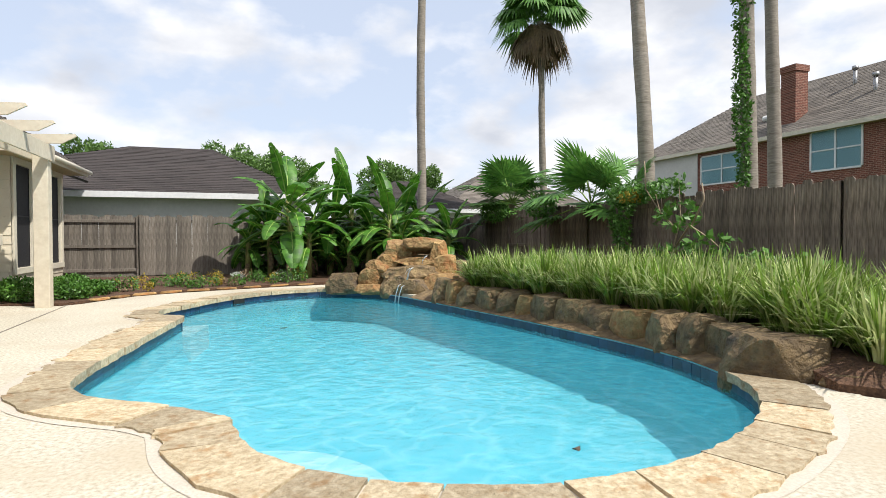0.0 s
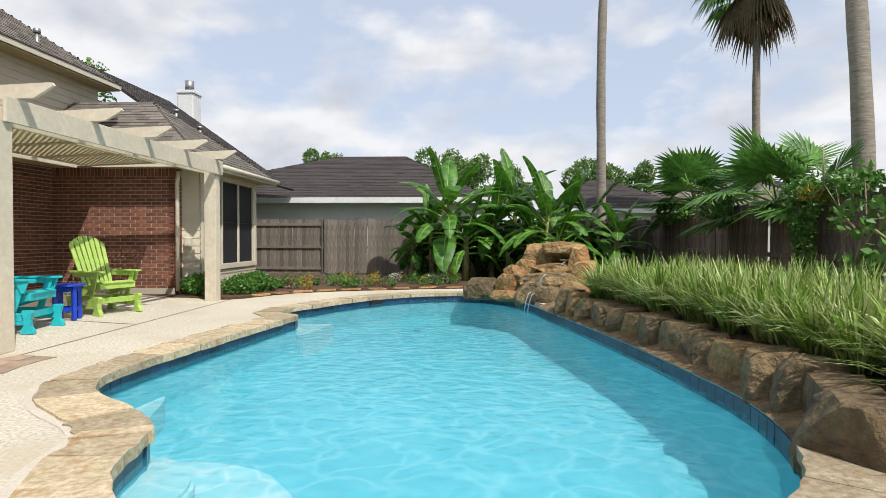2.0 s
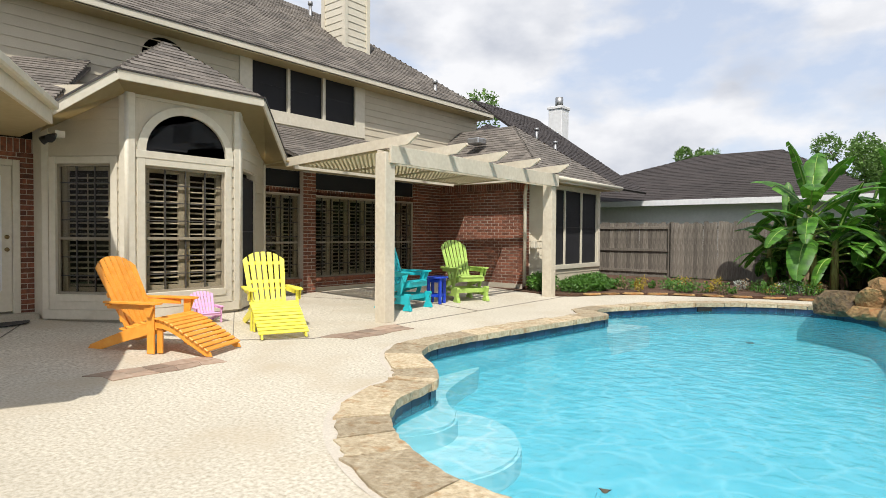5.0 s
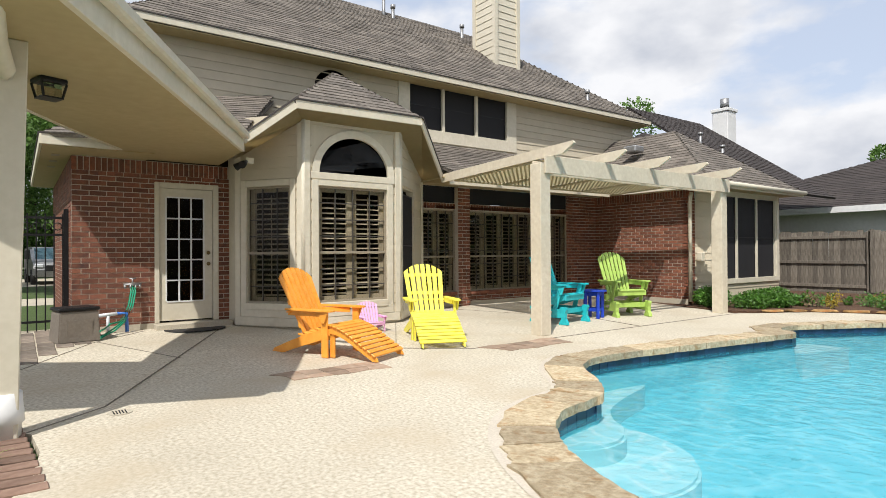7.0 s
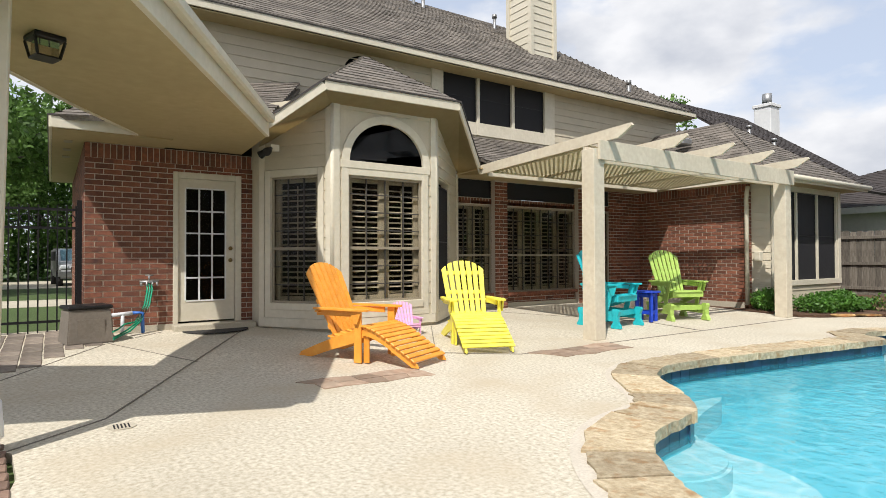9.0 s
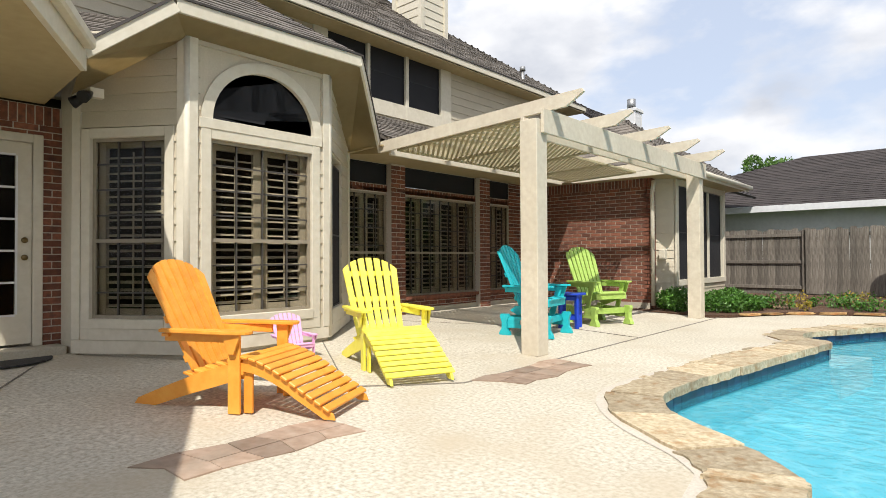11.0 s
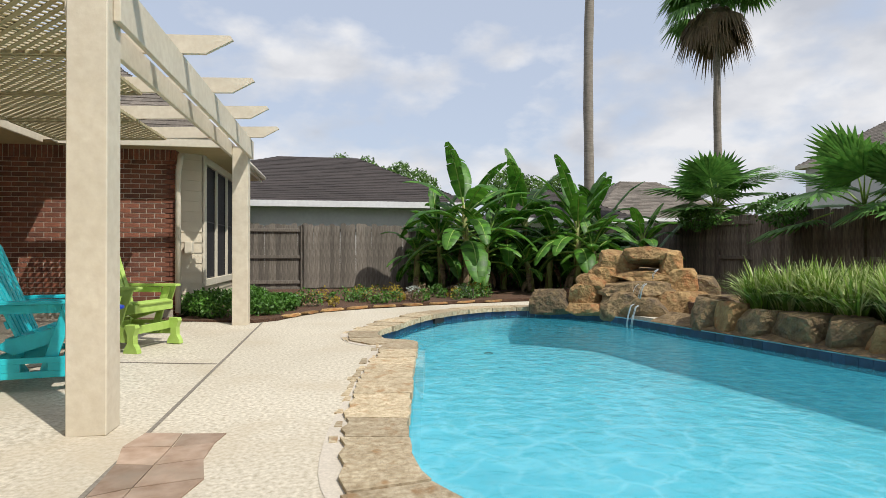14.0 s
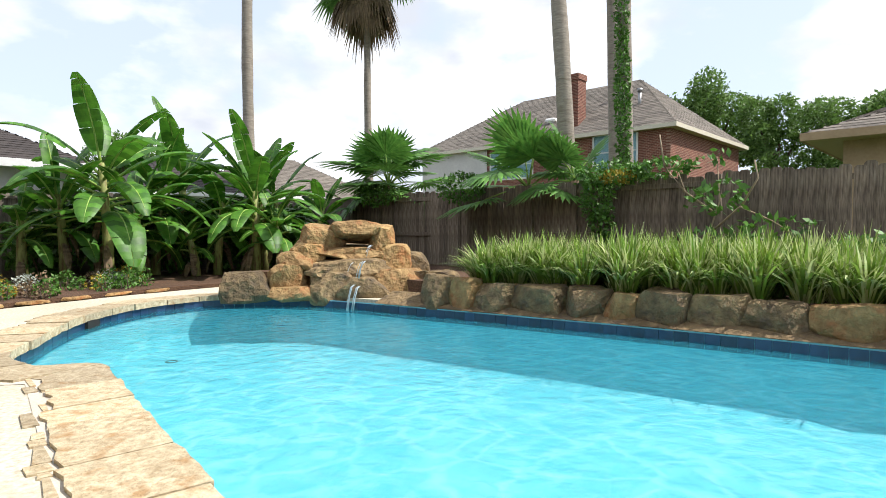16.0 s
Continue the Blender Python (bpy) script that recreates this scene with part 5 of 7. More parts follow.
for x, y, z0, z1, w in ((6.10, 5.06, -0.15, 0.22, 0.05), (6.16, 4.98, -0.15, 0.2, 0.03), (6.40, 5.2, 0.3, 0.55, 0.08), (6.42, 5.5, 0.3, 0.52, 0.06), (6.82, 5.5, 0.6, 0.78, 0.05)):
    bm = bmesh.new()
    for _ in range(5):
        a = rnd.uniform(-w, w)
        tube(bm, ((x + 0.05, y + a, z1), (x, y + a, z1 - 0.03), (x - 0.05, y + a * 1.1, (z0 + z1) / 2), (x - 0.08, y + a * 1.2, z0)), [0.003, 0.005, 0.004, 0.007], 6)
    part("falling_water", bm, M["stream"], falls, "thin white streams of falling water", "stuff")

edge = thing("boulder_edging", "brown boulders edging the raised grass bed", "boulders")
rnd = random.Random(17)
y, k = 4.1, 0
while y > -2.35:
    run = rnd.uniform(0.36, 0.68)
    ym = y - run / 2
    line = 6.33 + 0.193 * (4.2 - ym) if ym > 0 else 7.12 - 0.05 * (ym + 0.4) if ym > -1.4 else 7.17
    ob = new("rock", rock_mesh("rock", rnd.uniform(0.28, 0.34), run * 0.74, rnd.uniform(0.36, 0.44), k + 40, M["rock_gold" if k % 4 == 1 else "rock"], rnd.uniform(0.3, 0.5)))
    ob.parent = edge
    ob.matrix_basis = pose(line + 0.30, ym, rnd.uniform(0.08, 0.13), rnd.uniform(-4, 4), rnd.uniform(-5, 9), rnd.uniform(-14, 14) - (6 if ym > 0 else 0))
    y -= run
    k += 1
ob = new("rock", rock_mesh("rock", 0.36, 0.56, 0.50, 71, M["rock"], 0.5))
ob.parent = edge
ob.matrix_basis = pose(7.36, -2.72, 0.08, 0, 0, 38)
for k, (x, y, t) in enumerate(((7.55, -3.3, 40), (7.95, -3.75, 50), (8.5, -4.35, 45))):
    ob = new("edging_stone", rock_mesh("edging_stone", 0.34, 0.13, 0.09, k + 90, M["rock"], 0.4))
    tagged(ob, "low flat stone edging the mulch bed", "stone", "edging stones")
    ob.matrix_basis = pose(x, y, 0.05, 0, 0, -t)


# ---- patio furniture ----
def board_outline(bm, outline, m, thickness):
    """A flat board with the outline (u, v), bevelled at its rim, laid in the frame m."""
    n = len(outline)
    e = 0.004
    mid = Vector((sum(p[0] for p in outline) / n, sum(p[1] for p in outline) / n))
    rings = []
    for z, k in ((0, 1), (0, 0), (thickness, 0), (thickness, 1)):
        if z == 0 and k == 1:
            lift, shrink = 0.0, e
        elif z == 0:
            lift, shrink = e, 0.0
        elif k == 0:
            lift, shrink = thickness - e, 0.0
        else:
            lift, shrink = thickness, e
        ring = []
        for u, v in outline:
            p = Vector((u, v))
            d = mid - p
            p = p + d.normalized() * shrink if d.length > 0 else p
            ring.append(bm.verts.new(m @ Vector((p.x, p.y, lift))))
        rings.append(ring)
    bm.faces.new(rings[0][::-1]), bm.faces.new(rings[-1])
    for a, b in zip(rings, rings[1:]):
        for k in range(n):
            bm.faces.new((a[k], a[(k + 1) % n], b[(k + 1) % n], b[k]))


def chair_frame(chair, mat, glider=False):
    """Adirondack chair, facing +x, front legs over x = 0."""
    lift = 0.10 if glider else 0.0
    hw = 0.31
    seat_front, seat_back = Vector((0.04, 0, 0.36 + lift)), Vector((-0.46, 0, 0.25 + lift))
    # back: a fan of seven slats with a rounded top
    foot, lean = Vector((-0.40, 0, 0.27 + lift)), radians(24 if glider else 27)
    up = Vector((-math.sin(lean), 0, math.cos(lean)))
    face = Vector((math.cos(lean), 0, math.sin(lean)))
    n = 7
    for k in range(n):
        f = (k - (n - 1) / 2) / ((n - 1) / 2)
        lo, hi = f * 0.225, f * 0.275
        w0, w1 = 0.0280, 0.0330
        outline = [(lo - w0, 0), (lo + w0, 0)] + [(hi + w1 * j, (0.82 if glider else 0.90) - 0.13 * (abs(hi + w1 * j) / 0.3) ** 2.4) for j in (1, 0.5, 0, -0.5, -1)]
        m = Matrix((Vector((0, 1, 0)), up, Vector((0, 1, 0)).cross(up))).transposed().to_4x4()
        m.translation = foot
        bm = bmesh.new()
        board_outline(bm, outline, m, 0.02)
        part("back_slat", bm, mat, chair)
    for h, w in ((0.10, 0.50), (0.42, 0.56), (0.72, 0.52)):
        bm = bmesh.new()
        c = foot + up * h - face * 0.018
        beam(bm, c - Vector((0, w / 2, 0)), c + Vector((0, w / 2, 0)), 0.022, 0.055, up=up, bevel=0.003)
        part("back_rail", bm, mat, chair)
    # seat slats on two long side boards that run down to the rear feet
    for k in range(6):
        p = seat_front.lerp(seat_back, k / 5.5) + Vector((0, 0, 0.012 * math.sin(k)))
        bm = bmesh.new()
        beam(bm, p - Vector((0, hw - 0.03, 0)), p + Vector((0, hw - 0.03, 0)), 0.085, 0.02, up=(0.22, 0, 1), bevel=0.004)
        part("seat_slat", bm, mat, chair)
    for s in (-1, 1):
        bm = bmesh.new()
        m = Matrix((Vector((1, 0, 0)), Vector((0, 0, 1)), Vector((0, -1, 0)))).transposed().to_4x4()
        m.translation = (0, s * (hw - 0.035) + 0.012, 0)
        if glider:
            board_outline(bm, [(0.05, 0.28 + lift), (0.06, 0.35 + lift), (-0.1, 0.335 + lift), (-0.45, 0.255 + lift), (-0.52, 0.21 + lift), (-0.40, 0.15 + lift)], m, 0.024)
        else:
            board_outline(bm, [(0.05, 0.24), (0.06, 0.345), (-0.05, 0.34), (-0.30, 0.27), (-0.62, 0.15), (-0.84, 0.06), (-0.88, 0.0), (-0.72, 0.0), (-0.45, 0.09)], m, 0.024)
        part("side_board", bm, mat, chair)
        bm = bmesh.new()
        leg_base = 0.13 if glider else 0.0
        if glider:
            beam(bm, (-0.18, s * (hw + 0.01), leg_base), (-0.02, s * (hw + 0.01), 0.60), 0.024, 0.085, up=(1, 0, 0), bevel=0.004)
        else:
            beam(bm, (0, s * (hw + 0.01), leg_base), (0, s * (hw + 0.01), 0.555), 0.024, 0.095, up=(1, 0, 0), bevel=0.004)
        part("front_leg", bm, mat, chair)
        z = 0.60 if glider else 0.555
        bm = bmesh.new()
        m = Matrix((Vector((1, 0, 0)), Vector((0, 1, 0)), Vector((0, 0, 1)))).transposed().to_4x4()
        m.translation = (0, s * (hw + 0.015), z)
        arm = [(0.12, -0.05), (0.135, -0.02), (0.135, 0.02), (0.12, 0.05), (-0.05, 0.075), (-0.35, 0.05), (-0.60, 0.03), (-0.62, -0.03), (-0.35, -0.04), (-0.05, -0.06)]
        board_outline(bm, [(u, v * s) for u, v in arm][::s], m, 0.024)
        part("armrest", bm, mat, chair)
        bm = bmesh.new()
        m = Matrix((Vector((1, 0, 0)), Vector((0, 0, 1)), Vector((0, -1, 0)))).transposed().to_4x4()
        m.translation = (0, s * (hw + 0.045) + 0.01, 0)
        board_outline(bm, [(-0.02, z - 0.14), (0.02, z - 0.14), (0.075, z), (-0.075, z)], m, 0.02)
        part("arm_bracket", bm, mat, chair)
        bm = bmesh.new()
        beam(bm, (-0.08, s * (hw - 0.005), z - 0.035), (-0.58, s * (hw - 0.005), z - 0.035), 0.022, 0.06, bevel=0.003)
        part("arm_support", bm, mat, chair)
    bm = bmesh.new()
    beam(bm, (-0.56, -hw - 0.03, 0.535 + lift * 0.6), (-0.56, hw + 0.03, 0.535 + lift * 0.6), 0.06, 0.024, bevel=0.003)
    part("arm_cross_rail", bm, mat, chair)
    bm = bmesh.new()
    beam(bm, (0.052, -hw, 0.31 + lift), (0.052, hw, 0.31 + lift), 0.02, 0.085, bevel=0.003)
    part("front_rail", bm, mat, chair)
    if glider:
        for s in (-1, 1):
            y = s * (hw + 0.045)
            bm = bmesh.new()
            m = Matrix((Vector((1, 0, 0)), Vector((0, 0, 1)), Vector((0, -1, 0)))).transposed().to_4x4()
            m.translation = (0, y + 0.012, 0)
            board_outline(bm, [(-0.52, 0.10), (0.02, 0.10), (0.02, 0.145), (-0.52, 0.145)], m, 0.024)
            board_outline(bm, [(-0.52, 0.20), (0.02, 0.20), (0.02, 0.24), (-0.52, 0.24)], m, 0.024)
            board_outline(bm, [(-0.52, 0.145), (-0.34, 0.145), (-0.34, 0.20), (-0.52, 0.20)], m, 0.024)
            board_outline(bm, [(-0.16, 0.145), (0.02, 0.145), (0.02, 0.20), (-0.16, 0.20)], m, 0.024)
            part("glider_rail", bm, mat, chair, "slotted glider side rail")
            for x in (-0.56, 0.06):
                bm = bmesh.new()
                m2 = Matrix((Vector((1, 0, 0)), Vector((0, 0, 1)), Vector((0, -1, 0)))).transposed().to_4x4()
                m2.translation = (x, y + 0.035, 0)
                board_outline(bm, [(-0.085, 0), (0.085, 0), (0.075, 0.04), (0.04, 0.09), (0.038, 0.17), (0.065, 0.24), (0.055, 0.27), (-0.055, 0.27), (-0.065, 0.24), (-0.038, 0.17), (-0.04, 0.09), (-0.075, 0.04)], m2, 0.07)
                part("glider_foot", bm, mat, chair)
        for x in (-0.52, 0.0):
            bm = bmesh.new()
            beam(bm, (x, -hw - 0.03, 0.20), (x, hw + 0.03, 0.20), 0.022, 0.08, bevel=0.003)
            part("glider_cross_rail", bm, mat, chair)


def ottoman_parts(stool, mat):
    """Curved slatted footrest, high end at x = 0.08, low end at x = 0.72."""
    def top(u):
        return Vector((0.10 + 0.68 * u, 0, 0.395 + 0.015 * math.sin(math.pi * min(1, u * 1.6)) - 0.345 * u ** 1.25))
    for s in (-1, 1):
        bm = bmesh.new()
        m = Matrix((Vector((1, 0, 0)), Vector((0, 0, 1)), Vector((0, -1, 0)))).transposed().to_4x4()
        m.translation = (0, s * 0.285 + 0.012, 0)
        us = [k / 8 for k in range(9)]
        upper = [(top(u).x, top(u).z - 0.012) for u in us]
        lower = [(max(0.10, top(u).x - 0.035 * u), max(0.0, top(u).z - 0.10 + 0.035 * u)) for u in us]
        board_outline(bm, upper + [(0.795, 0.0), (0.72, 0.0)] + lower[-2::-1], m, 0.024)
        part("side_board", bm, mat, stool)
        bm = bmesh.new()
        beam(bm, (0.125, s * 0.262, 0), (0.125, s * 0.262, 0.36), 0.024, 0.07, up=(1, 0, 0), bevel=0.004)
        part("leg", bm, mat, stool)
    n = 11
    for k in range(n):
        u = (k + 0.35) / n
        p, q = top(u), top(u + 0.02)
        d = (q - p).normalized()
        bm = bmesh.new()
        beam(bm, p - Vector((0, 0.325, 0)), p + Vector((0, 0.325, 0)), 0.058, 0.022, up=Vector((-d.z, 0, d.x)), bevel=0.006)
        part("slat", bm, mat, stool)
    bm = bmesh.new()
    beam(bm, (0.11, -0.27, 0.31), (0.11, 0.27, 0.31), 0.02, 0.07)
    part("end_rail", bm, mat, stool)


def on_patio(x, y, turn):
    return pose(x, y, patio_z(x) + 0.002, 0, 0, turn)


for colour, x, y, turn, what in (("orange", -0.40, -3.33, 27, "orange"), ("yellow", -0.64, -1.73, -22, "bright yellow")):
    chair = thing("adirondack_chair", f"{what} painted wooden lounge chair with a fanned slat back", "chair", "patio chairs", at=on_patio(x, y, turn))
    chair_frame(chair, M[colour])
    stool = thing("footrest", f"{what} curved slatted footrest in front of its chair", "footrest", "footrests", at=on_patio(x - 0.03, y - 0.03, turn))
    ottoman_parts(stool, M[colour])
for colour, x, y, turn, what in (("teal", -0.71, 1.32, 10, "turquoise"), ("green", -0.70, 2.98, -20, "lime green")):
    chair = thing("glider_chair", f"{what} painted wooden glider chair under the pergola", "chair", "patio chairs", at=on_patio(x, y, turn) @ Matrix.Diagonal((1.0, 1.0, 1.11, 1.0)))
    chair_frame(chair, M[colour], True)


def side_table():
    t = thing("side_table", "small round deep blue wooden side table", "table", at=on_patio(-0.95, 2.2, 20))
    bm = bmesh.new()
    ring = [(0.24 * math.cos(a * math.pi / 12), 0.24 * math.sin(a * math.pi / 12)) for a in range(24)]
    board_outline(bm, ring, Matrix.Translation((0, 0, 0.50)), 0.028)
    part("tabletop", bm, M["blue"], t)
    for a in range(4):
        c = pose(0, 0, 0, 0, 0, 90 * a + 45)
        bm = bmesh.new()
        beam(bm, c @ Vector((0.17, 0, 0)), c @ Vector((0.17, 0, 0.50)), 0.05, 0.06, up=(c @ Vector((1, 0, 0))), bevel=0.004)
        part("leg", bm, M["blue"], t)
        d = pose(0, 0, 0, 0, 0, 90 * a + 135)
        for z in (0.16, 0.45):
            bm = bmesh.new()
            beam(bm, c @ Vector((0.165, 0, z)), d @ Vector((0.165, 0, z)), 0.022, 0.06, bevel=0.003)
            part("stretcher", bm, M["blue"], t)


side_table()
small = thing("toy_chair", "small pink painted child's slatted chair by the bay", "chair", at=Matrix.LocRotScale((-1.66, -2.15, patio_z(-1.66)), Euler((0, 0, radians(-10))), (0.45, 0.55, 0.42)))
chair_frame(small, M["pink"])


# ---- by the back door ----
mat_bm = bmesh.new()
ring = [(0.45 * math.sin(math.pi * k / 16 - math.pi / 2), 0.42 * math.cos(math.pi * k / 16 - math.pi / 2)) for k in range(17)]
prism(mat_bm, [(y, x) for x, y in ring], 0, 0.014)
solid("doormat", mat_bm, M["rubber"], "dark half-round rubber doormat at the back door", "doormat", at=pose(-3.42, -4.36, patio_z(-3.42) + 0.002))
box_thing = thing("hose_reel_box", "grey-brown plastic hose reel box on the patio", "hose box", at=pose(-3.16, -5.98, patio_z(-3.16), 0, 0, 12))
bm = bmesh.new()
vs = []
for z, a, b in ((0, 0.22, 0.26), (0.42, 0.19, 0.23)):
    vs.append([bm.verts.new((x * a, y * b, z)) for x, y in ((-1, -1), (1, -1), (1, 1), (-1, 1))])
bm.faces.new(vs[0][::-1]), bm.faces.new(vs[1])
for k in range(4):
    bm.faces.new((vs[0][k], vs[0][(k + 1) % 4], vs[1][(k + 1) % 4], vs[1][k]))
bmesh.ops.bevel(bm, geom=bm.edges[:], offset=0.012, segments=2, affect="EDGES")
part("body", bm, M["grey_plastic"], box_thing)
bm = bmesh.new()
box(bm, -0.21, 0.21, -0.25, 0.25, 0.425, 0.47, 0.015)
part("lid", bm, M["iron"], box_thing, "dark lid")
bm = bmesh.new()
box(bm, 0.19, 0.215, -0.15, 0.15, 0.03, 0.30)
part("front_panel", bm, M["grey_plastic"], box_thing)
hose = thing("garden_hose", "green garden hose hanging from the wall tap", "hose")
for dy, low in ((0.0, 0.02), (0.03, 0.0), (-0.03, 0.1)):
    bm = bmesh.new()
    pts = [(-3.70, -5.20 + dy, 0.80), (-3.62, -5.20 + dy, 0.72), (-3.60, -5.24 + dy, 0.5), (-3.52, -5.36 + dy, 0.28), (-3.4, -5.5 + dy, 0.17 + low), (-3.2, -5.62, 0.13 + low), (-3.0, -5.70, 0.12 + low)]
    tube(bm, pts, 0.012, 8)
    part("hose", bm, M["hose"], hose)
tap = thing("wall_tap", "wall tap with a splitter and valves", "tap", at=pose(-3.76, -5.2, 0.82))
bm = bmesh.new()
tube(bm, ((0, 0, 0), (0.1, 0, 0)), 0.018, 8), tube(bm, ((0.07, -0.12, 0.0), (0.07, 0.12, 0.0)), 0.02, 8), tube(bm, ((0.07, 0, 0), (0.07, 0, 0.09)), 0.012, 8)
for y in (-0.1, -0.03, 0.04, 0.1):
    tube(bm, ((0.07, y, 0), (0.09, y, -0.06)), 0.016, 8)
part("valve", bm, M["metal"], tap)
bm = bmesh.new()
tube(bm, ((0.07, -0.05, 0.09), (0.07, 0.05, 0.09)), 0.01, 6)
part("handle", bm, M["metal"], tap)
pipe = thing("water_pipe", "white and blue pool pipe with a valve by the wall", "pipe", at=pose(-3.68, -5.42, 0.1))
bm = bmesh.new()
tube(bm, ((0.1, -0.25, 0.28), (0.1, 0.0, 0.30)), 0.028, 10), tube(bm, ((0.1, -0.12, 0.0), (0.1, -0.12, 0.29)), 0.024, 10)
part("pipe", bm, M["pvc"], pipe)
bm = bmesh.new()
tube(bm, ((0.1, 0.0, 0.30), (0.1, 0.12, 0.30), (0.1, 0.13, 0.02)), 0.026, 10)
part("valve_pipe", bm, M["blue_pipe"], pipe)
lamp = thing("ceiling_lantern", "dark metal lantern under the patio ceiling", "lamp", at=pose(0.36, -6.40, 2.76, 0, 0, 20) @ Matrix.Scale(0.8, 4))
bm = bmesh.new()
box(bm, -0.13, 0.13, -0.13, 0.13, -0.05, 0.0, 0.01)
for x in (-1, 1):
    for y in (-1, 1):
        beam(bm, (x * 0.12, y * 0.12, -0.05), (x * 0.09, y * 0.09, -0.2), 0.02, 0.02)
box(bm, -0.1, 0.1, -0.1, 0.1, -0.21, -0.195)
part("frame", bm, M["iron"], lamp)
bm = bmesh.new()
box(bm, -0.085, 0.085, -0.085, 0.085, -0.19, -0.06)
part("glass", bm, M["glass"], lamp)
light = thing("security_light", "small dark twin floodlight at the eave corner", "lamp", at=pose(-2.75, -3.78, 2.70))
for dx in (-0.06, 0.06):
    bm = bmesh.new()
    tube(bm, ((dx, 0, 0), (dx * 2.0, -0.06, -0.05), (dx * 2.6, -0.10, -0.08)), [0.02, 0.05, 0.06], 10)
    part("lamp_head", bm, M["iron"], light)
bm = bmesh.new()
box(bm, -0.04, 0.04, 0.0, 0.12, -0.03, 0.06)
part("bracket", bm, M["trim"], light)

# iron fence and gate beyond the brick corner
iron = thing("iron_gate", "black iron picket gate and fence beside the house", "gate")
for a, b in (((-4.3, -6.06), (-4.3, -6.96)), ((-4.3, -7.03), (-4.3, -10.2))):
    m, length = wall_frame(a, b)
    s = 0.0
    for z in (0.28, 1.58, 1.84):
        bm = bmesh.new()
        beam(bm, m @ Vector((0, 0, z)), m @ Vector((length, 0, z)), 0.02, 0.035)
        part("rail", bm, M["iron"], iron)
    while s <= length:
        p = m @ Vector((s, 0, 0))
        bm = bmesh.new()
        box(bm, p.x - 0.009, p.x + 0.009, p.y - 0.009, p.y + 0.009, 0.05, 1.90)
        part("picket", bm, M["iron"], iron)
        s += 0.11
    for k in range(int(length / 0.13)):
        bm = bmesh.new()
        c = m @ Vector((0.065 + 0.13 * k, 0, 1.71))
        tube(bm, [c + Vector((0, 0.055 * math.cos(j * math.pi / 6), 0.055 * math.sin(j * math.pi / 6))) for j in range(13)], 0.008, 5)
        part("ring", bm, M["iron"], iron)
for y in (-6.02, -7.0):
    bm = bmesh.new()
    box(bm, -4.33, -4.27, y - 0.03, y + 0.03, 0, 1.98)
    part("post", bm, M["iron"], iron)

# brick-paver edge by the canopy post
edge_pave = thing("paver_edge", "clay brick pavers edging the deck by the post", "paving")
for k in range(12):
    bm = bmesh.new()
    box(bm, -0.11, 0.11, -0.055, 0.055, -0.04, 0.012, 0.006)
    ob = part("paver", bm, M["paver"], edge_pave)
    ob.matrix_basis = pose(0.75 + 0.15 * k, -6.72 + 0.012 * k - (0.14 if k < 2 else 0), 0.0, 0, 0, 85 + 3 * (k % 3))


# ---- plants ----
def leaf_cloud(name, centres, count, size, material, seed, slim=0.5):
    """Many small leaves, each a folded pair of faces, scattered in ellipsoids (x, y, z, rx, ry, rz)."""
    rnd = np.random.RandomState(seed)
    per = np.array([c[3] * c[4] * c[5] for c in centres]) ** 0.667
    pick = rnd.choice(len(centres), count, p=per / per.sum())
    c = np.array(centres)[pick]
    d = rnd.normal(size=(count, 3))
    d /= np.linalg.norm(d, axis=1)[:, None]
    r = rnd.uniform(0.55, 1.0, count) ** 0.6
    pos = c[:, :3] + d * c[:, 3:] * (r * rnd.uniform(0.75, 1.12, count))[:, None]
    a = rnd.normal(size=(count, 3)) + d * 0.8
    a /= np.linalg.norm(a, axis=1)[:, None]
    b = np.cross(a, rnd.normal(size=(count, 3)))
    b /= np.linalg.norm(b, axis=1)[:, None]
    s = size * rnd.uniform(0.6, 1.3, count)[:, None]
    v = np.stack([pos - a * s, pos + b * s * slim, pos + a * s, pos - b * s * slim], 1).reshape(-1, 3)
    f = np.arange(4 * count).reshape(-1, 4)
    return raw_mesh(name, v.tolist(), f.tolist(), material)


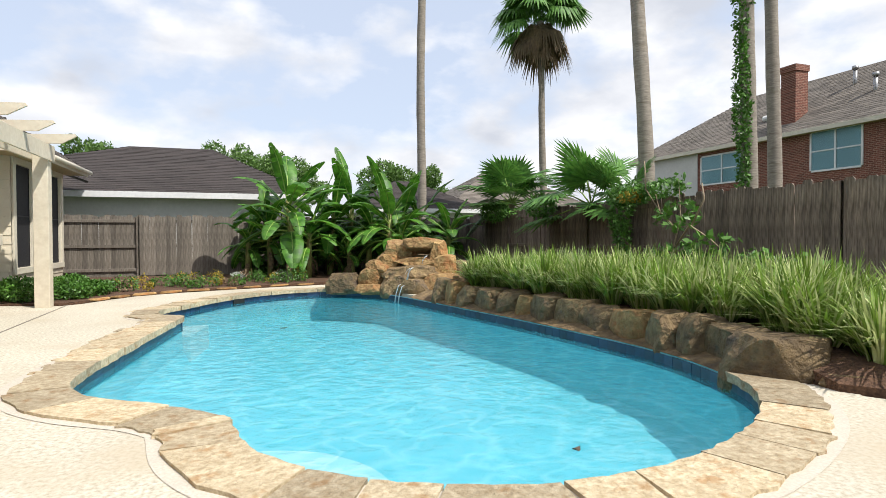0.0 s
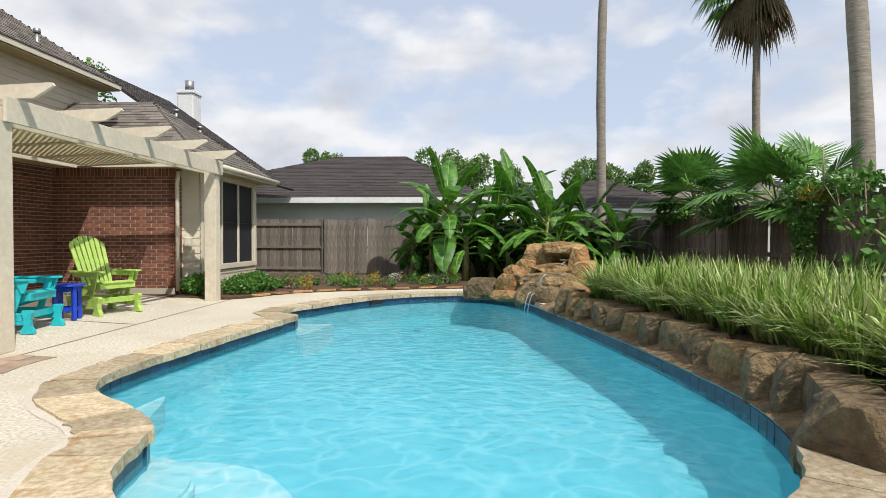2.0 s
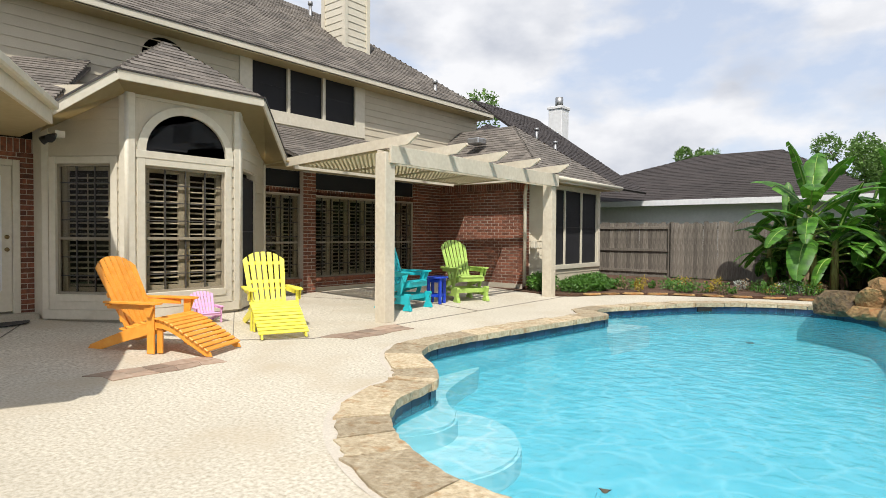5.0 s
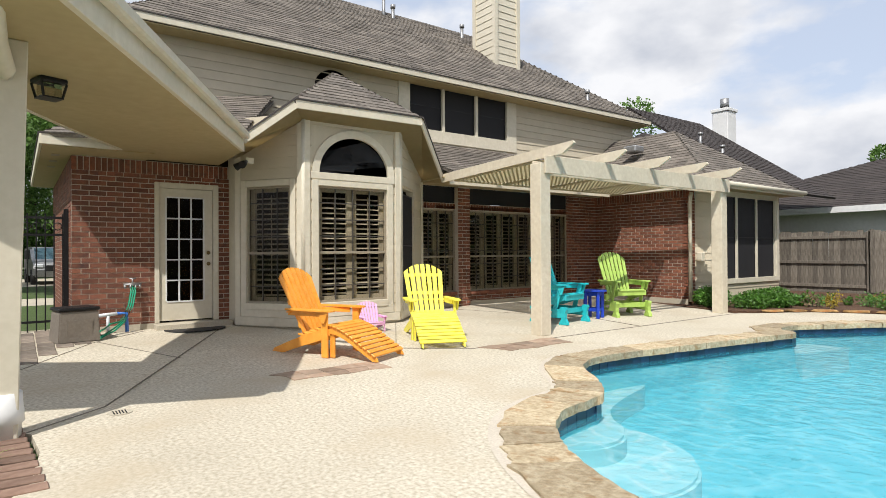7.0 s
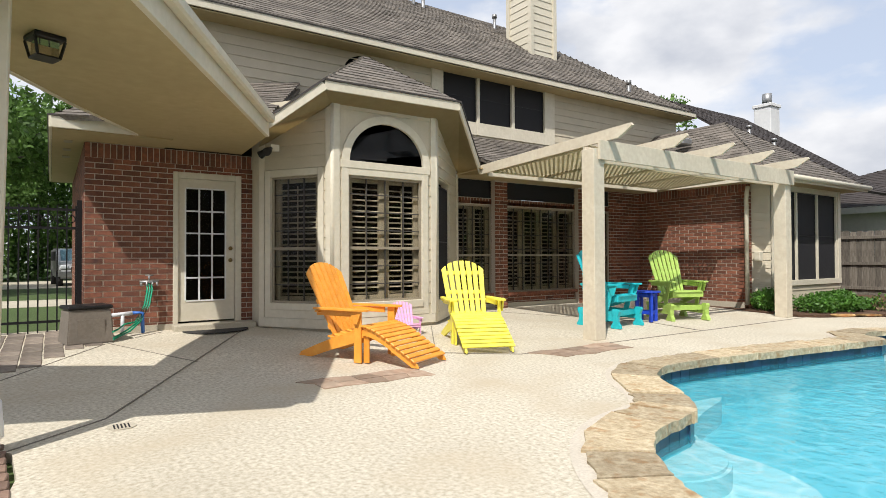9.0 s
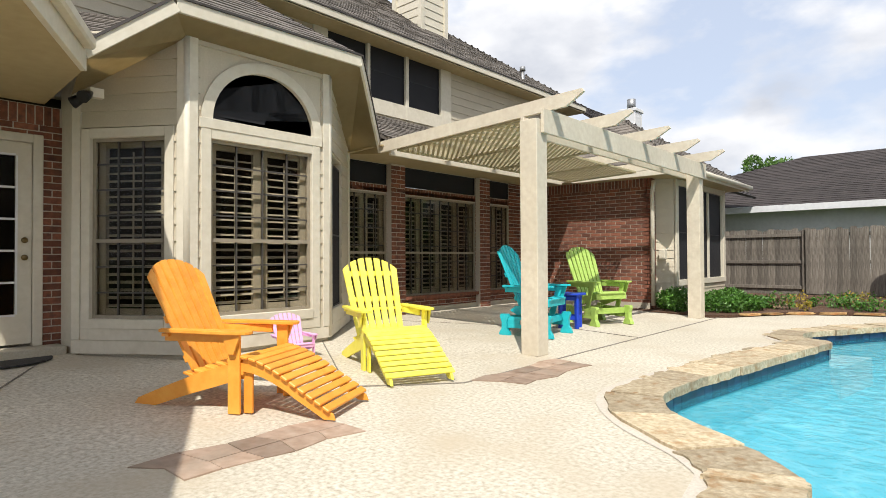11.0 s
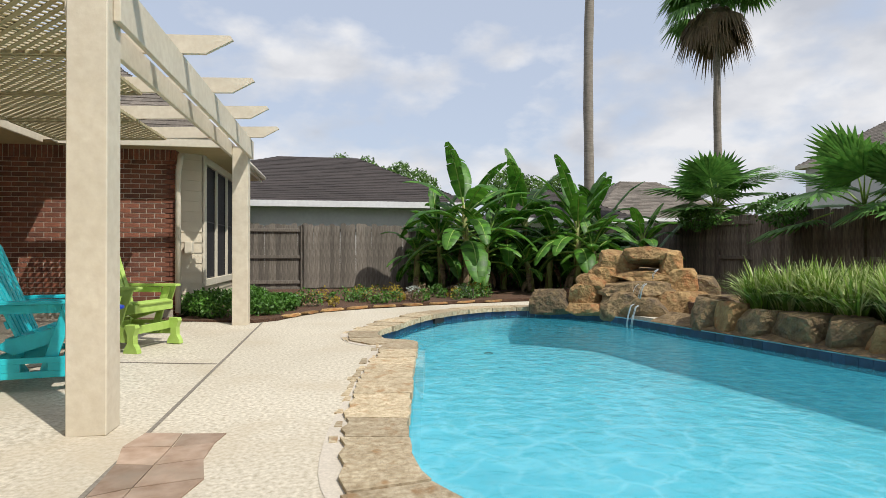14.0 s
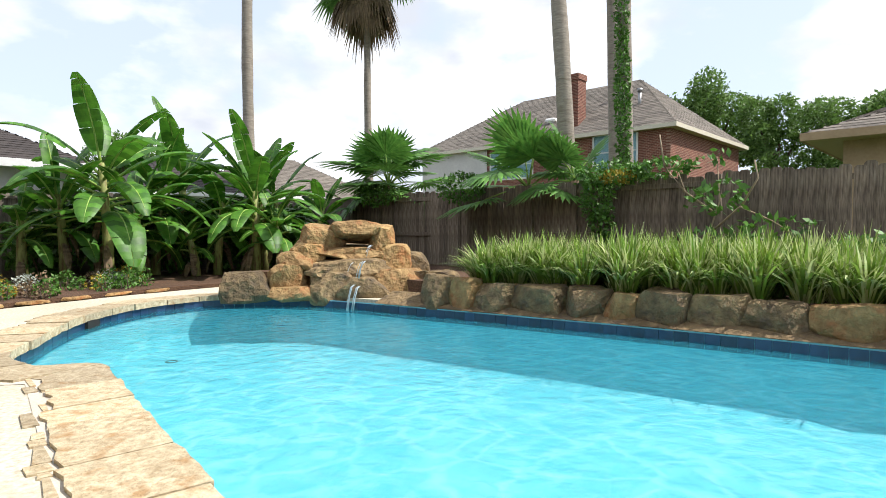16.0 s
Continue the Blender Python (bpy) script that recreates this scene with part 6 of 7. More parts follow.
def banana_leaf(rnd, base, heading, length, rise, droop, width):
    """Midrib curve and a torn, folded blade."""
    n = 16
    d = Vector((math.cos(heading) * math.cos(rise), math.sin(heading) * math.cos(rise), math.sin(rise)))
    p, rib = Vector(base), [Vector(base)]
    for k in range(n):
        d = (d + Vector((0, 0, -droop / n * (0.4 + 1.5 * k / n)))).normalized()
        p = p + d * length / n
        rib.append(p.copy())
    bv, bf = [], []
    for s in (-1, 1):
        k = 3
        while k < n:
            run = rnd.randint(2, 5)
            sag = rnd.uniform(0.1, 0.55)
            for j in range(k, min(k + run, n)):
                q = []
                for e in (j, j + 1):
                    u = (e - 3) / (n - 3)
                    w = width * max(0.03, math.sin(math.pi * min(1, u * 0.93 + 0.05)) ** 0.55)
                    t = (rib[min(e + 1, n)] - rib[max(e - 1, 0)]).normalized()
                    side = t.cross(Vector((0, 0, 1)))
                    side = side.normalized() if side.length > 0.05 else Vector((math.sin(heading), -math.cos(heading), 0))
                    up = side.cross(t)
                    q.append((rib[e], rib[e] + side * s * w * 0.55 + up * w * (0.20 - sag * 0.3), rib[e] + side * s * w + up * w * (0.14 - sag * 0.8)))
                i = len(bv)
                gap = 0.0 if j < k + run - 1 else 0.16
                bv += [q[0][0], q[0][1], q[0][2], q[1][0], q[1][1].lerp(q[0][1], gap * 0.4), q[1][2].lerp(q[0][2], gap)]
                bf += [(i, i + 1, i + 4, i + 3), (i + 1, i + 2, i + 5, i + 4)]
            k += run
    return rib, bv, bf


def banana_plant(x, y, height, leaves, seed, stem_r=0.09, size=1.0):
    rnd = random.Random(seed)
    height *= 0.9
    plant = thing("banana_plant", "green banana plant with broad torn leaves", "banana plant", "banana plants", at=pose(x, y, 0.05))
    lean = Vector((rnd.uniform(-0.15, 0.15), rnd.uniform(-0.15, 0.15), 0))
    bm = bmesh.new()
    tube(bm, [lean * u * u + Vector((0, 0, height * 0.62 * u)) for u in (0, 0.3, 0.65, 1.0)], [stem_r * 1.15, stem_r, stem_r * 0.85, stem_r * 0.55], 10)
    part("stem", bm, M["stem"], plant)
    leaves = int(leaves * 1.75)
    for k in range(leaves):
        a = k * 2.4 + rnd.uniform(-0.4, 0.4)
        young = k / leaves
        base = lean * (0.4 + 0.6 * young) + Vector((0, 0, height * (0.32 + 0.28 * young)))
        length = height * rnd.uniform(0.44, 0.60) * size
        rib, bv, bf = banana_leaf(rnd, base, a, length, radians(14 + 64 * young ** 1.8 + rnd.uniform(-10, 10)), 1.75 - 1.05 * young + rnd.uniform(-0.3, 0.35), height * 0.066 * size * rnd.uniform(0.85, 1.2))
        blade = new("leaf", raw_mesh("leaf", bv, bf, M["banana_leaf"], True))
        blade.parent = plant
        bm = bmesh.new()
        tube(bm, rib[::2], [0.028 - 0.0029 * j for j in range(len(rib[::2]))], 5)
        part("midrib", bm, M["leaf_rib"], blade)
    for k in range(3):
        a = rnd.uniform(0, 6.28)
        rib, bv, bf = banana_leaf(rnd, lean * 0.5 + Vector((0, 0, height * rnd.uniform(0.22, 0.4))), a, height * 0.26, radians(-30), 2.5, 0.07)
        dead = new("dead_leaf", raw_mesh("dead_leaf", bv, bf, M["dead_leaf"]))
        dead.parent = plant


for k, (x, y, h, n) in enumerate(((4.42, 10.0, 3.9, 12), (4.85, 9.95, 2.6, 8), (3.9, 10.7, 2.9, 9), (5.6, 11.0, 3.5, 10), (6.2, 11.2, 4.0, 9), (6.6, 10.3, 2.8, 9), (7.0, 9.4, 3.35, 12), (7.7, 10.3, 3.2, 10), (7.35, 9.0, 2.2, 7),
                                  (8.4, 10.9, 3.3, 9), (5.2, 11.4, 3.0, 8), (8.9, 10.0, 2.6, 8), (3.3, 11.0, 2.3, 7), (6.1, 10.2, 1.7, 6))):
    banana_plant(x, y, h, n, 100 + k, size=1.06 if k == 0 else 1.0)


def fan_leaf(rnd, base, heading, rise, stalk, radius, droop):
    """A stalk and a pleated fan of narrow pointed segments."""
    d = Vector((math.cos(heading) * math.cos(rise), math.sin(heading) * math.cos(rise), math.sin(rise)))
    side = d.cross(Vector((0, 0, 1))).normalized()
    up = side.cross(d)
    hub = Vector(base) + d * stalk - Vector((0, 0, 0.12 * stalk))
    tip_down = radians(rnd.uniform(-8, 42))
    d = d * math.cos(tip_down) - up * math.sin(tip_down)
    up = side.cross(d)
    verts, faces = [], []
    count = 34
    for k in range(count):
        a = (k / (count - 1) - 0.5) * radians(250)
        ray = (d * math.cos(a) + side * math.sin(a)).normalized()
        cross = up.cross(ray)
        r = radius * (0.78 + 0.22 * math.cos(a)) * rnd.uniform(0.93, 1.05)
        w = r * 0.06
        fold = up * (0.012 if k % 2 else -0.012)
        mid = hub + ray * r * 0.62 - Vector((0, 0, droop * r * 0.12)) + fold
        tip = hub + ray * r - Vector((0, 0, droop * r * rnd.uniform(0.3, 0.5)))
        i = len(verts)
        verts += [hub, mid - cross * w, mid + up * 0.012, mid + cross * w, tip]
        faces += [(i, i + 1, i + 2), (i, i + 2, i + 3), (i + 1, i + 4, i + 2), (i + 2, i + 4, i + 3)]
    return hub, verts, faces


def fan_palm(x, y, crown_z, leaves, radius, seed, label, low=-25):
    rnd = random.Random(seed)
    palm = thing("fan_palm", label, "palm", "fan palms", at=pose(x, y, 0))
    bm = bmesh.new()
    tube(bm, ((0, 0, 0), (0.02, 0, crown_z * 0.5), (0, 0.02, crown_z)), [0.16, 0.13, 0.10], 10)
    part("trunk", bm, M["dead_leaf"], palm)
    for k in range(leaves):
        hub, v, f = fan_leaf(rnd, (0, 0, crown_z), k * 2.4 + rnd.uniform(-0.3, 0.3), radians(low + (85 - low) * ((k + 0.5) / leaves)), radius * rnd.uniform(0.6, 0.9), radius * rnd.uniform(0.85, 1.1), rnd.uniform(0.1, 0.5))
        ob = new("leaf", raw_mesh("leaf", v, f, M["fan_leaf"]))
        ob.parent = palm
        bm = bmesh.new()
        tube(bm, ((0, 0, crown_z), hub * 0.5 + Vector((0, 0, crown_z * 0.5 + 0.05)), hub), [0.025, 0.016, 0.01], 5)
        part("stalk", bm, M["leaf_rib"], ob)


fan_palm(10.95, 9.75, 2.2, 16, 1.15, 5, "green fan palm leaning over the fence")
fan_palm(10.8, 5.25, 1.9, 10, 1.12, 6, "green fan palm spreading over the fence top")
fan_palm(11.0, 4.3, 2.0, 7, 0.85, 7, "bushy green fan palm behind the fence")


def tall_palm(x, y, height, r0, r1, lean, crown, seed, label):
    rnd = random.Random(seed)
    palm = thing("palm_tree", label, "palm tree", "tall palms", at=pose(x, y, 0))
    bm = bmesh.new()
    pts = [Vector((lean[0] * u * u + 0.03 * math.sin(9 * u), lean[1] * u * u, height * u)) for u in [k / 14 for k in range(15)]]
    tube(bm, pts, [r0 + (r1 - r0) * k / 14 + 0.008 * math.sin(k * 2.3) for k in range(15)], 14)
    part("trunk", bm, M["palm_bark"], palm)
    top = pts[-1]
    if crown:
        for k in range(26):
            rise = radians(-5 + 80 * rnd.random())
            hub, v, f = fan_leaf(rnd, top, k * 2.4, rise, 0.85 * crown, 0.85 * crown, 1.7)
            ob = new("frond", raw_mesh("frond", v, f, M["fan_leaf"]))
            ob.parent = palm
        for k in range(20):
            hub, v, f = fan_leaf(rnd, top - Vector((0, 0, rnd.uniform(-0.1, 0.45))), k * 2.4, radians(rnd.uniform(-50, 0)), rnd.uniform(0.25, 0.6) * crown, rnd.uniform(0.45, 0.8) * crown, rnd.uniform(2.0, 3.6))
            ob = new("dead_frond", raw_mesh("dead_frond", v, f, M["dead_leaf"]))
            ob.parent = palm


tall_palm(9.45, 14.3, 13.5, 0.17, 0.14, (0.1, 0, 0), 1.2, 1, "tall slender palm with a bare grey trunk")
tall_palm(15.75, 16.4, 10.6, 0.17, 0.12, (-0.2, 0, 0), 1.45, 2, "tall fan palm with a shaggy skirt of dead fronds")
tall_palm(12.45, 5.35, 12.5, 0.20, 0.15, (-0.2, 0.9, 0), 1.2, 3, "tall palm with a thick pale grey trunk")
tall_palm(16.1, 5.75, 12.5, 0.22, 0.17, (-0.1, 0.2, 0), 1.2, 4, "tall palm trunk wrapped in green vine")
tall_palm(19.2, 7.65, 14.5, 0.22, 0.17, (-0.2, 0.3, 0), 1.2, 5, "tall bare palm beside the vine-covered one")
vine = solid("climbing_vine", bmesh.new(), M["leaf"], "green vine climbing the palm trunk", "vine", kind="stuff")
vine.data = leaf_cloud("vine", [(15.85 - 0.01 * z, 5.62 + 0.02 * z, z, 0.24 + 0.08 * math.sin(z * 1.7), 0.24, 0.5) for z in [2.2 + 0.4 * k for k in range(13)]] + [(15.8, 5.65, 7.6, 0.4, 0.4, 0.3), (15.6, 5.9, 7.9, 0.5, 0.4, 0.25)], 2600, 0.06, M["leaf"], 3)


# mounded strap-leaf grass in the raised bed
def grass_clumps(name, spots, per, material, seed, label, length=(0.5, 0.92), width=0.0125):
    rnd = np.random.RandomState(seed)
    verts, faces = [], []
    for (cx, cy, cz, sc) in spots:
        for _ in range(per):
            a, lean = rnd.uniform(0, 2 * math.pi), rnd.uniform(0.15, 1.0)
            L = rnd.uniform(*length) * sc
            h = np.array((math.cos(a), math.sin(a), 0.0))
            s = np.array((-math.sin(a), math.cos(a), 0.0)) * width * rnd.uniform(0.7, 1.3) * sc
            p0 = np.array((cx, cy, cz)) + h * rnd.uniform(0, 0.10)
            i = len(verts)
            for u, w in ((0, 0.8), (0.35, 1.0), (0.7, 0.8), (1.0, 0.08)):
                out = L * lean * (0.45 * u + 0.45 * u * u)
                z = L * (0.95 * u - 0.60 * lean * u * u)
                p = p0 + h * out + np.array((0, 0, z))
                verts += [tuple(p - s * w), tuple(p + s * w)]
            faces += [(i + 2 * k, i + 2 * k + 1, i + 2 * k + 3, i + 2 * k + 2) for k in range(3)]
    return tagged(new(name, raw_mesh(name, verts, faces, material)), label, "grass", kind="stuff")


rnd = random.Random(8)
spots = []
for k in range(230):
    t = rnd.random()
    y = 3.65 - 6.9 * t
    front = 6.92 + 0.19 * (4.2 - y)
    x = min(front, 7.80) + rnd.random() ** 1.3 * 1.6
    if y < -2.6:
        x = max(x, 7.85)
    spots.append((x, y, 0.26 if y > -2.6 else 0.1, rnd.uniform(0.8, 1.15)))
grass_clumps("liriope_grass", spots, 62, M["grass"], 1, "mounded green strap-leaf grass filling the raised bed")
grass_clumps("variegated_grass", spots, 42, M["grass_pale"], 2, "pale cream-edged grass blades among the green", width=0.010)


def shrub(name, label, category, centres, count, size, material, seed, group="", stems=True):
    s = thing(name, label, category, group)
    ob = new("foliage", leaf_cloud("foliage", centres, count, size, material, seed))
    ob.parent = s
    if stems:
        rnd = random.Random(seed)
        for c in centres:
            bm = bmesh.new()
            tube(bm, ((c[0], c[1], 0.02), (c[0] + rnd.uniform(-0.05, 0.05), c[1], c[2])), [0.012, 0.006], 5)
            part("stem", bm, M["bark"], s)
    return s


for k, (x, y, r, h) in enumerate(((-0.62, 5.82, 0.42, 0.5), (-0.95, 6.15, 0.3, 0.45), (0.05, 6.15, 0.45, 0.36), (0.25, 6.75, 0.45, 0.36), (-0.25, 7.2, 0.5, 0.4), (0.3, 7.5, 0.42, 0.3), (-0.5, 8.3, 0.5, 0.4))):
    shrub("shrub", "low dense green shrub beside the pergola post", "shrub", [(x, y, h * 0.5, r, r, h * 0.5), (x + 0.1, y - 0.05, h * 0.62, r * 0.7, r * 0.7, h * 0.4)], 1500, 0.034, M["leaf"], 20 + k, "shrubs by the post")
rnd = random.Random(5)
for k in range(60):
    x = rnd.uniform(0.5, 4.7)
    y = 6.45 + 0.43 * x + rnd.uniform(0.12, 1.0) ** 1.4 * 1.6
    r = rnd.uniform(0.09, 0.24)
    shrub("bedding_plant", "small leafy bedding plant in the mulch bed", "plant", [(x, y, 0.09 + r * 0.5, r, r, r * 0.75), (x + r * 0.4, y, 0.10 + r * 0.9, r * 0.5, r * 0.5, r * 0.6)], 120, 0.028, M["leaf" if k % 5 > 1 else "yellow_leaf" if k % 5 else "dead_leaf"], 60 + k, "bedding plants")
for k, (x, y, r) in enumerate(((4.0, 8.75, 0.22), (4.2, 8.95, 0.16), (3.0, 9.2, 0.18))):
    shrub("silver_plant", "silvery grey low plant in the mulch bed", "plant", [(x, y, 0.2, r, r, r * 0.7)], 320, 0.022, M["silver_leaf"], 95 + k, "silver plants")
shrub("hedge", "dense dark green growth behind the banana plants", "hedge", [(3.6 + 0.62 * k, 11.25 - 0.12 * (k % 3), 0.75 + 0.3 * (k % 2), 0.55, 0.4, 0.75) for k in range(10)], 5200, 0.09, M["leaf"], 71)
for k, (x, y) in enumerate(((0.55, 5.98), (0.82, 6.42), (1.2, 6.84), (1.68, 7.14), (2.2, 7.38), (2.78, 7.62), (3.35, 7.82), (3.95, 8.03), (4.6, 8.18))):
    ob = new("edging_stone", rock_mesh("edging_stone", 0.3, 0.09, 0.04, k + 120, M["rock_gold"], 0.4))
    tagged(ob, "low flat stone edging the mulch bed", "stone", "edging stones")
    ob.matrix_basis = pose(x, y, 0.035, 0, 0, 58 if x < 1 else 32 if x < 2 else 20)
# tangle of vine over the fence and a leafy crooked branch
shrub("fence_vine", "green vine tangled over the fence top", "vine", [(10.3, 3.2, 2.0, 0.35, 0.8, 0.25), (10.25, 3.4, 1.6, 0.22, 0.35, 0.5), (10.22, 3.3, 1.15, 0.15, 0.25, 0.4), (10.35, 2.3, 2.05, 0.3, 0.6, 0.18), (10.2, 6.6, 1.95, 0.3, 0.7, 0.35), (10.2, 9.4, 1.9, 0.3, 0.9, 0.3)], 3600, 0.05, M["leaf"], 33)
shrub("yellowing_vine", "yellowing vine leaves on the fence", "vine", [(10.2, 3.0, 1.95, 0.22, 0.35, 0.15)], 180, 0.05, M["yellow_leaf"], 34, stems=False)
branch = thing("crooked_shrub", "sparse crooked shrub with pale bare branches", "shrub")
for pts in (((9.8, 1.5, 0.3), (9.75, 1.35, 0.9), (9.8, 1.2, 1.45), (9.8, 1.25, 2.1)), ((9.78, 1.3, 1.0), (9.7, 0.9, 1.35), (9.7, 0.5, 1.15), (9.7, 0.2, 0.95)), ((9.78, 1.3, 1.3), (9.8, 1.7, 1.6), (9.8, 1.8, 1.9)), ((9.8, 1.7, 1.6), (9.75, 2.0, 2.0), (9.8, 2.1, 2.5)), ((9.75, 0.9, 1.35), (9.8, 0.7, 1.75), (9.8, 0.75, 2.0))):
    bm = bmesh.new()
    tube(bm, pts, [0.018, 0.014, 0.010, 0.005][:len(pts)], 6)
    part("branch", bm, M["twig"], branch)
ob = new("foliage", leaf_cloud("foliage", [(9.75, 1.2, 1.5, 0.3, 0.5, 0.3), (9.7, 0.5, 1.05, 0.25, 0.55, 0.2), (9.7, 1.3, 0.8, 0.3, 0.5, 0.3), (9.8, 1.3, 2.1, 0.1, 0.25, 0.12)], 330, 0.075, M["leaf"], 44))
ob.parent = branch
shrub("leafy_shrub", "bright green shrub at the end of the grass bed", "shrub", [(9.2, -1.5, 0.6, 0.45, 0.5, 0.35), (8.9, -2.2, 0.4, 0.5, 0.5, 0.3), (9.5, -0.6, 0.7, 0.4, 0.5, 0.3)], 900, 0.06, M["leaf"], 51)
lawn_spots = [(x, y, -0.05, 0.32) for x, y in ((1.75 + 1.5 * u, -6.82 - 0.45 * u - 1.3 * w) for u, w in ((rnd.random(), rnd.random()) for _ in range(330)))]
grass_clumps("lawn_edge", lawn_spots, 30, M["grass"], 9, "tuft of lawn grass at the deck's edge", width=0.012)


def broad_tree(x, y, height, spread, seed, label, leaves=2600, size=0.22, group="background trees", low=0.42):
    rnd = random.Random(seed)
    tree = thing("tree", label, "tree", group, at=pose(x, y, 0))
    bm = bmesh.new()
    tube(bm, ((0, 0, 0), (0.05, 0, height * 0.3), (0, 0.1, height * 0.62)), [0.05 * height * 0.5, 0.04 * height * 0.5, 0.02 * height * 0.5], 9)
    part("trunk", bm, M["bark"], tree)
    blobs = []
    for k in range(11 if low > 0.3 else 18):
        a = k * 2.4
        rr = spread * rnd.uniform(0.15, 0.75)
        z = height * rnd.uniform(low, 0.9)
        p = (rr * math.cos(a), rr * math.sin(a), z, spread * rnd.uniform(0.25, 0.42), spread * rnd.uniform(0.25, 0.42), height * rnd.uniform(0.09, 0.16))
        blobs.append(p)
        bm = bmesh.new()
        tube(bm, ((0, 0.05, height * 0.4), (p[0] * 0.5, p[1] * 0.5, (height * 0.45 + z) / 2), p[:3]), [0.012 * height, 0.008 * height, 0.003 * height], 6)
        part("limb", bm, M["bark"], tree)
    ob = new("crown", leaf_cloud("crown", blobs, leaves, size, M["tree_leaf"], seed))
    ob.parent = tree


for k, (x, y, h, s) in enumerate(((-6.6, 40, 8.6, 2.4), (3.6, 42, 8.6, 3.6), (7.5, 46, 8.0, 3.2), (14.5, 40, 7.0, 3.0), (20, 44, 7.6, 3.4), (40, 14, 12.0, 3.6), (42, 8.5, 10.0, 3.6), (41, 3.5, 9.6, 3.8), (40, -2, 9.4, 3.6), (-17.5, 22.5, 11.0, 4.2),
                                  (-36, -9.5, 10.5, 5.0), (-38, -3.5, 11.0, 5.0), (-30, 1.5, 11.5, 5.0), (-24, -13.5, 10.5, 5.0), (-20.5, -12.2, 8.6, 4.0), (-19.5, -1.6, 9.0, 3.6), (-18.0, -8.6, 9.0, 3.4), (-33, -16, 10.5, 5.0), (-42, -7, 12.0, 5.5), (52, 22, 12, 4.5), (46, 14, 11.5, 4.5), (47, 18, 10.5, 4.0))):
    broad_tree(x, y, h, s, 300 + k, "leafy broad tree beyond the houses", 20000 if x < -18 else 15000 if x > 15 else 9000, 0.13, low=0.04 if x < -23 else 0.3 if x < -18 else 0.42)


shrub("far_hedge", "dense green hedge beyond the street", "hedge", [(-41 + (k % 2), -24 + 2.1 * k, 1.7, 1.3, 1.6, 1.9) for k in range(20)], 9000, 0.26, M["tree_leaf"], 77)


# ---- neighbouring houses ----
def hip_house(name, label, x0, x1, y0, y1, eave, ridge, ridge_ends, wall_mat, roof_mat, over=0.5):
    h = thing(name, label, "house", "neighbouring houses")
    for a, b in (((x0, y0), (x1, y0)), ((x1, y0 + 0.2), (x1, y1 - 0.2)), ((x1, y1), (x0, y1)), ((x0, y1 - 0.2), (x0, y0 + 0.2))):
        wall_core(a, b, 0, eave - 0.12, [], M[wall_mat], h, 0.2)
    c = [Vector(p) for p in ((x0 - over, y0 - over, eave), (x1 + over, y0 - over, eave), (x1 + over, y1 + over, eave), (x0 - over, y1 + over, eave))]
    r0, r1 = (Vector((*p, ridge)) for p in ridge_ends)
    if abs(r0.x - r1.x) > abs(r0.y - r1.y):
        sides = ((c[0], c[1], r1, r0), (c[1], c[2], r1), (c[2], c[3], r0, r1), (c[3], c[0], r0))
    else:
        sides = ((c[0], c[1], r0), (c[1], c[2], r1, r0), (c[2], c[3], r1), (c[3], c[0], r0, r1))
    for q in sides:
        shingled(q, h, material=roof_mat, course=0.2, tab=0.5)
    for a, b in zip(c, c[1:] + c[:1]):
        fascia(a, b, 0.2, h, 0.04, M["white"] if wall_mat == "grey_wall" else M["tan_wall"] if wall_mat == "tan_wall" else M["trim"])
    bm = bmesh.new()
    prism(bm, [(v.x, v.y) for v in c], eave - 0.18, eave - 0.15)
    part("soffit", bm, M["white"] if wall_mat == "grey_wall" else M["soffit"], h)
    return h


hip_house("rear_house", "low pale house with a dark brown hip roof", -7.5, 5.2, 15.6, 25.5, 2.72, 4.95, ((-1.1, 20.4), (2.0, 20.4)), "grey_wall", "shingle_dark")
hip_house("far_rear_house", "distant low house with a brown hip roof", 15.5, 25, 27, 36, 3.0, 5.6, ((19, 31), (21.5, 31)), "grey_wall", "shingle")
hip_house("rear_corner_house", "distant low house with a dark roof", 9.0, 14.5, 21.5, 29, 2.6, 4.3, ((11.2, 25), (12.3, 25)), "grey_wall", "shingle_dark")
side_house = hip_house("side_house", "two-storey red brick house with a grey-brown hip roof", 27.8, 37.6, 9.3, 25.6, 6.05, 9.65, ((32.6, 13.0), (32.6, 21)), "far_brick", "shingle", 0.4)
for y0, y1, z0, z1 in ((10.95, 13.2, 4.15, 5.85), (17.0, 19.9, 4.1, 5.6)):
    win = new("window")
    win.parent, win.matrix_basis = side_house, pose(27.8, (y0 + y1) / 2, 0, 0, 0, 90)
    w = (y1 - y0) / 2
    bm = bmesh.new()
    for q in ((-w - 0.08, -w, z0, z1), (w, w + 0.08, z0, z1), (-w, w, z1, z1 + 0.08), (-w, w, z0 - 0.08, z0), (-0.04, 0.04, z0, z1), (-w, -0.04, (z0 + z1) / 2 - 0.03, (z0 + z1) / 2 + 0.03), (0.04, w, (z0 + z1) / 2 - 0.03, (z0 + z1) / 2 + 0.03)):
        box(bm, q[0], q[1], 0.0, 0.06, q[2], q[3])
    part("window_frame", bm, M["white"], win)
    bm = bmesh.new()
    box(bm, -w, w, 0.015, 0.03, z0, z1)
    part("pane", bm, M["glass_blue"], win)
    bm = bmesh.new()
    box(bm, -w, w, 0.003, 0.012, z0, z1)
    part("blind", bm, M["pvc"], win)
bm = bmesh.new()
box(bm, 27.74, 27.78, 20.2, 25.6, 0, 5.9)
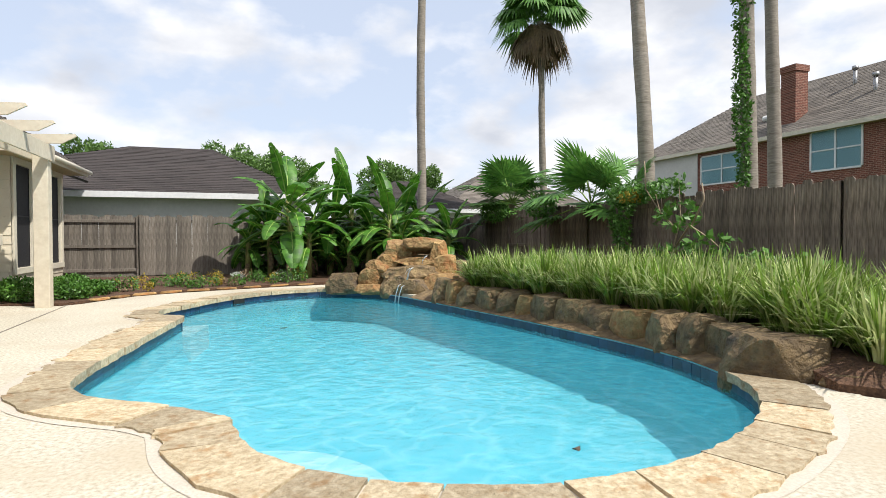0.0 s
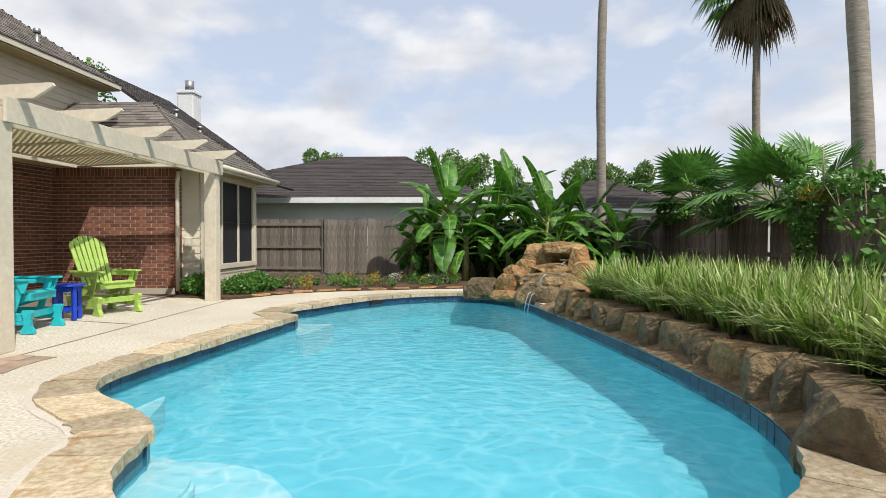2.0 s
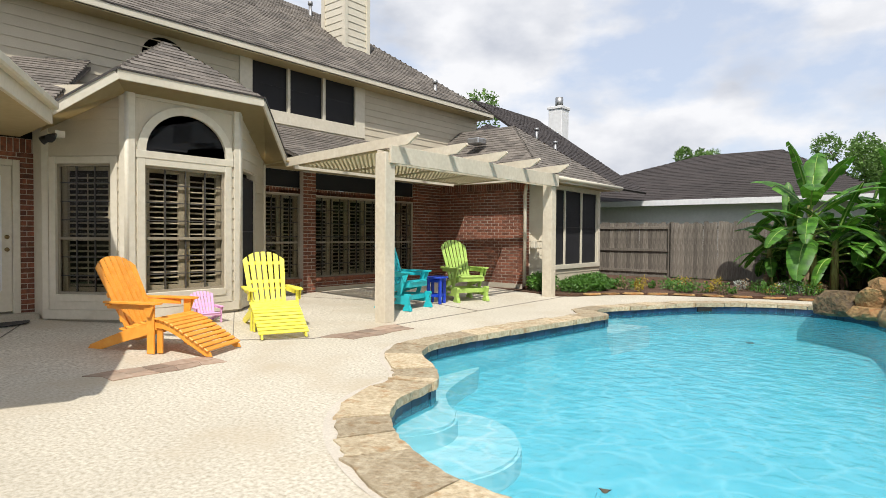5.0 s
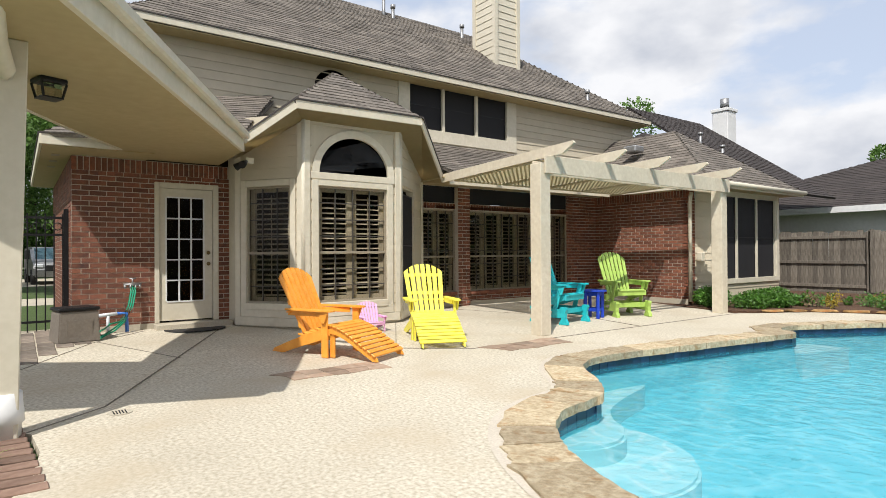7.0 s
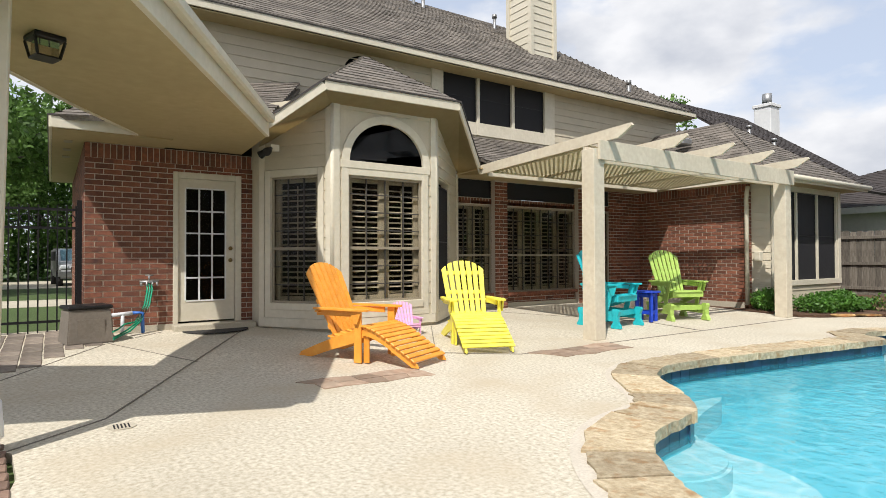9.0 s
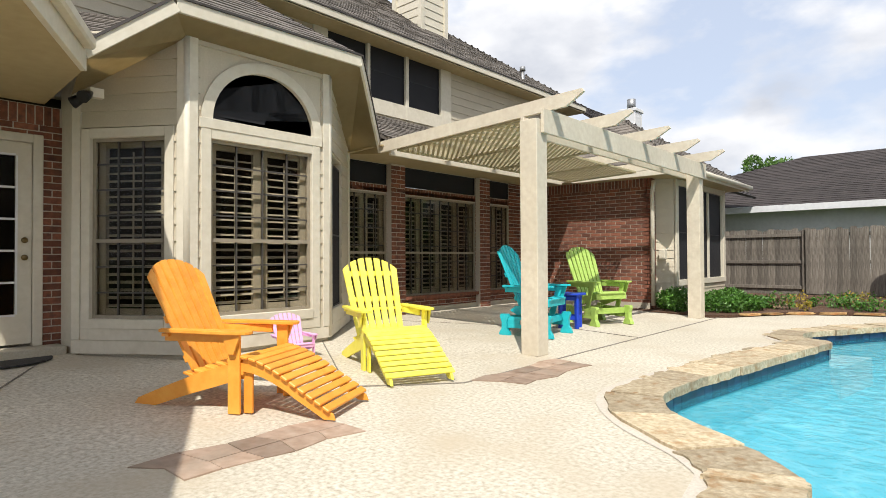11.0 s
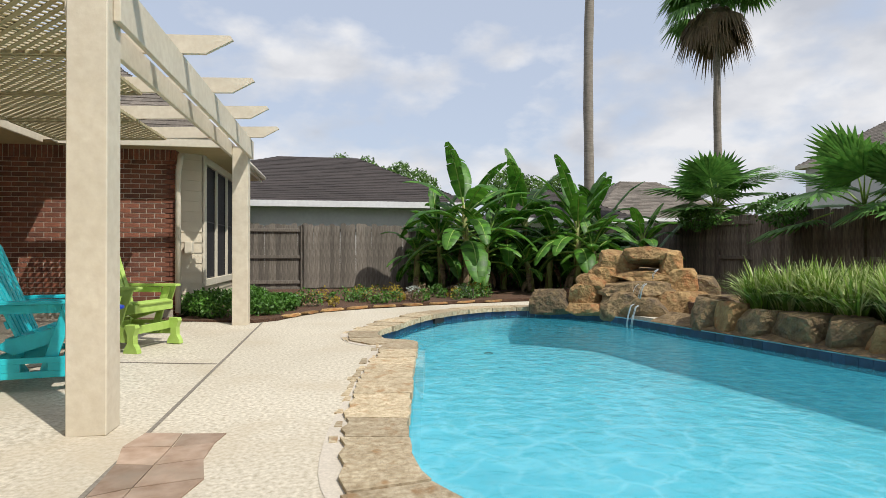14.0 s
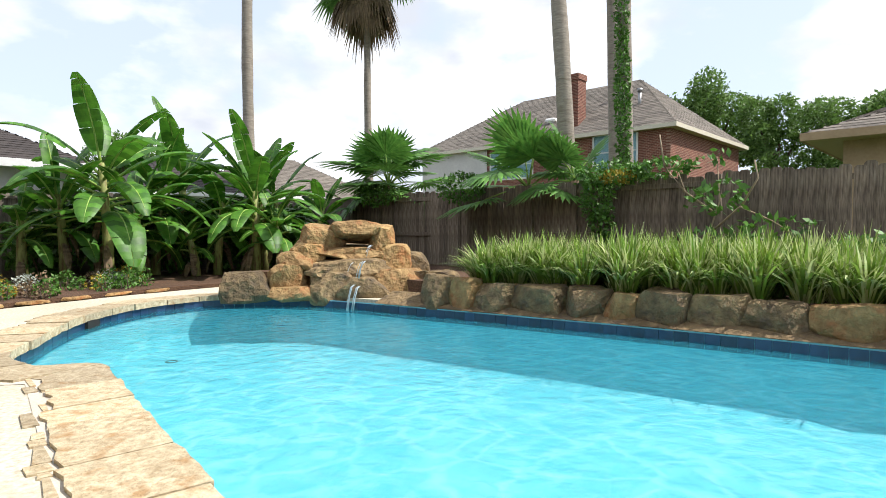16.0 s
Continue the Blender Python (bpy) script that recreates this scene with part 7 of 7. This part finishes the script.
part("siding_wall", bm, M["grey_wall"], side_house)
bm = bmesh.new()
box(bm, 28.2, 29.0, 14.4, 15.2, 6.1, 9.25), box(bm, 28.15, 29.05, 14.35, 15.25, 9.1, 9.4)
part("chimney", bm, M["far_brick"], side_house)
for x, y, z in ((30.8, 13.4, 8.4), (29.7, 11.7, 7.55)):
    bm = bmesh.new()
    tube(bm, ((x, y, z - 0.3), (x, y, z + 0.7)), 0.09, 8), tube(bm, ((x, y, z + 0.7), (x, y, z + 0.85)), 0.14, 8)
    part("roof_vent", bm, M["metal"], side_house)
bm = bmesh.new()
box(bm, 28.9, 29.7, 16.3, 17.0, 7.15, 7.45, 0.1)
part("roof_vent", bm, M["white"], side_house)
hip_house("tan_house", "tan stuccoed house with a grey-brown hip roof", 19.0, 28, -12, 1.2, 3.55, 6.2, ((23.5, -3.6), (23.5, -7)), "tan_wall", "shingle", 0.8)
far_house = hip_house("next_house", "dark-roofed house with a white boarded chimney", -16, -6.6, 13.5, 27, 3.3, 7.2, ((-11.2, 18.5), (-11.2, 22)), "grey_wall", "shingle_dark")
bm = bmesh.new()
box(bm, -8.5, -7.75, 20.1, 20.9, 4.5, 8.0, 0.03), box(bm, -8.55, -7.7, 20.05, 20.95, 7.85, 8.0, 0.02)
part("chimney", bm, M["white"], far_house)
bm = bmesh.new()
tube(bm, ((-8.1, 20.5, 8.0), (-8.1, 20.5, 8.5)), 0.2, 10)
part("chimney_cap", bm, M["metal"], far_house)
# street beyond the gate
bm = bmesh.new()
box(bm, -15.5, -12.5, -30, 10, -0.058, -0.05), box(bm, -34, -24, -60, 40, -0.058, -0.05)
solid("street", bm, M["slab"], "pale concrete drive beyond the gate", "road", kind="structure")
car = thing("parked_car", "silver sport utility vehicle parked in the street", "car", at=pose(-27.5, -5.3, -0.05, 0, 0, 4))
bm = bmesh.new()
prof = [(-2.2, 0.35), (2.2, 0.35), (2.25, 0.75), (2.1, 1.0), (1.2, 1.1), (0.6, 1.7), (-1.9, 1.75), (-2.2, 1.1)]
va = [bm.verts.new((x, -0.9, z)) for x, z in prof]
vb = [bm.verts.new((x, 0.9, z)) for x, z in prof]
bm.faces.new(va), bm.faces.new(vb[::-1])
for k in range(8):
    bm.faces.new((va[k], va[(k + 1) % 8], vb[(k + 1) % 8], vb[k]))
bmesh.ops.bevel(bm, geom=bm.edges[:], offset=0.08, segments=2, affect="EDGES")
part("body", bm, M["metal"], car)
for x in (-1.4, 1.4):
    for y in (-0.82, 0.82):
        bm = bmesh.new()
        tube(bm, ((x, y - 0.11, 0.35), (x, y + 0.11, 0.35)), 0.35, 16)
        part("wheel", bm, M["rubber"], car)
bm = bmesh.new()
box(bm, -1.7, 0.5, -0.93, 0.93, 1.15, 1.58, 0.03)
part("side_window", bm, M["screen"], car, "dark side windows")
bm = bmesh.new()
beam(bm, (1.17, 0, 1.17), (0.68, 0, 1.66), 1.5, 0.05, up=(1, 0, 1))
part("windshield", bm, M["glass_blue"], car, "pale reflecting windshield")
bm = bmesh.new()
box(bm, 2.2, 2.28, -0.45, 0.45, 0.62, 0.88, 0.02)
part("grille", bm, M["black_hole"], car)
for y in (-0.7, 0.7):
    bm = bmesh.new()
    box(bm, 2.1, 2.24, y - 0.16, y + 0.16, 0.78, 0.94, 0.03)
    part("headlight", bm, M["pvc"], car)


# ---- laid pieces: coping, tiles, bricks ----
def along(loop):
    out, total = [], 0.0
    n = len(loop)
    for i in range(n):
        a, b = Vector(loop[i]), Vector(loop[(i + 1) % n])
        out.append((total, a, b))
        total += (b - a).length
    return out, total


def point_at(table, total, s):
    s %= total
    for d, a, b in reversed(table):
        if s >= d:
            t = (b - a).normalized()
            return a + t * (s - d), Vector((-t.y, t.x))
    return table[0][1], Vector((0, 1))


table, total = along(POOL)
POOL_POINTS = np.array(POOL)


def reach(q, n, width):
    """How far out a stone may go before it meets the stones of another side."""
    while width > 0.12 and np.hypot(*(POOL_POINTS - np.array((q.x + n.x * width, q.y + n.y * width))).T).min() < 0.9 * width:
        width -= 0.02
    return width


coping = thing("pool_coping", "golden flagstone coping round the pool", "coping", kind="structure")
rnd = random.Random(11)
s, skew = 0.0, 0.0
while s < total - 0.1:
    w = min(rnd.uniform(0.32, 0.68), total - s)
    p, n = point_at(table, total, s + w / 2)
    rocky = p.x > 5.2 and p.y > -2.75 and not (p.x < 5.4 and p.y < 0)
    next_skew = rnd.uniform(-0.07, 0.07) if reach(*point_at(table, total, s + w), 0.5) > 0.45 else 0.0
    if not rocky:
        wide = rnd.uniform(0.33, 0.41)
        bm = bmesh.new()
        steps = 5
        inner_e, outer_e = [], []
        for k in range(steps + 1):
            q, nn = point_at(table, total, s + 0.008 + (w - 0.016) * k / steps)
            inner_e.append(q - nn * 0.045 + nn * rnd.uniform(-0.012, 0.012))
            q, nn = point_at(table, total, s + 0.008 + skew + (w - 0.016 + next_skew - skew) * k / steps)
            outer_e.append(q + nn * reach(q, nn, wide + rnd.uniform(-0.022, 0.022)))
        kept = [outer_e[0]]
        for q in outer_e[1:]:
            if (q - kept[-1]).dot(inner_e[-1] - inner_e[0]) > 0.004:
                kept.append(q)
        outline = [(q.x, q.y) for q in inner_e + kept[::-1]]
        top = 0.022 + rnd.uniform(-0.006, 0.008)
        prism(bm, outline, lambda x, y: patio_z(x) - 0.055, lambda x, y: patio_z(x) + top)
        part("coping_stone", bm, M["coping"], coping)
        a = s + (0.0 if p.x < 3.2 and p.y > -1.4 else 9.0)
        while a < s + w - 0.05:
            b = min(a + rnd.uniform(0.10, 0.30), s + w)
            if rnd.random() < 0.5:
                a = b
                continue
            bm = bmesh.new()
            lo, hi = wide + 0.022, wide + rnd.uniform(0.06, 0.12)
            ends = [point_at(table, total, a + 0.006), point_at(table, total, b - 0.006)]
            prism(bm, [(q.x + nn.x * d, q.y + nn.y * d) for q, nn, d in ((*ends[0], lo), (*ends[1], lo + rnd.uniform(0, 0.02)), (*ends[1], hi + rnd.uniform(-0.015, 0.015)), (*ends[0], hi + rnd.uniform(-0.015, 0.015)))],
                  lambda x, y: patio_z(x) - 0.05, lambda x, y: patio_z(x) + 0.010)
            part("filler_stone", bm, M["coping"], coping)
            a = b
    skew = next_skew
    s += w
bm = bmesh.new()
ring_strip(bm, offset_loop(POOL, 0.0), 0.005, offset_loop(POOL, 0.44), 0.004)
bmesh.ops.delete(bm, geom=[f for f in bm.faces if f.calc_center_median().x > 5.2 and f.calc_center_median().y > -2.75], context="FACES")
for v in bm.verts:
    v.co.z = v.co.z + patio_z(v.co.x)
part("coping_mortar", bm, M["mortar"], coping)
bm = bmesh.new()
ring_strip(bm, offset_loop(POOL, -0.02), -0.02, offset_loop(POOL, 0.42), 0.12)
bmesh.ops.delete(bm, geom=[f for f in bm.faces if not (f.calc_center_median().x > 5.9 and f.calc_center_median().y > -2.5 and f.calc_center_median().y < 4.6)], context="FACES")
part("stone_footing", bm, M["rock"], edge)
tiles = thing("waterline_tiles", "glazed dark blue waterline tiles", "tiles", kind="structure")
bm = bmesh.new()
box(bm, -0.073, 0.073, -0.008, 0.006, -0.20, -0.045)
tile_mesh = mesh_of("tile", bm, M["tile"])
k, s = 0, 0.0
while s < total:
    p, n = point_at(table, total, s + 0.075)
    ob = new("tile", tile_mesh)
    ob.parent = tiles
    ob.matrix_basis = Matrix.Translation((p.x - n.x * 0.006, p.y - n.y * 0.006, 0)) @ Matrix.Rotation(math.atan2(n.x, -n.y) if False else math.atan2(-n.x, n.y), 4, "Z")
    s += 0.15
# solid block, the shade inside the skimmer mouth put into its black colour
bm = bmesh.new()
box(bm, -0.16, 0.16, -0.02, 0.012, -0.15, -0.05)
p, n = point_at(table, total, 0)
sk = solid("skimmer_opening", bm, M["black_hole"], "dark skimmer mouth in the pool wall", "skimmer")
sk.matrix_basis = Matrix.Translation((3.03, 5.97, 0)) @ Matrix.Rotation(radians(52), 4, "Z")

bm = bmesh.new()
rnd = random.Random(2)
f = [bm.verts.new((0.035 * math.cos(a) * (1 + 0.3 * math.sin(3 * a)), 0.016 * math.sin(a), 0.012 * math.cos(2 * a))) for a in [k * math.pi / 6 for k in range(12)]]
bm.faces.new(f)
bmesh.ops.solidify(bm, geom=bm.faces[:], thickness=0.004)
solid("fallen_leaf", bm, M["bark"], "curled brown leaf floating on the water", "leaf", at=pose(5.0, -3.35, WATER_Z + 0.012, 0, 0, 20))
grate = thing("deck_drain", "small round slotted drain in the deck", "drain", at=pose(0.95, -5.95, 0.002))
bm = bmesh.new()
prism(bm, [(0.09 * math.cos(k * math.pi / 10), 0.09 * math.sin(k * math.pi / 10)) for k in range(20)], 0, 0.004)
part("cover", bm, M["slab"], grate)
# slots are thin raised bars with their shade as black colour
for k in range(5):
    bm = bmesh.new()
    box(bm, -0.06, 0.06, -0.052 + 0.022 * k, -0.042 + 0.022 * k, 0.003, 0.0055)
    part("slot", bm, M["black_hole"], grate)
bm = bmesh.new()
tube(bm, [(0.07 * math.cos(k * math.pi / 8), 0.07 * math.sin(k * math.pi / 8), 0) for k in range(17)], 0.008, 6)
solid("pool_drain", bm, M["grey_plastic"], "small round drain ring on the pool floor", "drain", at=pose(3.9, 5.9, FLOOR_Z + 0.005))
for x, y, z in ((-1.9, 6.9, 3.62), (-3.2, 6.6, 3.95)):
    bm = bmesh.new()
    box(bm, x - 0.2, x + 0.2, y - 0.2, y + 0.2, z - 0.05, z + 0.12, 0.03)
    part("roof_vent", bm, M["metal"], house)

# flagstone inlays let into the deck
for corners, label in (([(0.27, -4.5), (0.68, -4.38), (0.72, -3.25), (0.28, -3.3)], "brown flagstone patch let into the deck by the lounge chairs"),
                       ([(0.26, -1.66), (0.72, -1.46), (0.72, -0.28), (0.24, -0.2)], "brown flagstone patch let into the deck by the pergola post")):
    patch = thing("flagstone_patch", label, "paving", "flagstone patches")
    a, b, c, d = (Vector(p) for p in corners)
    rows, cols = 5, 2
    rnd = random.Random(int(10 * (a.y + 10)))
    grid = [[a.lerp(b, i / cols).lerp(d.lerp(c, i / cols), j / rows) + (Vector((rnd.uniform(-0.05, 0.05), rnd.uniform(-0.07, 0.07))) if 0 < i < cols or 0 < j < rows else Vector((0, 0))) for i in range(cols + 1)] for j in range(rows + 1)]
    for j in range(rows):
        for i in range(cols):
            q = [grid[j][i], grid[j][i + 1], grid[j + 1][i + 1], grid[j + 1][i]]
            mid = (q[0] + q[1] + q[2] + q[3]) / 4
            bm = bmesh.new()
            prism(bm, [(p.x + (mid.x - p.x) * 0.03, p.y + (mid.y - p.y) * 0.03) for p in q], -0.02, 0.006 + rnd.uniform(0, 0.004))
            part("flagstone", bm, M["inlay"], patch)

# bricks
bm = bmesh.new()
box(bm, -BRICK_L / 2, BRICK_L / 2, -0.02, 0.006, -BRICK_H / 2, BRICK_H / 2)
brick_mesh = mesh_of("brick", bm, M["brick"])
CUBE = ((0, 1, 3, 2), (4, 6, 7, 5), (0, 4, 5, 1), (2, 3, 7, 6), (0, 2, 6, 4), (1, 5, 7, 3))
for core, length, z0, z1, holes, soldier in BRICK_JOBS:
    whole, verts, faces = [], [], []

    def joined(x0, x1, za, zb):
        k = len(verts)
        verts.extend((x, y, z) for x in (x0, x1) for y in (-0.02, 0.006) for z in (za, zb))
        faces.extend(tuple(k + i for i in f) for f in CUBE)
    row, z = 0, z0 + 0.005
    top = z1 - (0.21 if soldier else 0.0)
    while z < top - 0.03:
        zb = min(z + BRICK_H, top)
        zb = top if soldier and top - zb < 0.045 else zb
        for s0, s1 in clip_spans(length, z, zb, holes):
            x = s0 - (BRICK_L + MORTAR) * (0.5 if row % 2 else 0.0)
            x = s0 - ((s0 + (row % 2) * 0.104) % (BRICK_L + MORTAR))
            while x < s1 - 0.01:
                a, b = max(x, s0 + 0.002), min(x + BRICK_L, s1 - 0.002)
                if b - a > BRICK_L - 0.002 and zb - z > BRICK_H - 0.002:
                    whole.append(((a + b) / 2, (z + zb) / 2))
                elif b - a > 0.012:
                    joined(a, b, z, zb)
                x += BRICK_L + MORTAR
        z += BRICK_H + MORTAR
        row += 1
    if soldier:
        x = 0.0
        while x < length - 0.03:
            joined(x, min(x + BRICK_H, length), top + 0.004, top + 0.202)
            x += BRICK_H + MORTAR
    for h0, h1, hz0, hz1 in holes:
        if abs(hz0 - 2.36) < 0.01:
            x = h0
            while x < h1:
                joined(x, min(x + BRICK_H, h1), 2.235, 2.35)
                x += BRICK_H + MORTAR
    whole.sort(key=lambda p: abs(p[1] - 1.4) + 0.2 * abs(p[0] - length / 2))
    near = 300 if length > 2 and z0 < 1 and length < 4 else 0
    pieces("brick", brick_mesh, [pose(x, 0, z) for x, z in whole[:near]], core)
    for x, zc in whole[near:]:
        joined(x - BRICK_L / 2, x + BRICK_L / 2, zc - BRICK_H / 2, zc + BRICK_H / 2)
    if verts:
        ob = new("bricks", raw_mesh("bricks", verts, faces, M["brick"]))
        ob.parent = core
        tagged(ob, kind="stuff")

# irregular clay and stone pavers between the deck and the iron gate
pavers = thing("paver_field", "weathered grey-brown pavers beside the iron gate", "paving", kind="structure")
rnd = random.Random(21)
for j in range(19):
    for i in range(12):
        x = -4.2 + 0.31 * i + (0.15 if j % 2 else 0.0)
        y = -9.6 + 0.205 * j
        limit = -7.12 + (x + 0.5) * (1.32 / -2.36) if x > -2.86 else -5.8 - (x + 2.86) * 0.35
        if y + 0.12 > limit or y > -6.12 and x < -3.5:
            continue
        bm = bmesh.new()
        box(bm, -0.148, 0.148, -0.096, 0.096, -0.05, 0.008, 0.006)
        ob = part("paver", bm, M["paver_grey"], pavers)
        ob.matrix_basis = pose(x, y, patio_z(x) + rnd.uniform(-0.002, 0.005), 0, 1.7, rnd.uniform(-2, 2))
